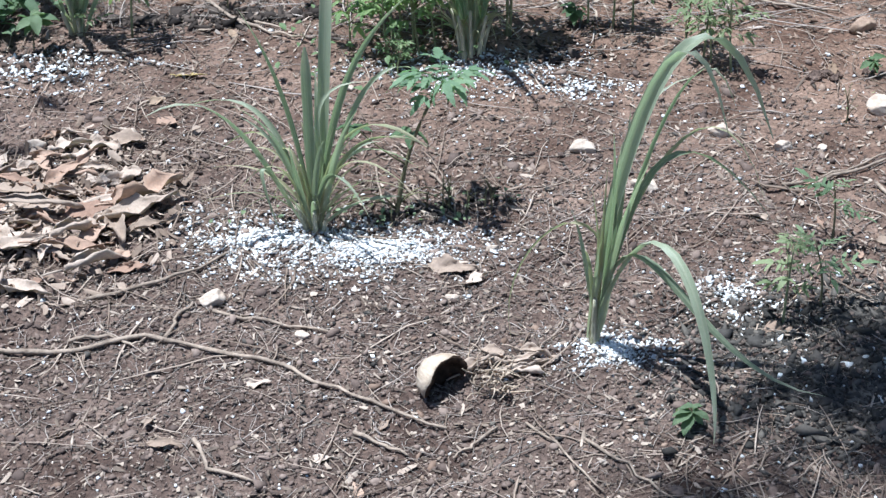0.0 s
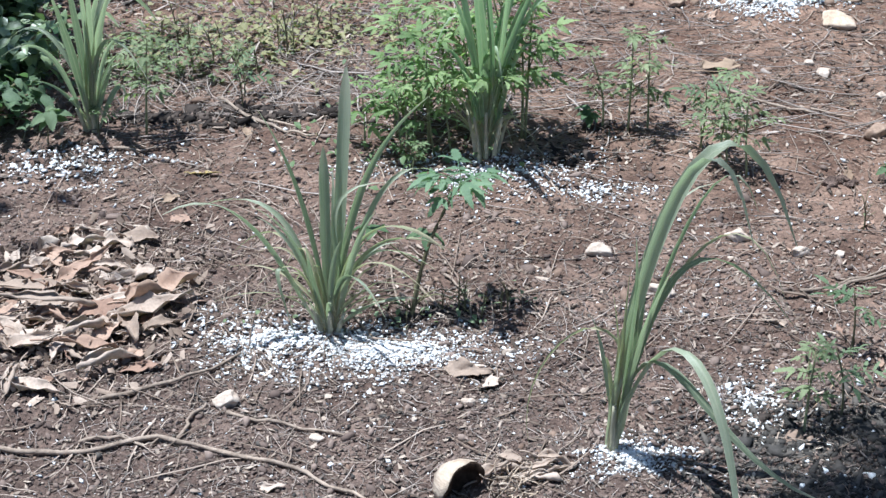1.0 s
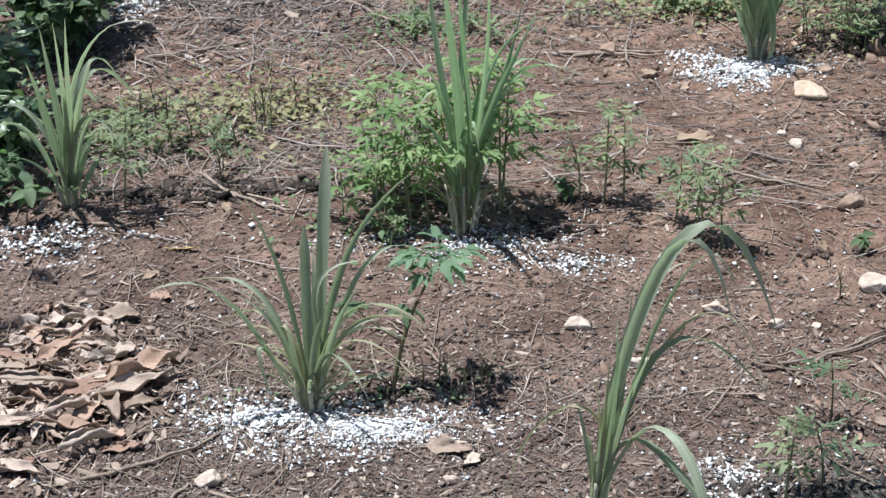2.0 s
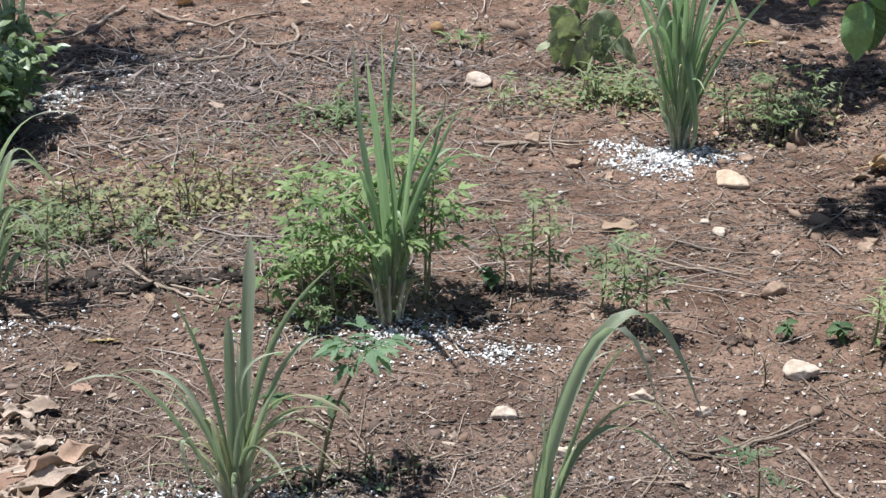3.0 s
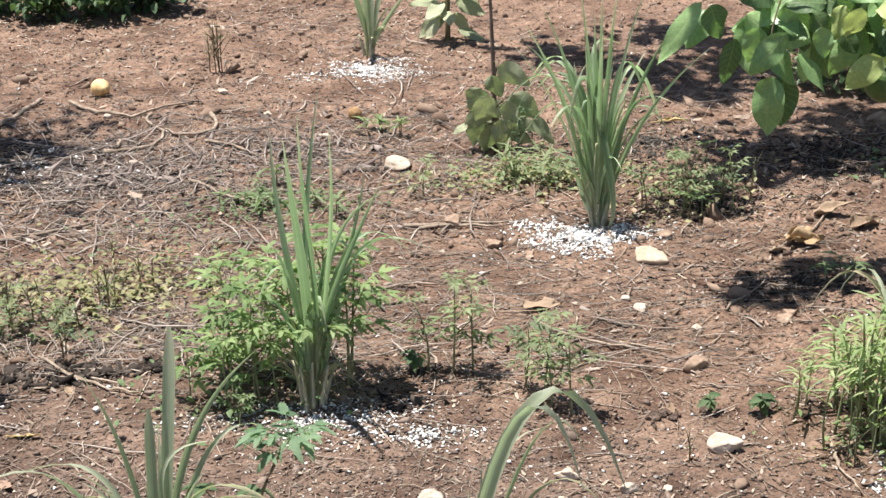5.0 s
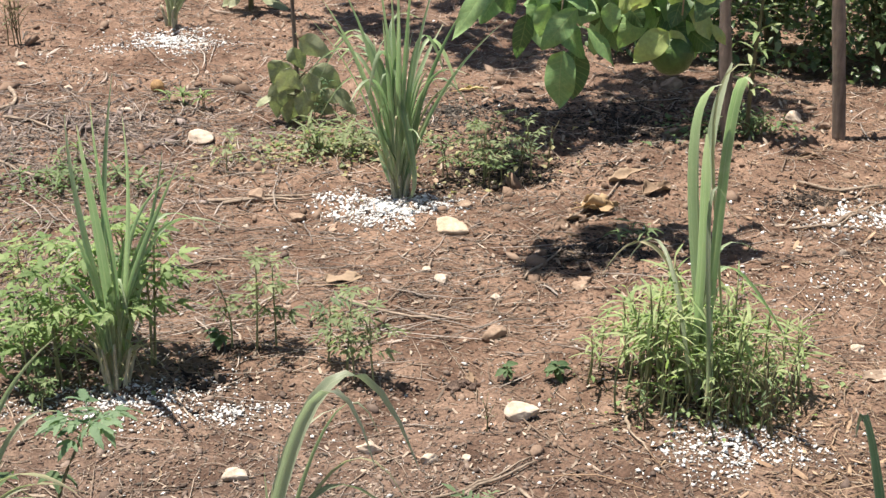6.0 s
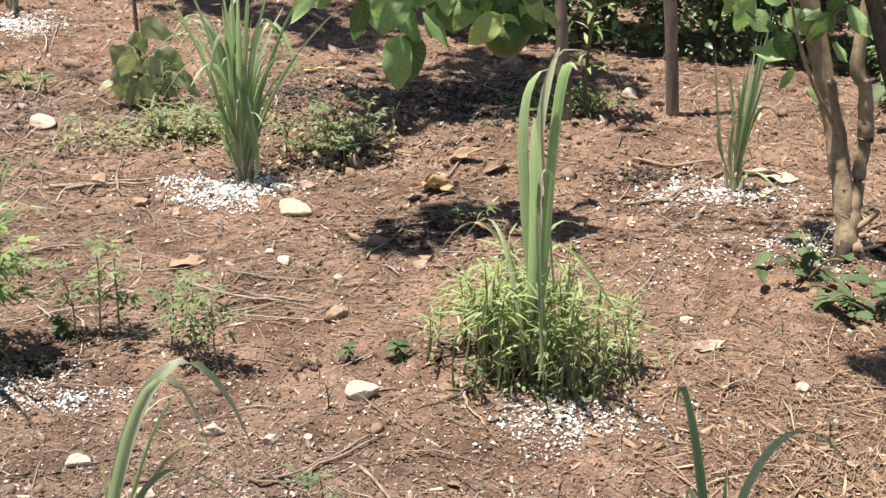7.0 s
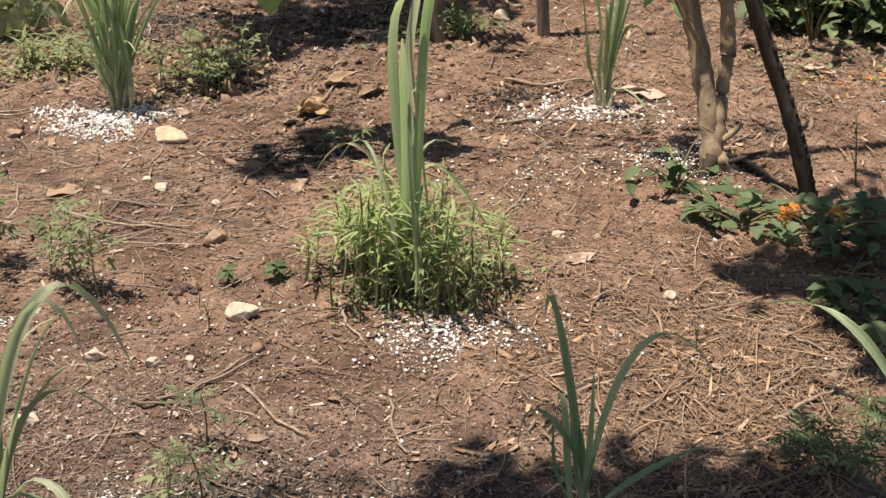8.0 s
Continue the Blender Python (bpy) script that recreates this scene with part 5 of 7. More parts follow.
def leaning_weed():
    """The weed beside the grit: a bare leaning stem, a flat crown of saw-edged leaves, a darker shoot low down."""
    r = random.Random(71)
    ob = empty("weed", -0.082, 2.535, 0)
    tagged(ob, "leaning weed with a flat crown of saw-edged leaves", "weed", "scattered weeds")
    path = bezier([(0, 0, -0.008), (0.012, 0.0, 0.07), (0.030, 0.01, 0.16), (0.092, 0.0, 0.262)], 14)
    child("stem", mesh_of("stem", *tube(path, [0.0048 - 0.00019 * i for i in range(15)], 7, 0.12, 4), STEM), ob)
    top = stock("toothed", WEED_FRESH)
    for k in range(13):
        put_leaf(ob, top, path[14 - k % 2], k * 2.4 + r.uniform(-0.3, 0.3), r.uniform(-0.05, 0.35), r.uniform(0.08, 0.13), r)
    for end, n in (((-0.060, -0.015, 0.185), 5), ((0.035, 0.03, 0.15), 3)):
        p0, q = path[6], Vector(end)
        child("side_shoot", mesh_of("side_shoot", *tube(bezier([p0, p0.lerp(q, 0.6) - Vector((0, 0, 0.01)), q], 4), [0.002, 0.0018, 0.0016, 0.0014, 0.0012], 5, 0.1, n), STEM), ob)
        for k in range(n):
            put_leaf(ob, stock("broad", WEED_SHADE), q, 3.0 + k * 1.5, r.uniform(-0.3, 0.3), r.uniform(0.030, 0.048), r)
    for k in range(7):
        a = r.uniform(0, 6.283)
        q = Vector((0.13 * math.cos(a), 0.05 * math.sin(a), 0.012))
        child("dead_shoot", mesh_of("dead_shoot", *tube(bezier([(0, 0, 0.01), q * 0.4 + Vector((0, 0, r.uniform(0.03, 0.11))), q], 7), [0.0016 - 0.00012 * i for i in range(8)], 4, 0.1, k), STEM), ob, "dry brown arching shoot")


leaning_weed()


def weed_stand(x, y, rx, ry, n, h0, h1, kind, seed, mat, group, turn=0.0, big=1.0):
    """A thick stand of weeds: a few plants built, the rest copied with other turns and sizes."""
    r = random.Random(seed)
    models = []
    for k in range(n):
        a, d = r.uniform(0, 6.283), math.sqrt(r.random())
        u, v = d * math.cos(a) * rx, d * math.sin(a) * ry
        c, s = math.cos(radians(turn)), math.sin(radians(turn))
        px, py = x + u * c - v * s, y + u * s + v * c
        if k < 7:
            models.append(seedling(px, py, h0 + (h1 - h0) * (k + 0.5) / 7, r.uniform(-0.02, 0.02), kind, seed * 50 + k, mat, r.uniform(0, 360), group, big))
        else:
            ob = copy_thing(r.choice(models), pose(px, py, ground_z(px, py), r.uniform(-7, 7), r.uniform(-7, 7), r.uniform(0, 360)))
            sc = r.uniform(0.85, 1.15)
            ob.scale = (sc, sc, sc)


weed_stand(-0.075, 3.21, 0.14, 0.11, 9, 0.11, 0.25, "toothed", 41, WEED_BRIGHT, "weeds round the tall clump", -8, 1.25)
weed_stand(-0.06, 3.10, 0.20, 0.06, 3, 0.05, 0.10, "toothed", 42, WEED, "weeds round the tall clump", -8, 0.9)
weed_stand(0.125, 3.20, 0.04, 0.03, 4, 0.29, 0.37, "toothed", 43, WEED_BRIGHT, "weeds round the tall clump", -8, 1.35)
weed_stand(-0.03, 3.30, 0.13, 0.06, 4, 0.22, 0.28, "toothed", 57, WEED_BRIGHT, "weeds round the tall clump", -8, 1.2)
weed_stand(0.04, 3.12, 0.08, 0.05, 3, 0.14, 0.24, "wisp", 63, WEED_BRIGHT, "weeds round the tall clump", -8, 0.8)
weed_stand(1.245, 2.84, 0.23, 0.15, 52, 0.10, 0.19, "wisp", 44, WEED_PALE, "weeds round the erect clump", -20, 0.9)
weed_stand(1.235, 2.86, 0.17, 0.12, 34, 0.17, 0.26, "wisp", 45, WEED_PALE, "weeds round the erect clump", -20, 0.95)
weed_stand(1.25, 2.85, 0.19, 0.13, 5, 0.14, 0.20, "toothed", 56, WEED_PALE, "weeds round the erect clump", -20, 0.55)
weed_stand(1.22, 2.70, 0.18, 0.05, 18, 0.09, 0.16, "bare", 58, WEED_DULL, "weeds round the erect clump", -20, 0.9)
weed_stand(1.10, 4.17, 0.18, 0.09, 5, 0.11, 0.20, "toothed", 46, WEED_OLIVE, "weeds behind the fan-shaped clump", -10, 0.95)
weed_stand(1.16, 4.26, 0.20, 0.12, 9, 0.08, 0.15, "bare", 59, WEED_DULL, "weeds behind the fan-shaped clump", -10)
weed_stand(0.80, 4.47, 0.16, 0.09, 12, 0.05, 0.10, "wisp", 47, WEED_OLIVE, "weeds behind the fan-shaped clump", -10)
weed_stand(0.01, 2.535, 0.11, 0.035, 9, 0.03, 0.08, "bare", 67, WEED_OLIVE, "dry weeds on the bed", 0)
weed_stand(-0.133, 5.805, 0.025, 0.02, 5, 0.14, 0.23, "bare", 64, WEED_DULL, "dry weeds on the open soil", 0)
weed_stand(-0.42, 3.72, 0.28, 0.14, 14, 0.06, 0.13, "bare", 65, WEED_DRY, "dry weeds on the mulch", -5)
weed_stand(-0.60, 3.62, 0.18, 0.10, 5, 0.05, 0.10, "toothed", 66, WEED_OLIVE, "low weeds on the mulch", -5, 0.9)


def ground_cover(x, y, rx, ry, n, leaf, mat, seed, high=0.03):
    """Small creeping leaves over the soil, too many to count."""
    r = random.Random(seed)
    shapes = [single_leaf(leaf, leaf * 0.55, seed + q, 0.5, 3, 2) for q in range(4)]
    pieces = []
    for k in range(n):
        px, py = x + r.gauss(0, rx * 0.5), y + r.gauss(0, ry * 0.5)
        p = Vector((px, py, ground_z(px, py) + r.uniform(0.004, high)))
        pieces.append(moved(r.choice(shapes), Matrix.Translation(p) @ Euler((r.uniform(-0.5, 0.5), r.uniform(-0.6, 0.5), r.uniform(0, 6.3))).to_matrix().to_4x4() @ Matrix.Scale(r.uniform(0.6, 1.3), 4)))
    tagged(new("ground_cover", mesh_of("ground_cover", *join(*pieces), mat)), "creeping small-leaved weeds over the soil", "weeds", kind="stuff")


ground_cover(-0.66, 3.72, 0.40, 0.22, 330, 0.015, WEED_DULL, 48)
ground_cover(-0.45, 3.80, 0.46, 0.24, 420, 0.016, WEED_DRY, 60, 0.05)
ground_cover(-0.40, 3.72, 0.35, 0.18, 60, 0.03, WEED_DRY, 62, 0.03)
ground_cover(-0.72, 3.60, 0.25, 0.12, 260, 0.020, WEED_OLIVE, 49)
ground_cover(-0.35, 3.78, 0.40, 0.20, 260, 0.024, WEED_DRY, 63, 0.06)
ground_cover(-0.25, 4.05, 0.35, 0.25, 160, 0.014, WEED_DULL, 50)
ground_cover(0.78, 4.48, 0.30, 0.14, 420, 0.020, WEED_OLIVE, 51, 0.04)
ground_cover(0.80, 4.45, 0.35, 0.14, 260, 0.018, WEED_DRY, 61)
ground_cover(1.12, 4.22, 0.32, 0.2, 110, 0.020, WEED_DRY, 52, 0.06)
ground_cover(0.05, 4.35, 0.25, 0.15, 260, 0.018, WEED, 53)
ground_cover(1.95, 4.40, 0.22, 0.12, 260, 0.022, WEED, 54)
ground_cover(1.27, 2.80, 0.25, 0.15, 260, 0.018, WEED_PALE, 55, 0.05)
ground_cover(-0.10, 3.15, 0.22, 0.14, 80, 0.020, WEED, 56, 0.05)
ground_cover(-0.12, 2.52, 0.25, 0.06, 60, 0.014, WEED_DULL, 57)
ground_cover(2.9, 3.75, 0.35, 0.2, 130, 0.018, WEED_OLIVE, 58)
weed_stand(-0.80, 3.62, 0.18, 0.10, 6, 0.05, 0.10, "fern", 49, WEED_OLIVE, "low weeds on the mulch", -5)
weed_stand(0.05, 4.35, 0.18, 0.14, 10, 0.03, 0.06, "lance", 50, WEED, "low weeds on the mulch", -5)
weed_stand(0.38, 4.95, 0.07, 0.06, 5, 0.04, 0.08, "lance", 51, WEED_BRIGHT, "low weeds on the mulch", -5)
weed_stand(1.93, 4.38, 0.16, 0.10, 9, 0.04, 0.09, "lance", 52, WEED, "weeds at the sapling's foot", -20)
weed_stand(1.40, 3.66, 0.05, 0.08, 3, 0.04, 0.09, "lance", 53, WEED, "weeds behind the erect clump", -20)
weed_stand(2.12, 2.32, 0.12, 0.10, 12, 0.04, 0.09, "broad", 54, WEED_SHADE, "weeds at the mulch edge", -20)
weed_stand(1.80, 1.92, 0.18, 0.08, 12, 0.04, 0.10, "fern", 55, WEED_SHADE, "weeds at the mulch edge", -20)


# ---------------------------------------------------------------- leafy bushes
def bush(name, x, y, rx, ry, height, n, leaf, mat, label, category, seed, lift=0.0, stems=6, skirt=0.0):
    """Many leaves on twigs that spread from one foot: an uneven crown with gaps."""
    r = random.Random(seed)
    ob = empty(name, x, y)
    tagged(ob, label, category)
    tips = []
    for k in range(stems):
        a = 6.283 * k / stems + r.uniform(-0.4, 0.4)
        end = Vector((math.cos(a) * rx * r.uniform(0.4, 0.95), math.sin(a) * ry * r.uniform(0.4, 0.95), height * r.uniform(0.55, 0.98)))
        path = bezier([(0, 0, -0.01), (end.x * 0.25, end.y * 0.25, end.z * 0.7), end], 6)
        child("branch", mesh_of("branch", *tube(path, [0.006 * (1 - 0.7 * i / 6) + 0.001 for i in range(7)], 5, 0.1, seed + k), STEM), ob)
        tips += path[2:]
    pieces = []
    shapes = [single_leaf(leaf, leaf * 0.5, seed + q, 0.5, 4, 2) for q in range(4)]
    for k in range(n):
        p = r.choice(tips) + Vector((r.gauss(0, rx * 0.22), r.gauss(0, ry * 0.22), r.gauss(0, height * 0.12)))
        if r.random() < skirt:
            a = r.uniform(0, 6.283)
            p = Vector((math.cos(a) * rx * r.uniform(0.7, 1.0), math.sin(a) * ry * r.uniform(0.7, 1.0), r.uniform(0.02, height)))
        p.z = max(p.z, 0.012 + lift)
        sc = r.uniform(0.6, 1.2)
        pieces.append(moved(r.choice(shapes), Matrix.Translation(p) @ Euler((r.uniform(-0.5, 0.5), r.uniform(-0.5, 0.8), r.uniform(0, 6.3))).to_matrix().to_4x4() @ Matrix.Scale(sc, 4)))
    child("crown", mesh_of("crown", *join(*pieces), mat), ob)
    return ob


bush("dark_bush", -0.98, 3.55, 0.13, 0.13, 0.16, 420, 0.045, HEDGE, "dark green leafy bush at the bed's edge", "bush", 66, stems=9)
bush("dark_bush", -1.02, 3.30, 0.16, 0.12, 0.13, 260, 0.042, WEED_DULL, "low dark green leafy bush beside the bed", "bush", 61)
bush("dark_bush", -0.96, 4.28, 0.17, 0.24, 0.28, 900, 0.05, HEDGE, "dark green leafy bush at the bed's edge", "bush", 62, stems=9)
bush("dark_bush", -1.06, 4.72, 0.16, 0.2, 0.22, 500, 0.05, HEDGE, "dark green leafy bush at the bed's edge", "bush", 64, stems=9)
bush("dark_bush", -1.10, 3.85, 0.16, 0.2, 0.22, 500, 0.05, HEDGE, "dark green leafy bush at the bed's edge", "bush", 63, stems=9)
for k, (x, y, rx, h) in enumerate([(2.40, 5.08, 0.26, 0.55), (2.72, 4.90, 0.26, 0.6), (3.02, 4.70, 0.26, 0.6), (3.30, 4.42, 0.26, 0.55), (3.62, 4.15, 0.26, 0.5), (2.08, 5.30, 0.28, 0.5), (3.1, 5.3, 0.4, 0.8), (2.5, 5.8, 0.4, 0.7), (3.12, 4.12, 0.20, 0.3), (3.38, 3.95, 0.2, 0.3), (3.6, 3.75, 0.2, 0.3)]):
    bush("hedge_shrub", x, y, rx, rx * 0.8, h, 2300, 0.038, HEDGE, "dense dark green shrub of small glossy leaves", "shrub", 70 + k, stems=12, skirt=0.55)
for k, (x, y) in enumerate([(-0.58, 6.72), (-0.80, 6.75), (-0.40, 6.85), (0.05, 7.3), (-1.05, 6.9), (0.7, 7.35), (1.3, 7.1)]):
    bush("low_shrub", x, y, 0.22, 0.18, 0.18, 480, 0.05, WEED_SHADE, "low green shrub behind the plot", "shrub", 80 + k, stems=8)


# ---------------------------------------------------------------- stones, fallen leaves, sticks
def stone(x, y, size, mat, label, seed, flat=0.6, group="stones on the soil", lumpy=1.0):
    r = random.Random(seed)
    bm = bmesh.new()
    bmesh.ops.create_icosphere(bm, subdivisions=4 if size > 0.03 else 3, radius=0.5)
    off = Vector((r.uniform(-9, 9), r.uniform(-9, 9), r.uniform(-9, 9)))
    sx, sy, sz = 1.0, r.uniform(0.55, 0.85), flat * r.uniform(0.8, 1.15)
    cuts = [Vector((r.gauss(0, 1), r.gauss(0, 1), r.gauss(0, 0.7))).normalized() for _ in range(11)]
    for v in bm.verts:
        for c in cuts:
            over = v.co.dot(c) - 0.33
            if over > 0:
                v.co -= c * over * 0.95
        v.co *= 1.10 + 0.24 * lumpy * noise.noise(v.co * 2.4 + off) + 0.10 * lumpy * noise.noise(v.co * 6 + off) + 0.06 * noise.noise(v.co * 14 + off)
        v.co = Vector((v.co.x * sx, v.co.y * sy, v.co.z * sz)) * size
    me = bpy.data.meshes.new("stone")
    bm.to_mesh(me)
    bm.free()
    me.materials.append(mat)
    me.polygons.foreach_set("use_smooth", [True] * len(me.polygons))
    ob = new("stone", me)
    ob.matrix_world = pose(x, y, ground_z(x, y) + size * flat * 0.26, r.uniform(-10, 10), r.uniform(-10, 10), r.uniform(-25, 25))
    return tagged(ob, label, "stone", group)


PALE_STONES = [
    (0.272, 2.705, 0.047),
    (0.639, 2.684, 0.039),
    (0.535, 2.747, 0.046),
    (0.369, 2.562, 0.047),
    (-0.378, 2.236, 0.048),
    (-0.230, 2.145, 0.027),
    (-0.773, 2.785, 0.040),
    (-0.599, 2.826, 0.035),
    (0.084, 2.391, 0.025),
    (0.012, 2.244, 0.024),
    (0.858, 2.798, 0.070),
    (0.965, 3.825, 0.110),
    (0.503, 4.142, 0.058),
    (0.404, 4.641, 0.104),
    (0.841, 3.567, 0.027),
    (0.859, 3.505, 0.037),
    (-0.378, 4.785, 0.034),
    (0.448, 3.961, 0.020),
]
PALE_STONES_FAR = [
    (0.969, 3.403, 0.032),
    (0.810, 2.717, 0.013),
    (0.627, 2.847, 0.013),
    (0.205, 4.959, 0.035),
    (-0.482, 5.286, 0.030),
    (0.037, 5.226, 0.033),
    (1.678, 2.956, 0.034),
    (1.762, 2.586, 0.037),
    (1.870, 3.429, 0.029),
    (2.205, 4.452, 0.065),
    (1.783, 3.492, 0.018),
    (-0.097, 2.313, 0.015),
    (-0.176, 2.991, 0.021),
    (-0.076, 2.182, 0.011),
    (-0.614, 4.629, 0.027),
    (-0.476, 5.282, 0.030),
    (-0.106, 5.501, 0.039),
    (0.710, 2.672, 0.024),
    (0.626, 2.842, 0.014),
]
BROWN_STONES = [
    (0.912, 3.199, 0.068),
    (0.584, 3.979, 0.050),
    (1.009, 2.965, 0.050),
    (0.886, 2.993, 0.052),
    (0.778, 2.966, 0.068),
    (1.199, 3.437, 0.040),
    (1.182, 3.412, 0.052),
    (2.043, 2.794, 0.035),
    (1.032, 3.961, 0.051),
    (-0.773, 2.714, 0.026),
    (0.788, 2.979, 0.071),
    (2.266, 4.366, 0.054),
    (1.795, 4.422, 0.052),
    (1.955, 4.849, 0.083),
]
FALLEN_LEAVES = [
    (-0.703, 2.285, 0.073, -20),
    (-0.304, 2.012, 0.057, 10),
    (-0.412, 1.868, 0.059, 0),
    (-0.444, 1.924, 0.033, 80),
    (-0.193, 1.841, 0.049, 0),
    (-0.064, 1.811, 0.034, 30),
    (-0.096, 1.922, 0.042, 60),
    (0.014, 2.334, 0.091, -8),
    (0.051, 2.302, 0.057, 20),
    (0.005, 2.348, 0.058, 5),
    (0.106, 2.845, 0.044, -30),
    (-0.510, 3.062, 0.059, -10),
    (0.131, 2.505, 0.045, -35),
    (0.629, 3.536, 0.112, 12),
]
FALLEN_LEAVES_FAR = [
    (1.298, 4.915, 0.100, 10),
    (1.522, 4.517, 0.044, 50),
    (1.585, 4.560, 0.038, 0),
    (2.003, 4.933, 0.079, 0),
    (1.304, 3.823, 0.086, 20),
    (1.645, 2.805, 0.076, 0),
    (1.614, 2.625, 0.056, 0),
    (2.099, 4.107, 0.101, 5),
    (1.937, 4.247, 0.062, 40),
    (1.364, 2.449, 0.049, 20),
    (0.755, 2.353, 0.047, 0),
    (1.144, 2.166, 0.044, 10),
    (1.012, 2.204, 0.050, -15),
]
FALLEN_LEAVES_SMALL = [
    (-0.531, 4.428, 0.064, 10),
    (-0.356, 4.494, 0.065, -40),
    (-0.330, 4.526, 0.046, 40),
    (-0.575, 1.908, 0.047, 30),
    (-0.773, 2.619, 0.043, 60),
    (0.986, 2.977, 0.037, 0),
    (1.602, 5.306, 0.078, 20),
    (0.862, 3.856, 0.014, 0),
    (-0.515, 4.433, 0.064, 10),
    (1.550, 4.980, 0.074, 15),
    (2.891, 3.701, 0.122, -60),
    (1.868, 2.275, 0.048, 30),
    (1.711, 2.283, 0.047, 0),
    (1.960, 2.217, 0.043, 70),
    (1.608, 2.619, 0.062, 10),
    (1.635, 2.805, 0.057, 0),
    (2.033, 2.620, 0.057, 20),
    (1.143, 2.166, 0.046, 0),
    (1.722, 2.279, 0.047, 30),
]
for k, (x, y, s) in enumerate(PALE_STONES + PALE_STONES_FAR):
    stone(x, y, s, STONE_BROWN if k == 12 else (STONE_TAN if k == 11 else STONE), "rough cream limestone lump lying on soil" if s > 0.04 else "small pale pebble lying on soil", 900 + k, 0.42 if k in (11, 13) else (0.72 if s > 0.05 else 0.6), lumpy=0.45 if k in (10, 11, 12, 13) else 1.0)
for k, (x, y, s) in enumerate(BROWN_STONES):
    if k in (2, 3, 4, 10):
        for q in range(3):
            stone(x + (q - 1) * s * 0.3, y + 0.012 * (q % 2), s * (0.55 - 0.1 * q), SOIL, "crumbly clod of dark earth", 980 + 3 * k + q, 0.6, "earth clods")
    else:
        stone(x, y, s, STONE_BROWN, "earth-stained brown stone lying on soil", 960 + k, 0.5)


def fallen_leaf(x, y, length, turn, mat, seed, label="curled dry tan leaf lying on the ground", lift=0.0, group="fallen dry leaves", slim=1.0, puff=0.5, curl=None):
    r = random.Random(seed)
    curl = r.choice((0.4, 0.8, 1.3, 1.8, 2.6)) if curl is None else curl
    v, f = leaf_shape(length, length * r.uniform(0.3, 0.58) * slim, r.uniform(0.0, 0.25), r.uniform(-0.8, 0.9), r.uniform(0.1, 0.3), 0.16, 12, 8, seed, curl)
    off, f1, amp = Vector((r.uniform(-9, 9), r.uniform(-9, 9), 3)), 3.2 / min(length, 0.08), min(length, 0.08)
    v = [p - Vector((length * 0.45, 0, 0)) + noise.noise_vector(p * f1 + off) * amp * 0.11 + noise.noise_vector(p * f1 * 2.7 + off) * amp * 0.045 for p in v]
    stalk = tube(bezier([(-length * 0.45, 0, 0.001), (-length * 0.6, 0.01 * length, 0.004), (-length * 0.72, 0.03 * length, 0.001)], 3), [length * 0.012] * 4, 4, 0, seed)
    tilt = Euler((r.uniform(-0.35, 0.35), r.uniform(-0.15, 0.15), 0)).to_matrix()
    v2, f2 = join((v, f), stalk)
    v2 = [tilt @ Vector((p.x, p.y, p.z * puff)) for p in v2]
    low = min(p.z for p in v2)
    ob = new("fallen_leaf", mesh_of("fallen_leaf", [p - Vector((0, 0, low)) for p in v2], f2, mat))
    sol = ob.modifiers.new("thick", "SOLIDIFY")
    sol.thickness = 0.0007
    ob.matrix_world = pose(x, y, ground_z(x, y) - 0.001 + lift, 0, 0, turn)
    return tagged(ob, label, "leaf", group)


for k, (x, y, length, a) in enumerate(FALLEN_LEAVES + FALLEN_LEAVES_FAR + FALLEN_LEAVES_SMALL):
    yellow = k in (14, 15, 16, 11)
    brown = k in (13, 17, 18, 21, 22, 23)
    fallen_leaf(x, y, length, a, DRY_LEAF_YELLOW if yellow else (DRY_LEAF_BROWN if brown else DRY_LEAF), 1100 + k, "yellowed fallen leaf lying on soil" if yellow else ("curled dry brown leaf lying on soil" if brown else "curled dry tan leaf lying on the ground"))
_p = random.Random(5)
for k in range(125):
    x, y = -0.74 + _p.gauss(0, 0.11), 2.55 + _p.gauss(0, 0.13)
    red = _p.random() < 0.3
    x = min(x + 0.05, -0.50 - 0.06 * _p.random())
    fallen_leaf(x, y, _p.uniform(0.03, 0.075) if k % 3 else _p.uniform(0.08, 0.13), _p.gauss(0, 45) + _p.choice((0, 180)), DRY_LEAF_RED if red else DRY_LEAF, 1300 + k, "russet curled dead leaf in a leaf pile" if red else "curled pale dead leaf in a leaf pile", _p.uniform(0, 0.006), "leaf pile", 1.0 if k % 3 else 0.7, _p.uniform(0.45, 0.85))
for k, (x, y, length, a) in enumerate([(-0.70, 2.51, 0.24, 4), (-0.76, 2.60, 0.20, -3), (-0.62, 2.545, 0.16, 10), (-0.66, 2.66, 0.14, 10), (-0.72, 2.44, 0.11, 70), (-0.60, 2.43, 0.11, -62)]):
    fallen_leaf(x, y, length, a, DRY_LEAF, 1450 + k, "long rolled pale dead leaf in a leaf pile", 0.006, "leaf pile", 0.42)
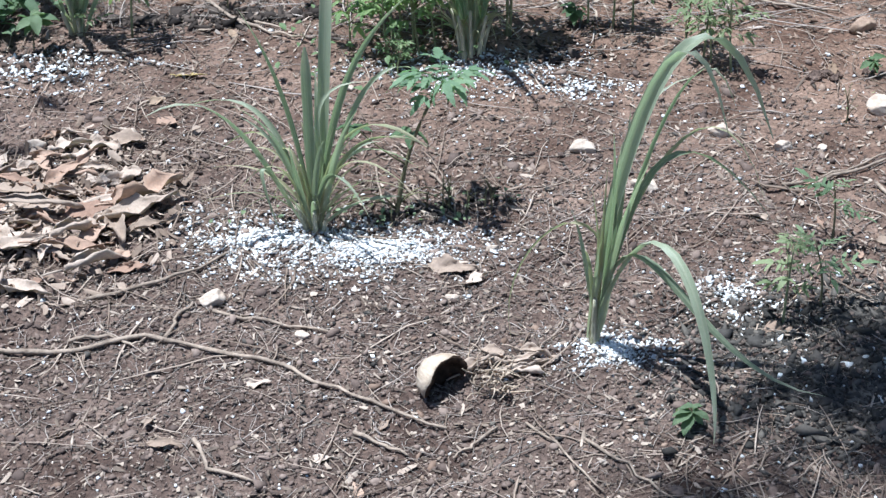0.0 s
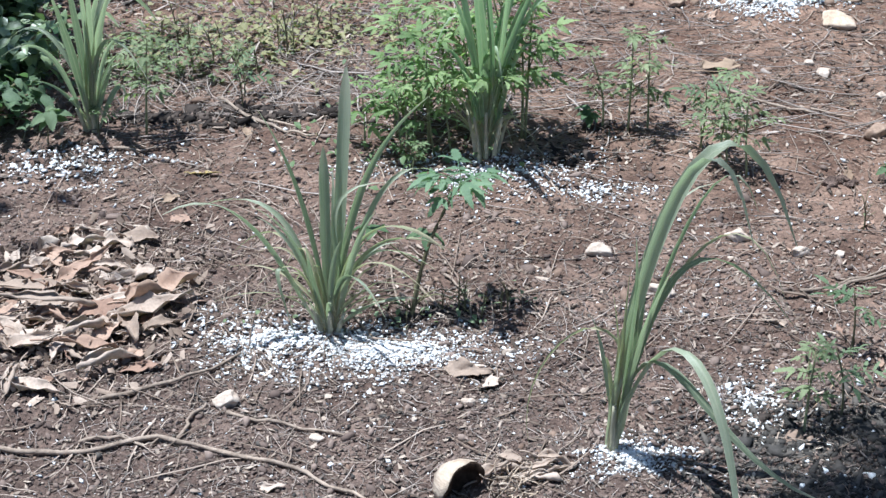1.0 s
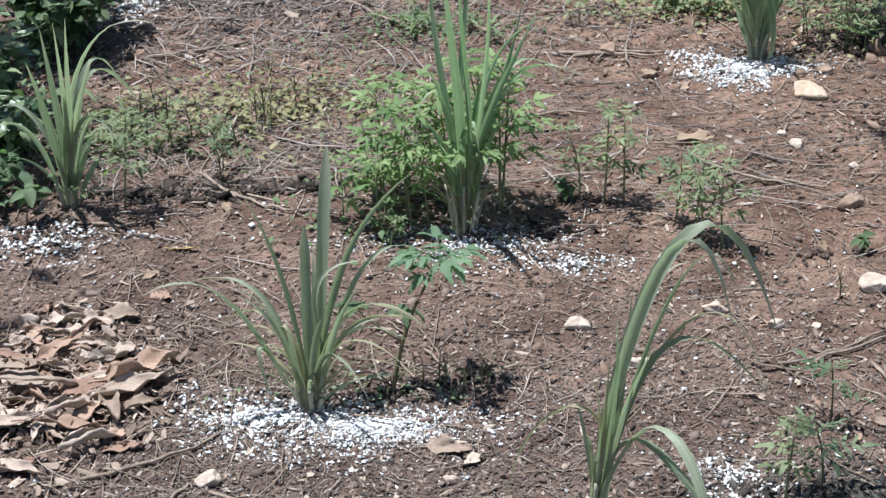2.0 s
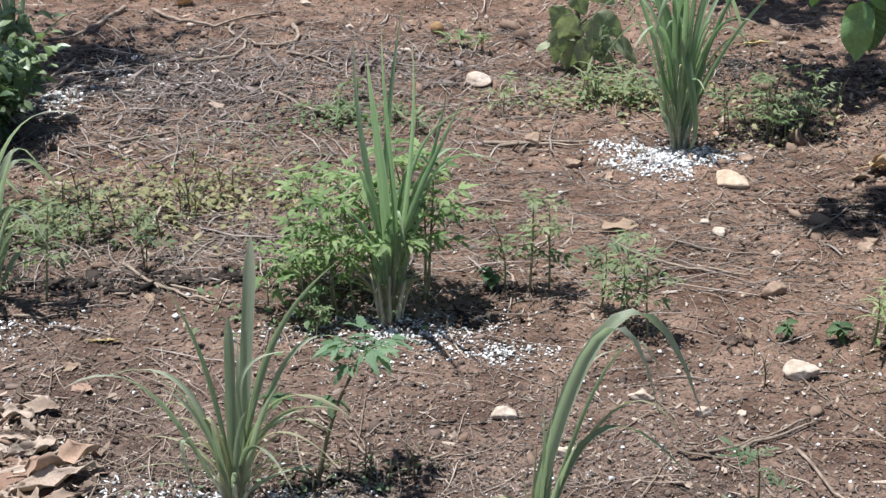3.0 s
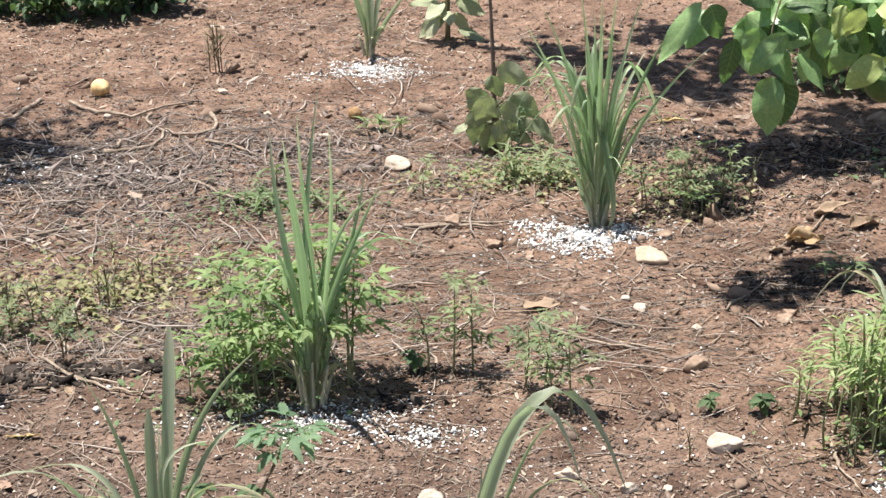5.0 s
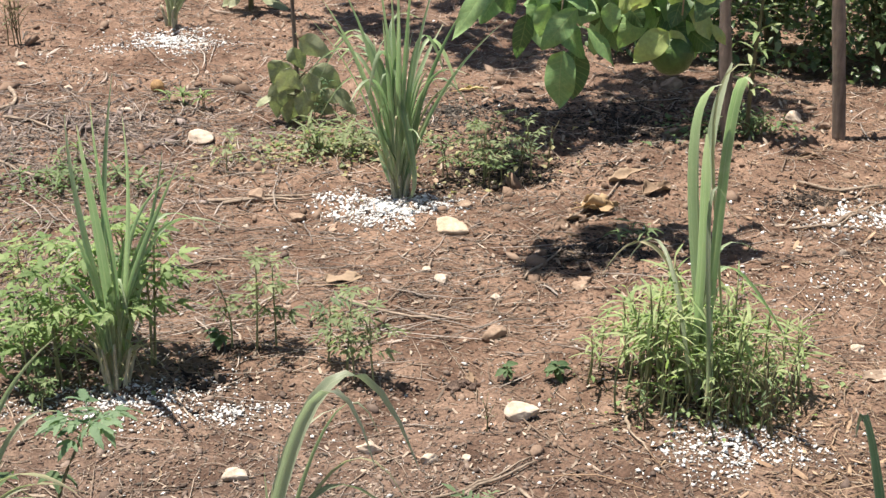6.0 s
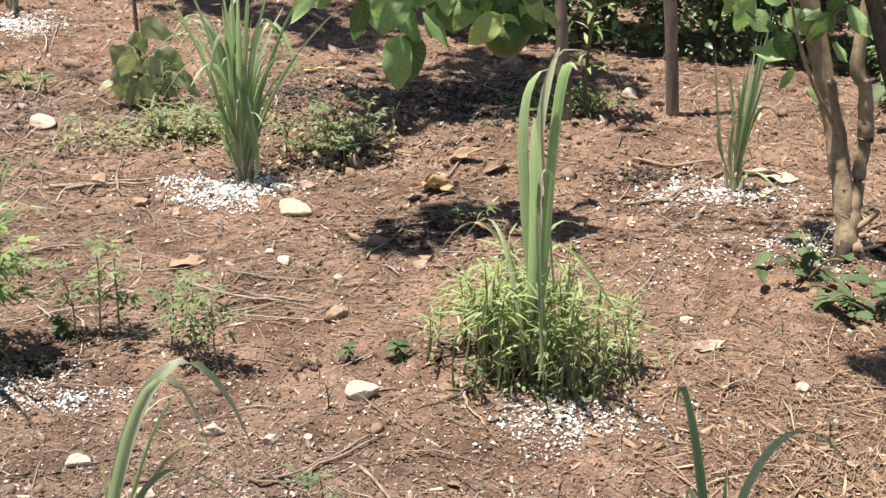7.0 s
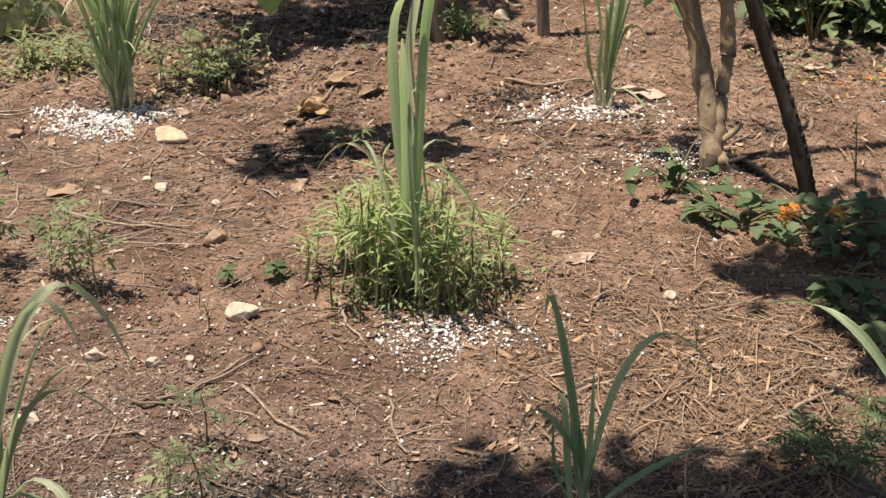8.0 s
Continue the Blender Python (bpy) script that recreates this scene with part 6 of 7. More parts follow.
for k, (x, y, length, a, russet) in enumerate([(-0.53, 2.53, 0.12, 14, 1), (-0.55, 2.49, 0.15, 6, 0), (-0.57, 2.46, 0.10, -70, 0), (-0.52, 2.46, 0.08, 30, 0), (-0.60, 2.55, 0.10, 35, 1), (-0.71, 2.27, 0.12, -20, 0), (-0.71, 2.77, 0.09, 20, 0), (-0.64, 2.76, 0.07, -15, 0)]):
    fallen_leaf(x, y, length, a, DRY_LEAF_RED if russet else DRY_LEAF, 1470 + k, "broad russet dead leaf on a leaf pile" if russet else "broad cupped pale dead leaf on a leaf pile", 0.008, "leaf pile", 1.0, 0.85, 1.3)
for k in range(70):
    x, y = _p.uniform(-0.9, 2.6), _p.uniform(1.75, 5.2)
    if -0.3 * y < x < 0.1 + 0.8 * y:
        fallen_leaf(x, y, _p.uniform(0.018, 0.05), _p.uniform(0, 360), _p.choice((DRY_LEAF, DRY_LEAF_BROWN, DRY_LEAF_RED)), 1500 + k, "small dry leaf scrap lying on soil")


for k, (x, y, length, a) in enumerate([(2.275, 3.735, 0.11, -30), (2.315, 3.69, 0.10, -35), (2.22, 3.60, 0.09, 20)]):
    fallen_leaf(x, y, length, a, DRY_LEAF, 1750 + k, "broad dry leaf lying on white grit", 0.004)


fallen_leaf(1.374, 3.855, 0.115, 12, DRY_LEAF_TAN, 1761, "cupped tan dead leaf with dark veins", 0.0, slim=1.5, puff=1.0, curl=1.5)
fallen_leaf(1.364, 3.845, 0.085, -28, DRY_LEAF_TAN, 1764, "cupped tan dead leaf with dark veins", 0.012, slim=1.4, puff=0.9, curl=1.2)
fallen_leaf(1.500, 4.020, 0.105, -14, DRY_LEAF_BROWN, 1762, "broad curled brown leaf lying on soil", 0.0, slim=1.3, puff=0.9, curl=0.9)
fallen_leaf(1.560, 3.940, 0.095, 25, DRY_LEAF_BROWN, 1763, "broad curled brown leaf lying on soil", 0.0, slim=1.4, puff=0.9, curl=1.2)
for k, (x, y, length, a) in enumerate([(0.050, 2.035, 0.085, 35), (0.095, 2.055, 0.105, 8), (0.135, 2.070, 0.070, -12), (0.070, 2.075, 0.060, -40)]):
    fallen_leaf(x, y, length, a, DRY_LEAF, 1780 + k, "crumpled pale dry leaf beside the husk", 0.002, slim=0.75, puff=0.9, curl=1.6)
_s = random.Random(8)


def stick(thick, *pts):
    """A thin knotty twig that lies on the soil along these places."""
    path = []
    for i in range(len(pts) - 1):
        for k in range(4):
            s = k / 4
            path.append(Vector((pts[i][0] * (1 - s) + pts[i + 1][0] * s, pts[i][1] * (1 - s) + pts[i + 1][1] * s, 0)))
    path.append(Vector((*pts[-1], 0)))
    mid = path[len(path) // 2].copy()
    n = len(path)
    thick *= 1.0 + 0.22 * min(max(mid.y - 3.5, 0.0), 1.0)
    radii = []
    for i, p in enumerate(path):
        p += Vector((_s.gauss(0, 0.002), _s.gauss(0, 0.002), 0))
        p.z = ground_z(p.x, p.y) + thick * 0.6 + 0.004
        radii.append(thick * (0.66 - 0.34 * i / n) * _s.uniform(0.85, 1.2))
    ob = new("stick", mesh_of("stick", *tube([p - mid for p in path], radii, 6, 0.15, int(thick * 1e5)), TWIG))
    ob.location = mid
    return tagged(ob, "thin crooked dry twig lying on soil", "twig", "twigs on the soil")


stick(0.0065, (-0.720, 2.102), (-0.589, 2.112), (-0.481, 2.144), (-0.402, 2.116), (-0.255, 2.056), (-0.201, 2.014), (-0.131, 1.978), (-0.062, 1.933), (-0.000, 1.901))
stick(0.0046, (-0.602, 2.140), (-0.541, 2.149), (-0.497, 2.125), (-0.472, 2.142))
stick(0.0055, (-0.446, 2.145), (-0.431, 2.203), (-0.407, 2.234))
stick(0.0057, (-0.595, 2.258), (-0.496, 2.285), (-0.434, 2.327), (-0.368, 2.384))
stick(0.0046, (-0.375, 2.205), (-0.281, 2.180), (-0.189, 2.146))
stick(0.0059, (-0.369, 1.876), (-0.345, 1.812), (-0.274, 1.781))
stick(0.0042, (0.070, 1.896), (0.032, 1.863), (0.002, 1.833))
stick(0.0050, (-0.137, 1.894), (-0.104, 1.877), (-0.063, 1.846))
stick(0.0041, (0.196, 1.863), (0.250, 1.795), (0.304, 1.720))
stick(0.0034, (0.112, 1.906), (0.165, 1.836), (0.213, 1.748))
stick(0.0065, (-0.521, 3.446), (-0.421, 3.318), (-0.354, 3.242), (-0.292, 3.214))
stick(0.0050, (-0.459, 3.321), (-0.410, 3.332), (-0.305, 3.238))
stick(0.0076, (-0.713, 4.178), (-0.591, 4.222), (-0.458, 4.284))
stick(0.0075, (0.368, 4.154), (0.486, 4.131), (0.619, 4.091))
stick(0.0052, (0.609, 2.541), (0.710, 2.577), (0.832, 2.634))
stick(0.0049, (-0.716, 3.205), (-0.656, 3.200), (-0.604, 3.212))
stick(0.0075, (0.414, 4.127), (0.521, 4.133), (0.650, 4.127))
stick(0.0055, (0.269, 3.703), (0.340, 3.725), (0.407, 3.706))
stick(0.0051, (0.776, 3.348), (0.844, 3.305), (0.878, 3.286))
stick(0.0056, (0.782, 2.538), (0.810, 2.407), (0.849, 2.337))
stick(0.0049, (1.079, 2.816), (1.058, 2.704), (1.072, 2.622))
stick(0.0044, (1.045, 2.420), (1.004, 2.284), (1.003, 2.223))
stick(0.0056, (0.671, 2.544), (0.749, 2.584), (0.836, 2.622))
stick(0.0049, (1.911, 2.373), (1.949, 2.283), (1.964, 2.204))
stick(0.0057, (1.739, 2.168), (1.863, 2.216), (1.975, 2.200))
stick(0.0062, (1.815, 3.618), (1.935, 3.620), (2.072, 3.685))
stick(0.0060, (1.134, 2.807), (1.071, 2.773), (1.054, 2.705))
stick(0.0105, (2.289, 3.212), (2.316, 3.144), (2.321, 3.037))
stick(0.0061, (2.337, 3.275), (2.411, 3.311), (2.474, 3.340))
stick(0.0042, (-0.122, 2.685), (-0.108, 2.583), (-0.144, 2.507))
stick(0.0042, (-0.022, 2.660), (0.020, 2.587), (0.026, 2.500))
stick(0.0041, (-0.069, 2.621), (-0.019, 2.530), (0.039, 2.471))
stick(0.0040, (-0.190, 2.538), (-0.148, 2.451), (-0.079, 2.430))
stick(0.0077, (1.917, 3.622), (2.059, 3.689), (2.220, 3.800))
stick(0.0081, (1.982, 3.932), (2.064, 3.841), (2.194, 3.853))
stick(0.0059, (1.288, 3.827), (1.400, 3.892), (1.552, 4.107))
stick(0.0054, (1.050, 3.462), (1.131, 3.553), (1.217, 3.648))
stick(0.0066, (0.605, 3.457), (0.702, 3.350), (0.797, 3.307))
stick(0.0088, (-0.468, 4.893), (-0.401, 4.913), (-0.334, 4.935), (-0.299, 5.017), (-0.290, 5.087), (-0.315, 5.138))
stick(0.0093, (-0.146, 5.257), (-0.127, 5.118), (-0.136, 5.029), (-0.179, 5.005), (-0.259, 5.042), (-0.287, 5.105))
stick(0.0075, (-0.338, 5.277), (-0.353, 5.235), (-0.344, 5.190), (-0.325, 5.157))
stick(0.0078, (-0.616, 5.457), (-0.513, 5.315), (-0.401, 5.271), (-0.184, 5.412))
stick(0.0098, (-0.713, 5.500), (-0.768, 5.322), (-0.824, 5.191), (-0.919, 5.111))
stick(0.0070, (-0.161, 4.917), (-0.075, 4.852), (-0.009, 4.763))
stick(0.0066, (-0.207, 4.577), (-0.126, 4.447), (-0.040, 4.368))
stick(0.0086, (-0.869, 4.757), (-0.816, 4.847), (-0.809, 4.956))
stick(0.0068, (-0.825, 4.666), (-0.801, 4.792), (-0.752, 4.867))
stick(0.0071, (-0.428, 4.944), (-0.425, 5.030), (-0.426, 5.001))
stick(0.0056, (-0.303, 3.816), (-0.193, 3.804), (-0.152, 3.800))
stick(0.0080, (-0.820, 4.403), (-0.761, 4.420), (-0.703, 4.382))
stick(0.0067, (1.708, 2.080), (1.804, 2.118), (1.898, 2.138), (1.987, 2.220))
stick(0.0055, (1.470, 2.188), (1.590, 2.245), (1.712, 2.319))


# ---------------------------------------------------------------- coconut husk, fruit
def coconut_shell():
    """A broken piece of husk: a bowl with thick ragged rim, standing on its edge."""
    ob = empty("coconut_shell", 0.0, 1.985, 0)
    tagged(ob, "broken tan coconut husk with a dark rotted hollow", "coconut shell")
    verts, faces = [], []
    rings, sides = 9, 22
    r = random.Random(4)
    rim = [1.42 + 0.16 * math.sin(2 * k * 6.283 / sides + 1) + r.uniform(-0.08, 0.08) for k in range(sides)]
    for shell, rad in ((0, 0.046), (1, 0.037)):
        for i in range(rings + 1):
            for k in range(sides):
                a, b = 6.283 * k / sides, rim[k] * i / rings
                d = Vector((math.sin(b) * math.cos(a), 0.8 * math.sin(b) * math.sin(a), math.cos(b) * 1.08))
                verts.append(d * rad * (1 + 0.05 * noise.noise(d * 4 + Vector((shell * 7, 0, 0)))))
    n = (rings + 1) * sides
    for i in range(rings):
        for k in range(sides):
            q = (i * sides + k, i * sides + (k + 1) % sides, (i + 1) * sides + (k + 1) % sides, (i + 1) * sides + k)
            faces.append(q)
            faces.append(tuple(n + j for j in q[::-1]))
    for k in range(sides):
        a, b = rings * sides + k, rings * sides + (k + 1) % sides
        faces.append((a, b, n + b, n + a))
    m = Vector((-0.66, 0.68, 0.20)).to_track_quat("Z", "Y").to_matrix()
    verts = [m @ v for v in verts]
    low = min(v.z for v in verts)
    verts = [v - Vector((0, 0, low + 0.008)) for v in verts]
    me = mesh_of("shell", verts, faces, [HUSK, HUSK_IN])
    per = 2 * sides
    for i, poly in enumerate(me.polygons):
        if i >= rings * per or i % 2 == 1:
            poly.material_index = 1
    child("shell", me, ob, "tan fibrous husk, dark inside")
    for k in range(46):
        a = Vector((0.045 + r.uniform(-0.01, 0.05), 0.02 + r.uniform(-0.03, 0.03), 0.004))
        b = a + Vector((r.uniform(-0.03, 0.03), r.uniform(-0.03, 0.02), r.uniform(0.01, 0.035)))
        c = b + Vector((r.uniform(-0.02, 0.03), r.uniform(-0.02, 0.02), r.uniform(-0.025, 0.01)))
        c.z = max(c.z, 0.003)
        child("fibre", mesh_of("fibre", *tube(bezier([a, b, c], 4), [0.0016, 0.0014, 0.0012, 0.0009, 0.0006], 4, 0.2, k), HUSK), ob)


coconut_shell()
fallen_leaf(0.075, 2.02, 0.07, 20, DRY_LEAF, 1701, "crumpled tan husk scrap beside a coconut shell")
fallen_leaf(0.13, 2.045, 0.085, 5, DRY_LEAF, 1703, "rolled dry leaf beside a coconut shell")
fallen_leaf(0.12, 2.03, 0.075, -8, DRY_LEAF, 1704, "rolled dry leaf beside a coconut shell")


def fruit(name, x, y, z, size, mat, label, category, seed, nib=0.12, long=1.15):
    bm = bmesh.new()
    bmesh.ops.create_uvsphere(bm, u_segments=24, v_segments=16, radius=0.5)
    off = Vector((seed, 2, 5))
    for v in bm.verts:
        c = v.co.copy()
        v.co *= 1 + 0.05 * noise.noise(c * 3 + off)
        v.co.z *= long
        if c.z > 0.4:
            v.co.z += nib * (c.z - 0.4) / 0.1
        v.co *= size
    me = bpy.data.meshes.new(name)
    bm.to_mesh(me)
    bm.free()
    me.materials.append(mat)
    me.polygons.foreach_set("use_smooth", [True] * len(me.polygons))
    ob = new(name, me)
    ob.matrix_world = pose(x, y, z, 82 if nib else 15, 20, 30)
    return tagged(ob, label, category)


fruit("lemon", -0.52, 5.57, ground_z(-0.52, 5.57) + 0.027, 0.062, LEMON, "ripe yellow lemon lying on the soil", "lemon", 3)
fruit("rotten_fruit", 0.315, 5.14, ground_z(0.315, 5.14) + 0.020, 0.046, FRUIT_BROWN, "rotting brown fruit on the soil", "fruit", 6, 0.0, 0.95)


# ---------------------------------------------------------------- trees
def trunk_part(name, path, r0, r1, mat, parent, seed, n=18, rough=0.08, sides=12, label=""):
    pts = bezier(path, n)
    rr = random.Random(seed)
    radii = [(r0 + (r1 - r0) * i / n) * rr.uniform(0.93, 1.09) for i in range(n + 1)]
    return child(name, mesh_of(name, *tube(pts, radii, sides, rough, seed), mat), parent, label)


def spline_path(pts, n):
    """A smooth line over all the points, n steps between each two."""
    q = [Vector(p) for p in pts]
    q = [q[0] * 2 - q[1]] + q + [q[-1] * 2 - q[-2]]
    out = []
    for i in range(1, len(q) - 2):
        for k in range(n):
            s = k / n
            out.append(0.5 * (2 * q[i] + (q[i + 1] - q[i - 1]) * s + (2 * q[i - 1] - 5 * q[i] + 4 * q[i + 1] - q[i + 2]) * s * s + (3 * q[i] - q[i - 1] - 3 * q[i + 1] + q[i + 2]) * s ** 3))
    return out + [q[-2]]


def bark_limb(name, pts, r0, r1, mat, parent, seed, rough=0.14, label=""):
    path = spline_path(pts, 5)
    rr = random.Random(seed)
    radii = [(r0 + (r1 - r0) * i / len(path)) * (1 + 0.05 * noise.noise(p * 14)) * rr.uniform(0.95, 1.06) for i, p in enumerate(path)]
    return child(name, mesh_of(name, *tube(path, radii, 14, rough, seed), mat), parent, label)


def big_leaf(parent, base, tip, width, mat, seed, name="leaf", point=0.82, wild=0.4):
    """One large leaf from its stalk to its tip."""
    r = random.Random(seed)
    a, b = Vector(base), Vector(tip)
    length = (b - a).length * 1.1
    v, f = leaf_shape(length, width, r.uniform(-0.22, 0.12), r.uniform(0.1, 0.6), 0.09, 0.0, 12, 8, seed, point=point)
    x = (b - a).normalized()
    face = Vector((-0.2, -0.75, 0.6)) + Vector((r.uniform(-wild, wild), r.uniform(-wild, wild) * 0.5, r.uniform(-0.3, 0.3)))
    z = (face - x * face.dot(x)).normalized()
    m = Matrix((x, z.cross(x), z)).transposed().to_4x4()
    v = [Matrix.Translation(a) @ m @ p for p in v]
    uvs = [(i / 12, j / 8) for i in range(13) for j in range(9)]
    return child(name, mesh_of(name, v, f, mat, uvs), parent)


def crown_leaves(parent, clumps, n, size, mat, seed, label=""):
    """The upper crown: leaves in clumps round the ends of the limbs, as one mesh."""
    r = random.Random(seed)
    shapes = [single_leaf(size, size * 0.5, seed + q, 0.5, 4, 2) for q in range(4)]
    pieces = []
    for x, y, z, rad in clumps:
        for k in range(int(n * rad * rad / 0.09)):
            p = Vector((x + r.gauss(0, rad * 0.5), y + r.gauss(0, rad * 0.5), z + r.gauss(0, rad * 0.3)))
            pieces.append(moved(r.choice(shapes), Matrix.Translation(p) @ Euler((r.uniform(-0.6, 0.6), r.uniform(-0.4, 0.8), r.uniform(0, 6.3))).to_matrix().to_4x4() @ Matrix.Scale(r.uniform(0.7, 1.2), 4)))
    ob = child("crown", mesh_of("crown", *join(*pieces), mat), parent, label)
    tagged(ob, kind="stuff")


HANGING_LEAVES = [
    (1.17, 3.59, 0.531, 1.16, 3.59, 0.391, 0.097),
    (1.20, 3.58, 0.521, 1.20, 3.58, 0.401, 0.083),
    (1.18, 3.59, 0.638, 1.25, 3.56, 0.612, 0.083),
    (1.16, 3.59, 0.603, 1.23, 3.57, 0.520, 0.070),
    (1.14, 3.60, 0.640, 1.12, 3.61, 0.552, 0.067),
    (1.09, 3.62, 0.604, 1.07, 3.62, 0.487, 0.056),
    (1.22, 3.57, 0.589, 1.31, 3.54, 0.513, 0.056),
    (1.01, 3.64, 0.695, 0.92, 3.67, 0.554, 0.062),
    (1.03, 3.63, 0.683, 1.06, 3.63, 0.602, 0.078),
    (1.27, 3.56, 0.651, 1.28, 3.55, 0.581, 0.054),
    (1.19, 3.58, 0.701, 1.22, 3.57, 0.656, 0.074),
    (1.11, 3.61, 0.665, 1.17, 3.59, 0.614, 0.067),
]
HANGING_LEAVES_SECOND = [
    (1.40, 3.51, 0.589, 1.33, 3.54, 0.511, 0.075),
    (1.41, 3.51, 0.586, 1.44, 3.50, 0.488, 0.062),
    (1.45, 3.50, 0.657, 1.50, 3.48, 0.565, 0.070),
    (1.44, 3.50, 0.695, 1.38, 3.52, 0.706, 0.067),
    (1.41, 3.51, 0.714, 1.42, 3.51, 0.636, 0.054),
    (1.50, 3.48, 0.593, 1.55, 3.47, 0.546, 0.032),
    (1.30, 3.55, 0.645, 1.36, 3.53, 0.581, 0.065),
    (1.32, 3.54, 0.698, 1.29, 3.55, 0.619, 0.067),
    (1.25, 3.56, 0.670, 1.30, 3.55, 0.606, 0.061),
    (1.35, 3.53, 0.699, 1.33, 3.54, 0.620, 0.059),
    (1.46, 3.49, 0.709, 1.51, 3.48, 0.639, 0.067),
    (1.39, 3.52, 0.622, 1.46, 3.49, 0.545, 0.081),
]
TRUNK_LEAVES = [
    (1.96, 3.34, 0.607, 2.03, 3.30, 0.575, 0.056),
    (1.97, 3.33, 0.650, 1.95, 3.35, 0.546, 0.048),
    (1.98, 3.33, 0.517, 2.05, 3.28, 0.509, 0.039),
    (2.03, 3.30, 0.565, 2.07, 3.27, 0.490, 0.050),
    (2.05, 3.29, 0.623, 2.09, 3.26, 0.562, 0.050),
    (1.99, 3.32, 0.645, 2.05, 3.29, 0.661, 0.048),
    (2.13, 3.23, 0.626, 2.10, 3.25, 0.553, 0.048),
    (2.16, 3.21, 0.643, 2.21, 3.18, 0.579, 0.050),
    (2.21, 3.18, 0.621, 2.24, 3.16, 0.555, 0.048),
    (2.15, 3.22, 0.669, 2.13, 3.23, 0.612, 0.042),
    (2.07, 3.27, 0.478, 2.05, 3.29, 0.418, 0.022),
    (2.10, 3.25, 0.439, 2.14, 3.23, 0.394, 0.022),
]


def build_citrus_tree():
    """The forked tree by the lantana, its limb that hangs over the bed, and the crown above."""
    tree = new("citrus_tree")
    tagged(tree, "citrus tree with forked grey-brown trunk and large leaves", "tree")
    gz = ground_z(2.25, 3.23)
    bark_limb("trunk", [(2.208, 3.150, gz - 0.04), (2.210, 3.158, 0.03), (2.214, 3.19, 0.12), (2.204, 3.235, 0.244), (2.186, 3.269, 0.361), (2.143, 3.298, 0.53), (2.0, 3.38, 1.05), (1.85, 3.5, 1.7)], 0.031, 0.021, BARK, tree, 1)
    bark_limb("limb", [(2.212, 3.150, 0.02), (2.228, 3.17, 0.12), (2.248, 3.205, 0.20), (2.263, 3.219, 0.27), (2.263, 3.218, 0.305)], 0.018, 0.016, BARK, tree, 2)
    upper = bark_limb("upper_limb", [(2.263, 3.218, 0.300), (2.259, 3.221, 0.35), (2.249, 3.227, 0.427), (2.228, 3.242, 0.54), (2.32, 3.27, 1.1), (2.5, 3.3, 1.9)], 0.0195, 0.015, BARK, tree, 3)
    bark_limb("old_cut", [(2.263, 3.218, 0.292), (2.263, 3.218, 0.298), (2.263, 3.218, 0.303)], 0.0188, 0.0192, BARK_POST, upper, 9, 0.2, "grey ring of an old pruning cut")
    bark_limb("old_cut", [(2.247, 3.228, 0.440), (2.245, 3.230, 0.448)], 0.0192, 0.0190, BARK_POST, upper, 10, 0.2, "grey ring of an old pruning cut")
    trunk_part("stub", [(2.226, 3.155, 0.085), (2.255, 3.14, 0.11), (2.270, 3.13, 0.14)], 0.010, 0.006, BARK, tree, 3, 5)
    trunk_part("stub", [(2.21, 3.135, 0.03), (2.27, 3.115, 0.05), (2.33, 3.095, 0.07)], 0.008, 0.004, BARK_DARK, tree, 4, 5)
    trunk_part("root_flare", [(2.203, 3.150, gz + 0.05), (2.178, 3.130, gz + 0.015), (2.143, 3.110, gz - 0.02)], 0.022, 0.010, BARK_DARK, tree, 7, 6, 0.2)
    trunk_part("root_flare", [(2.218, 3.147, gz + 0.05), (2.248, 3.125, gz + 0.015), (2.283, 3.115, gz - 0.02)], 0.020, 0.009, BARK, tree, 8, 6, 0.2)
    for k, (x, y, z) in enumerate([(2.20, 3.25, 0.30), (2.175, 3.265, 0.43), (2.212, 3.205, 0.17)]):
        trunk_part("knot", [(x + 0.006, y + 0.006, z), (x - 0.008, y - 0.012, z + 0.006), (x - 0.012, y - 0.018, z + 0.014)], 0.013, 0.006, BARK, tree, 40 + k, 4, 0.25)
    trunk_part("limb", [(2.04, 3.35, 0.9), (1.8, 3.5, 1.25), (1.432, 3.535, 1.217), (1.193, 3.611, 0.978), (1.160, 3.597, 0.567)], 0.006, 0.002, BARK, tree, 5)
    trunk_part("limb", [(1.528, 3.468, 1.198), (1.451, 3.516, 1.026), (1.432, 3.506, 0.625)], 0.004, 0.002, BARK, tree, 6)
    for k, (a, b, c, d, e, f, w) in enumerate(HANGING_LEAVES):
        # Leaves set back take the dark green, shade painted into their colour.
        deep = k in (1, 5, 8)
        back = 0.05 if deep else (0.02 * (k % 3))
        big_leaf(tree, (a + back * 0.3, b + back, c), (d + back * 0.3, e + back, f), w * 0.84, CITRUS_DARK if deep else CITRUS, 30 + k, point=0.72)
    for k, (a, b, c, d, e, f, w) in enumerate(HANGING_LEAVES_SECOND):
        # Here too the set-back leaves are painted darker for shade.
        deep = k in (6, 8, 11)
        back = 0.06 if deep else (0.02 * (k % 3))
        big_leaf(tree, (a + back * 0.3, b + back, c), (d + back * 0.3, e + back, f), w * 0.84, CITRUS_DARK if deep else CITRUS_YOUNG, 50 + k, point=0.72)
    rr = random.Random(9)
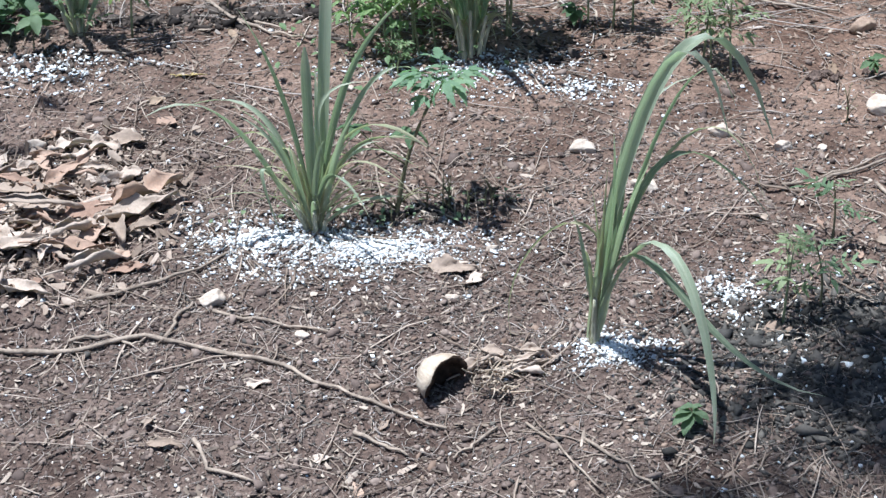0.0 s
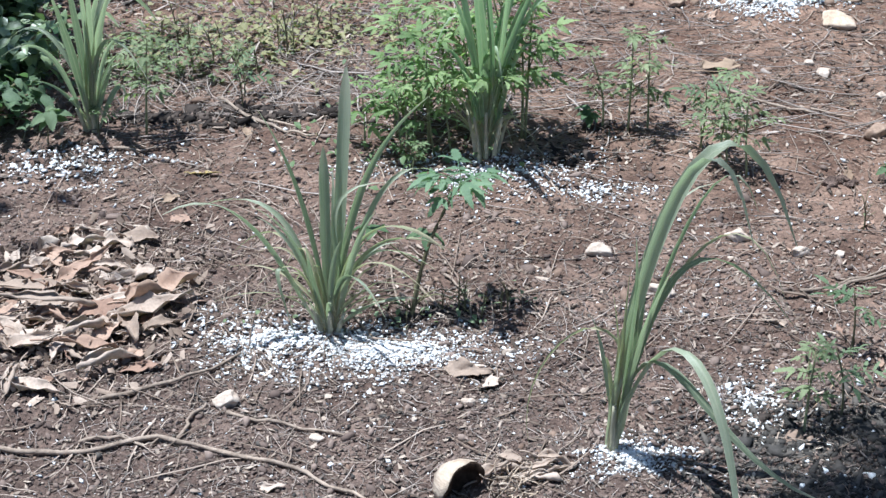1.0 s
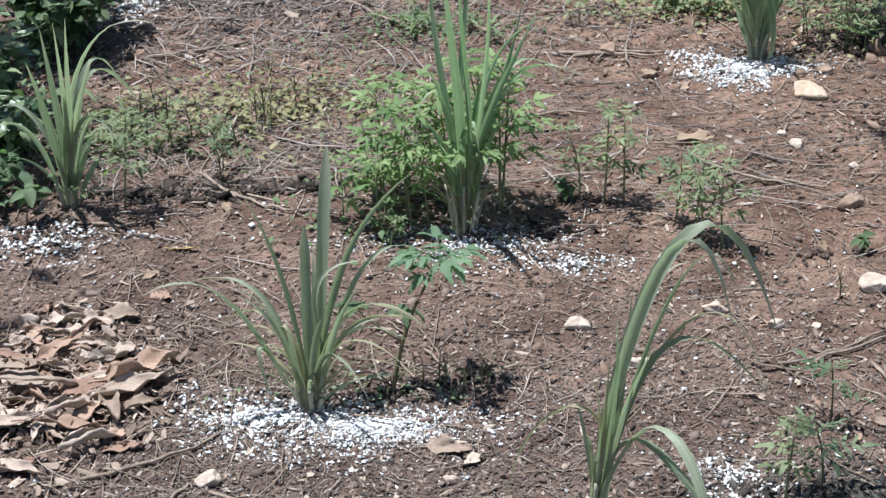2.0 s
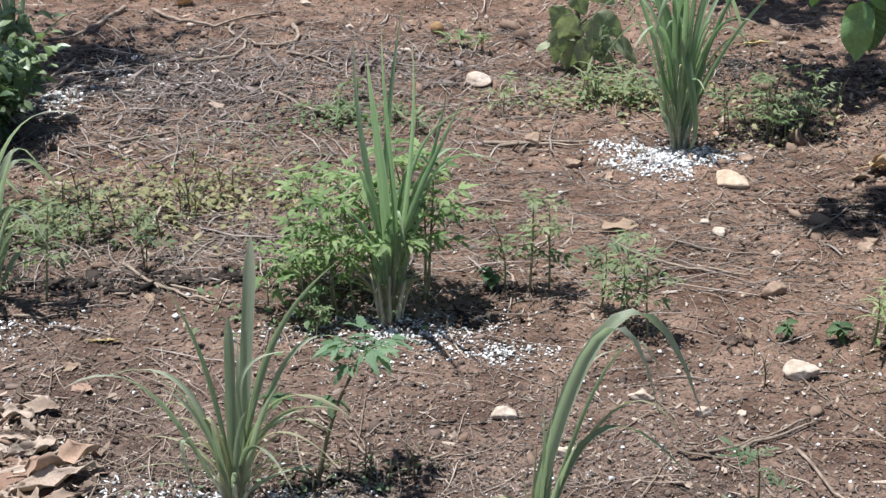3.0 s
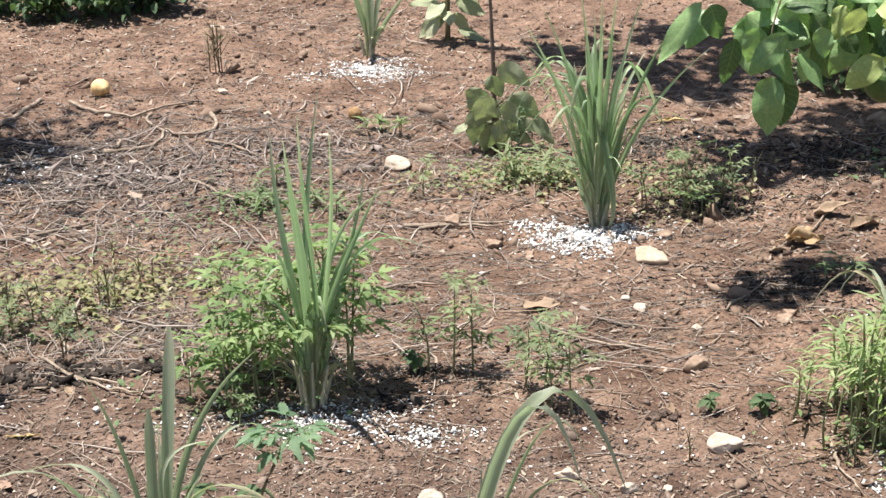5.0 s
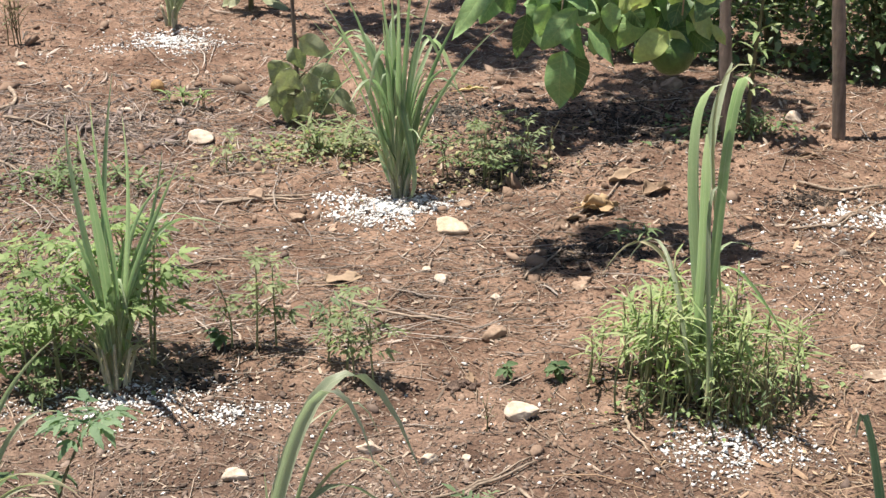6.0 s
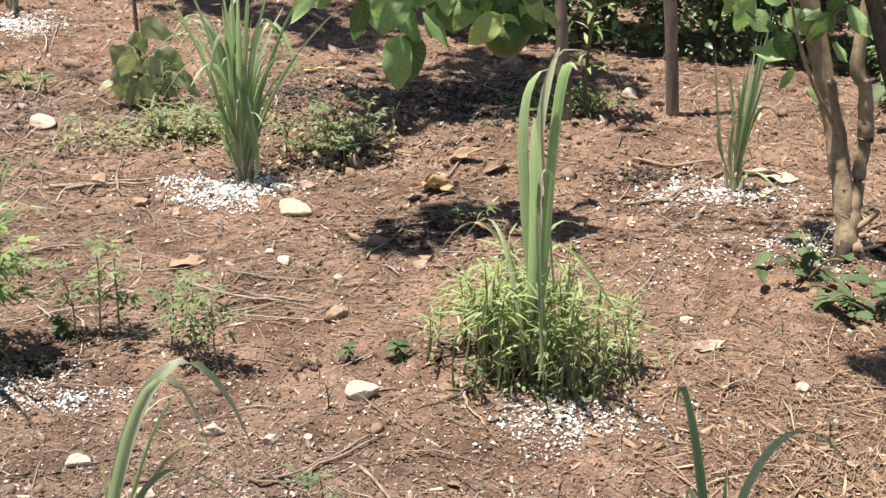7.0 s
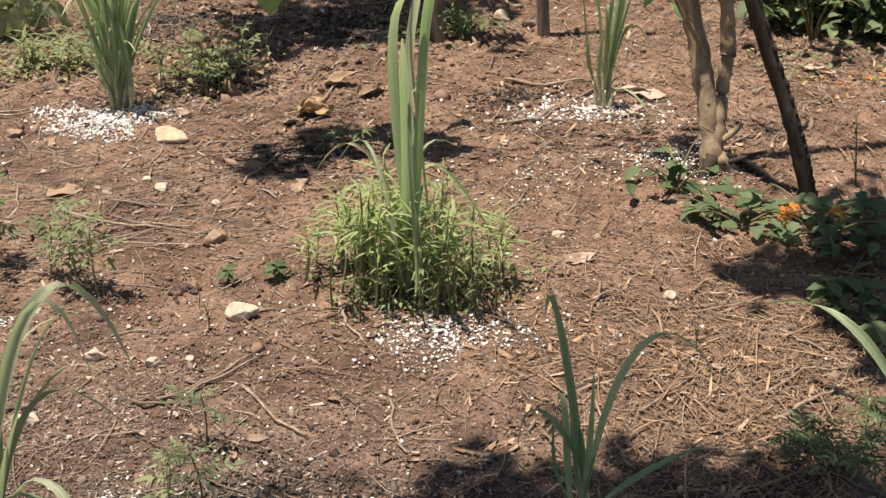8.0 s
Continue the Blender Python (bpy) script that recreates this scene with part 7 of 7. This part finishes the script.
    # leaves among the two hanging sprays and beside the trunk
    for x, y, z, n, s in ((1.184, 3.687, 0.663, 22, 0.12), (1.432, 3.630, 0.663, 24, 0.12), (1.317, 3.697, 0.701, 18, 0.12), (2.02, 3.45, 0.70, 14, 0.08), (2.12, 3.36, 0.64, 10, 0.07), (2.36, 3.38, 0.72, 14, 0.07)):
        for k in range(n):
            a = Vector((x + rr.gauss(0, 0.06), y + rr.gauss(0, 0.05), z + rr.gauss(0, 0.06)))
            d = Vector((rr.uniform(-1, 1), rr.uniform(-0.7, 0.3), rr.uniform(-1.2, 0.2))).normalized() * s * rr.uniform(0.7, 1.2)
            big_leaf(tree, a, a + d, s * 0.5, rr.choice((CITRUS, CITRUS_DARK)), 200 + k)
    for k, (a, b, c, d, e, f, w) in enumerate(TRUNK_LEAVES):
        big_leaf(tree, (a, b, c), (d, e, f), w, CITRUS if k % 3 else CITRUS_DARK, 80 + k)
    trunk_part("twig", [(2.21, 3.24, 0.30), (2.10, 3.22, 0.42), (2.03, 3.22, 0.56), (2.0, 3.22, 0.72)], 0.006, 0.003, BARK, tree, 61, 8)
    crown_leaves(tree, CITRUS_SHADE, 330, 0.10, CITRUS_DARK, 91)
    for k in range(3):
        trunk_part("limb", [(1.9, 3.45, 1.5), (1.6 - 0.4 * k, 3.5 + 0.3 * k, 1.9), (1.2 - 0.5 * k, 3.6 + 0.4 * k, 2.1)], 0.005, 0.002, BARK, tree, 20 + k)
    fruit_ob = fruit("fruit", 1.432, 3.554, 0.520, 0.105, POMELO, "", "", 8, 0.0, 1.0)
    fruit_ob.parent = tree
    return tree


# where the crowns hang that shade the bed
def shade(x, y, z, rad):
    k = z / -SUN_WAY.z
    return (x - SUN_WAY.x * k, y - SUN_WAY.y * k, z, rad)


CITRUS_SHADE = [shade(2.40, 2.78, 2.0, 0.09), shade(2.29, 2.60, 2.0, 0.13), shade(1.62, 4.60, 1.7, 0.20), shade(1.90, 4.56, 1.8, 0.22), shade(2.12, 4.60, 1.8, 0.14), shade(1.95, 4.85, 1.9, 0.2), shade(1.40, 4.45, 1.7, 0.12), shade(1.24, 4.22, 1.7, 0.08), shade(1.46, 4.66, 1.7, 0.12), shade(1.17, 3.55, 1.7, 0.08), shade(1.36, 3.72, 1.7, 0.05), shade(1.38, 5.60, 1.9, 0.17), shade(1.50, 5.30, 1.9, 0.17), shade(1.62, 6.00, 2.0, 0.22), shade(1.12, 5.80, 2.0, 0.16), shade(1.75, 5.55, 2.0, 0.2), shade(2.35, 2.44, 2.0, 0.2), shade(2.17, 2.52, 2.0, 0.15), shade(2.03, 2.60, 2.0, 0.11), shade(2.13, 2.33, 2.0, 0.12), shade(2.25, 2.26, 2.0, 0.18), shade(2.48, 2.58, 2.0, 0.13), shade(2.62, 2.75, 2.0, 0.22), shade(2.18, 2.06, 2.0, 0.18), shade(2.9, 2.6, 2.1, 0.4)]
build_citrus_tree()


def build_shade_tree(foot, top, crowns, seed, thick=340):
    """A tree beside or behind the path whose crown shades the bed."""
    tree = new("shade_tree")
    tagged(tree, "tall tree with a leafy crown shading the bed", "tree", "shade trees")
    (x, y), top = foot, Vector(top)
    trunk_part("trunk", [(x, y, -0.05), (x + 0.05, y, top.z * 0.4), tuple(top), (top.x, top.y, top.z + 0.8)], 0.08, 0.04, BARK, tree, seed)
    for k, c in enumerate(crowns):
        p = Vector(c[:3])
        trunk_part("limb", [tuple(top), tuple(top.lerp(p, 0.5) + Vector((0, 0, 0.2))), tuple(p)], 0.030, 0.005, BARK, tree, seed + 9 + k, 14, 0.12, 8)
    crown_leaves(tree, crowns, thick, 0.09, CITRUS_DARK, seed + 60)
    return tree


build_shade_tree((-2.3, 2.4), (-2.1, 2.4, 2.2), [shade(-1.02, 3.55, 2.4, 0.16), shade(-1.04, 3.52, 2.5, 0.16), shade(-1.05, 3.85, 2.4, 0.18), shade(-1.06, 3.90, 2.5, 0.18), shade(-1.12, 4.25, 2.5, 0.2), shade(-0.80, 4.95, 2.5, 0.32), shade(-0.78, 5.02, 2.6, 0.22), shade(-0.98, 4.30, 2.5, 0.18), shade(-1.0, 4.34, 2.6, 0.18), shade(-0.98, 4.75, 2.6, 0.18), shade(-1.5, 3.2, 2.6, 0.6), shade(-1.6, 4.2, 2.9, 0.6), shade(-1.6, 2.4, 2.9, 0.5)], 31, 130)
build_shade_tree((1.5, 0.1), (1.25, 0.35, 2.3), [shade(0.72, 1.92, 4.6, 0.22), shade(0.34, 1.70, 4.6, 0.09), shade(1.06, 1.97, 2.8, 0.2), shade(1.22, 1.91, 2.8, 0.2), shade(1.38, 1.85, 2.8, 0.2), shade(1.54, 1.80, 2.8, 0.2), shade(1.70, 1.75, 2.8, 0.2), shade(1.4, 1.65, 2.8, 0.3), shade(1.2, 1.25, 2.9, 0.45), shade(1.7, 1.2, 3.0, 0.45), shade(2.2, 1.3, 3.0, 0.45), shade(1.4, 0.6, 3.2, 0.6), shade(2.1, 0.4, 3.2, 0.6), shade(1.8, 0.8, 3.7, 0.5)], 32)


def post():
    ob = empty("wooden_post", 2.273, 4.267, -27.4)
    tagged(ob, "weathered grey-brown wooden post set in soil", "post")
    trunk_part("pole", [(0, 0, -0.05), (-0.02, 0, 0.2), (-0.05, 0, 0.42), (-0.1, 0.0, 0.9), (-0.12, 0, 1.4)], 0.020, 0.018, BARK_POST, ob, 51, 16, 0.06)


def stake():
    ob = empty("leaning_stake", 2.377, 2.946, -37.1)
    tagged(ob, "dark knotty stake leaning over the bed", "stake")
    pole = bark_limb("pole", [(0.005, 0, -0.04), (-0.045, 0, 0.12), (-0.10, 0, 0.26), (-0.20, 0.0, 0.49), (-0.36, 0.02, 0.92), (-0.55, 0.04, 1.4)], 0.021, 0.018, BARK_DARK, ob, 52, 0.12)
    path = spline_path([(0.020, -0.008, -0.02), (-0.028, -0.008, 0.125), (-0.083, -0.008, 0.265), (-0.183, -0.008, 0.495), (-0.343, 0.012, 0.925)], 22)
    child("bark_ridge", mesh_of("bark_ridge", *tube(path, [0.0048 + 0.0026 * math.sin(1.35 * i) for i in range(len(path))], 6, 0.2, 5), BARK_DARK), pole, "row of knobbly bark bumps")


def saplings():
    ob = empty("young_tree", 1.93, 4.30, -23.6)
    tagged(ob, "slim young tree with a brown trunk", "tree")
    trunk_part("trunk", [(0, 0, -0.03), (-0.03, 0, 0.2), (-0.05, 0, 0.45), (-0.08, 0.02, 1.1)], 0.021, 0.014, BARK_POST, ob, 53)
    sap = empty("sapling", 1.99, 4.31, -24)
    tagged(sap, "slender sapling with narrow pale green leaves", "sapling")
    path = bezier([(0, 0, -0.02), (-0.01, 0, 0.2), (0.02, 0, 0.42), (0.03, 0, 0.75)], 12)
    child("stem", mesh_of("stem", *tube(path, [0.008 - 0.0004 * i for i in range(13)], 6, 0.1, 3), STEM), sap)
    r = random.Random(54)
    for k in range(36):
        put_leaf(sap, stock("lance", WEED_PALE), path[min(12, 3 + k // 4)], k * 2.4, r.uniform(0.1, 0.8), r.uniform(0.07, 0.11), r)


post()
stake()
saplings()


def broad_shrub(x, y, turn, height, leaves, size, seed, label):
    ob = empty("broad_leaved_shrub", x, y, turn)
    tagged(ob, label, "shrub")
    path = bezier([(0, 0, -0.02), (0.01, 0, height * 0.4), (-0.01, 0, height)], 12)
    child("stem", mesh_of("stem", *tube(path, [0.010 - 0.0005 * i for i in range(13)], 7, 0.1, seed), STEM), ob)
    r = random.Random(seed)
    for k in range(leaves):
        s = k / leaves
        a = path[int(12 * (0.16 + 0.34 * s))] + Vector((0.035 * math.cos(2.4 * k), -0.01 + 0.03 * math.sin(2.4 * k), r.uniform(-0.02, 0.03)))
        d = Vector((1.1 * math.cos(2.4 * k) + r.uniform(-0.3, 0.3), -0.35 + 0.6 * math.sin(2.4 * k), r.uniform(-1.4, 0.15))).normalized() * size * r.uniform(0.75, 1.2)
        b = a + d
        b.z = max(b.z, 0.01)
        big_leaf(ob, a, b, size * r.uniform(0.36, 0.5), SHRUB_LEAF, seed * 10 + k)
    return ob


DROOPING_LEAVES = [
    (0.712, 4.738, 0.279, 0.798, 4.725, 0.233, 0.051),
    (0.654, 4.747, 0.205, 0.626, 4.751, 0.140, 0.058),
    (0.696, 4.741, 0.239, 0.722, 4.737, 0.181, 0.047),
    (0.717, 4.737, 0.151, 0.666, 4.745, 0.092, 0.061),
    (0.747, 4.733, 0.172, 0.750, 4.732, 0.093, 0.047),
    (0.695, 4.741, 0.093, 0.693, 4.741, -0.023, 0.064),
    (0.645, 4.748, 0.135, 0.633, 4.750, 0.032, 0.046),
    (0.776, 4.729, 0.172, 0.854, 4.717, 0.111, 0.054),
    (0.834, 4.720, 0.122, 0.893, 4.711, 0.057, 0.034),
    (0.784, 4.727, 0.110, 0.839, 4.719, 0.079, 0.031),
    (0.615, 4.753, 0.085, 0.570, 4.760, 0.064, 0.022),
    (0.758, 4.731, 0.062, 0.829, 4.721, 0.029, 0.034),
    (0.679, 4.743, 0.190, 0.655, 4.747, 0.110, 0.051),
    (0.725, 4.736, 0.111, 0.728, 4.736, 0.031, 0.044),
]


def drooping_shrub(x, y):
    """A cut-back shrub whose broad leaves hang in one limp bunch."""
    ob = empty("broad_leaved_shrub", x, y)
    tagged(ob, "limp drooping shrub with broad dull green leaves", "shrub")
    foot = Vector((x, y, ground_z(x, y)))
    path = bezier([(0.01, 0.04, -0.02), (0.02, 0.05, 0.2), (0.0, 0.03, 0.4), (-0.02, 0.02, 0.8)], 14)
    child("stem", mesh_of("stem", *tube(path, [0.009 - 0.0004 * i for i in range(15)], 7, 0.15, 57), BARK_POST), ob)
    for k, (a, b, c, d, e, f, w) in enumerate(DROOPING_LEAVES):
        back = Vector((0, 0.022 * (k % 4) - 0.04, 0))
        base, tip = Vector((a, b, c)) - foot + back, Vector((d, e, f)) - foot + back
        tip.z = max(tip.z, 0.012)
        base.x, tip.x = base.x * 0.85, tip.x * 0.85
        big_leaf(ob, base, tip + (tip - base) * 0.2, w * 1.25, SHRUB_LEAF, 570 + k, point=0.66, wild=0.7)
        low = Vector((tip.x * 0.7 + 0.02 * math.sin(2.1 * k), 0.06, max(0.012, tip.z - 0.03)))
        if k % 2:
            big_leaf(ob, base + Vector((0, 0.05, -0.02)), low, w * 1.2, SHRUB_LEAF, 590 + k, point=0.64)
        root = path[min(14, max(2, int(base.z / 0.045)))]
        child("leaf_stalk", mesh_of("leaf_stalk", *tube(bezier([root, root.lerp(base, 0.5) + Vector((0, 0, 0.015)), base], 4), [0.002, 0.0018, 0.0016, 0.0014, 0.0012], 4, 0, k), STEM), ob)


drooping_shrub(0.70, 4.74)
for k, (x, y, h) in enumerate([(0.755, 4.70, 0.10), (0.79, 4.73, 0.12), (0.73, 4.78, 0.13), (0.83, 4.76, 0.09)]):
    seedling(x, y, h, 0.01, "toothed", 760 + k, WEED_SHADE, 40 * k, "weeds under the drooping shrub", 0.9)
broad_shrub(0.74, 6.1, -8, 0.8, 18, 0.11, 58, "shrub with broad dull green leaves behind the plot")


# ---------------------------------------------------------------- lantana by the tree
def lantana(x, y, rx, ry, h, n, seed, heads):
    ob = empty("lantana", x, y)
    tagged(ob, "low lantana with toothed green leaves and orange flowers", "flowering plant", "lantana under the tree")
    r = random.Random(seed)
    meshes = stock("broad", WEED_DULL) + stock("broad", WEED_SHADE)
    for k in range(7):
        a = r.uniform(0, 6.3)
        end = Vector((math.cos(a) * rx, math.sin(a) * ry, h * r.uniform(0.4, 0.9)))
        child("branch", mesh_of("branch", *tube(bezier([(0, 0, -0.01), end * 0.5 + Vector((0, 0, h * 0.4)), end], 6), [0.004 - 0.0004 * i for i in range(7)], 5, 0.1, seed + k), STEM), ob)
    for k in range(n):
        a, d = r.uniform(0, 6.3), math.sqrt(r.random())
        put_leaf(ob, meshes, (math.cos(a) * d * rx, math.sin(a) * d * ry, h * r.uniform(0.25, 1.0) * (1.1 - 0.6 * d)), r.uniform(0, 6.3), r.uniform(-0.3, 0.4), r.uniform(0.036, 0.078), r)
    for hx, hy, hz in heads:
        pieces = []
        for k in range(30):
            q = Vector((r.gauss(0, 1), r.gauss(0, 1), abs(r.gauss(0, 0.8)))).normalized() * 0.018
            pieces.append(moved(single_leaf(0.012, 0.010, k, 0.2, 3, 2), Matrix.Translation(Vector((hx, hy, hz)) + q) @ Euler((r.uniform(-0.5, 0.5), r.uniform(-0.6, 0.6), r.uniform(0, 6.3))).to_matrix().to_4x4()))
        child("flower_head", mesh_of("flower_head", *join(*pieces), PETAL), ob, "round orange flower head")
    return ob


lantana(2.10, 2.90, 0.14, 0.09, 0.09, 18, 81, [])
lantana(2.27, 2.74, 0.18, 0.15, 0.11, 44, 82, [(-0.15, -0.05, 0.09), (-0.055, -0.11, 0.115), (-0.125, -0.03, 0.10)])
lantana(2.40, 2.66, 0.19, 0.16, 0.13, 54, 83, [])
lantana(3.05, 3.95, 0.25, 0.2, 0.32, 70, 84, [(-0.05, -0.15, 0.3), (0.1, -0.1, 0.26)])
lantana(2.05, 3.07, 0.13, 0.12, 0.12, 22, 85, [])
lantana(2.12, 2.86, 0.14, 0.10, 0.09, 16, 86, [])
_f = random.Random(12)
for k in range(16):
    x, y = 2.93 + _f.gauss(0, 0.09), 3.60 + _f.gauss(0, 0.06)
    fallen_leaf(x, y, _f.uniform(0.025, 0.05), _f.uniform(0, 360), PETAL if k % 2 else DRY_LEAF_YELLOW, 1800 + k, "orange and yellow fallen petal on the soil", 0.0, "fallen petals")
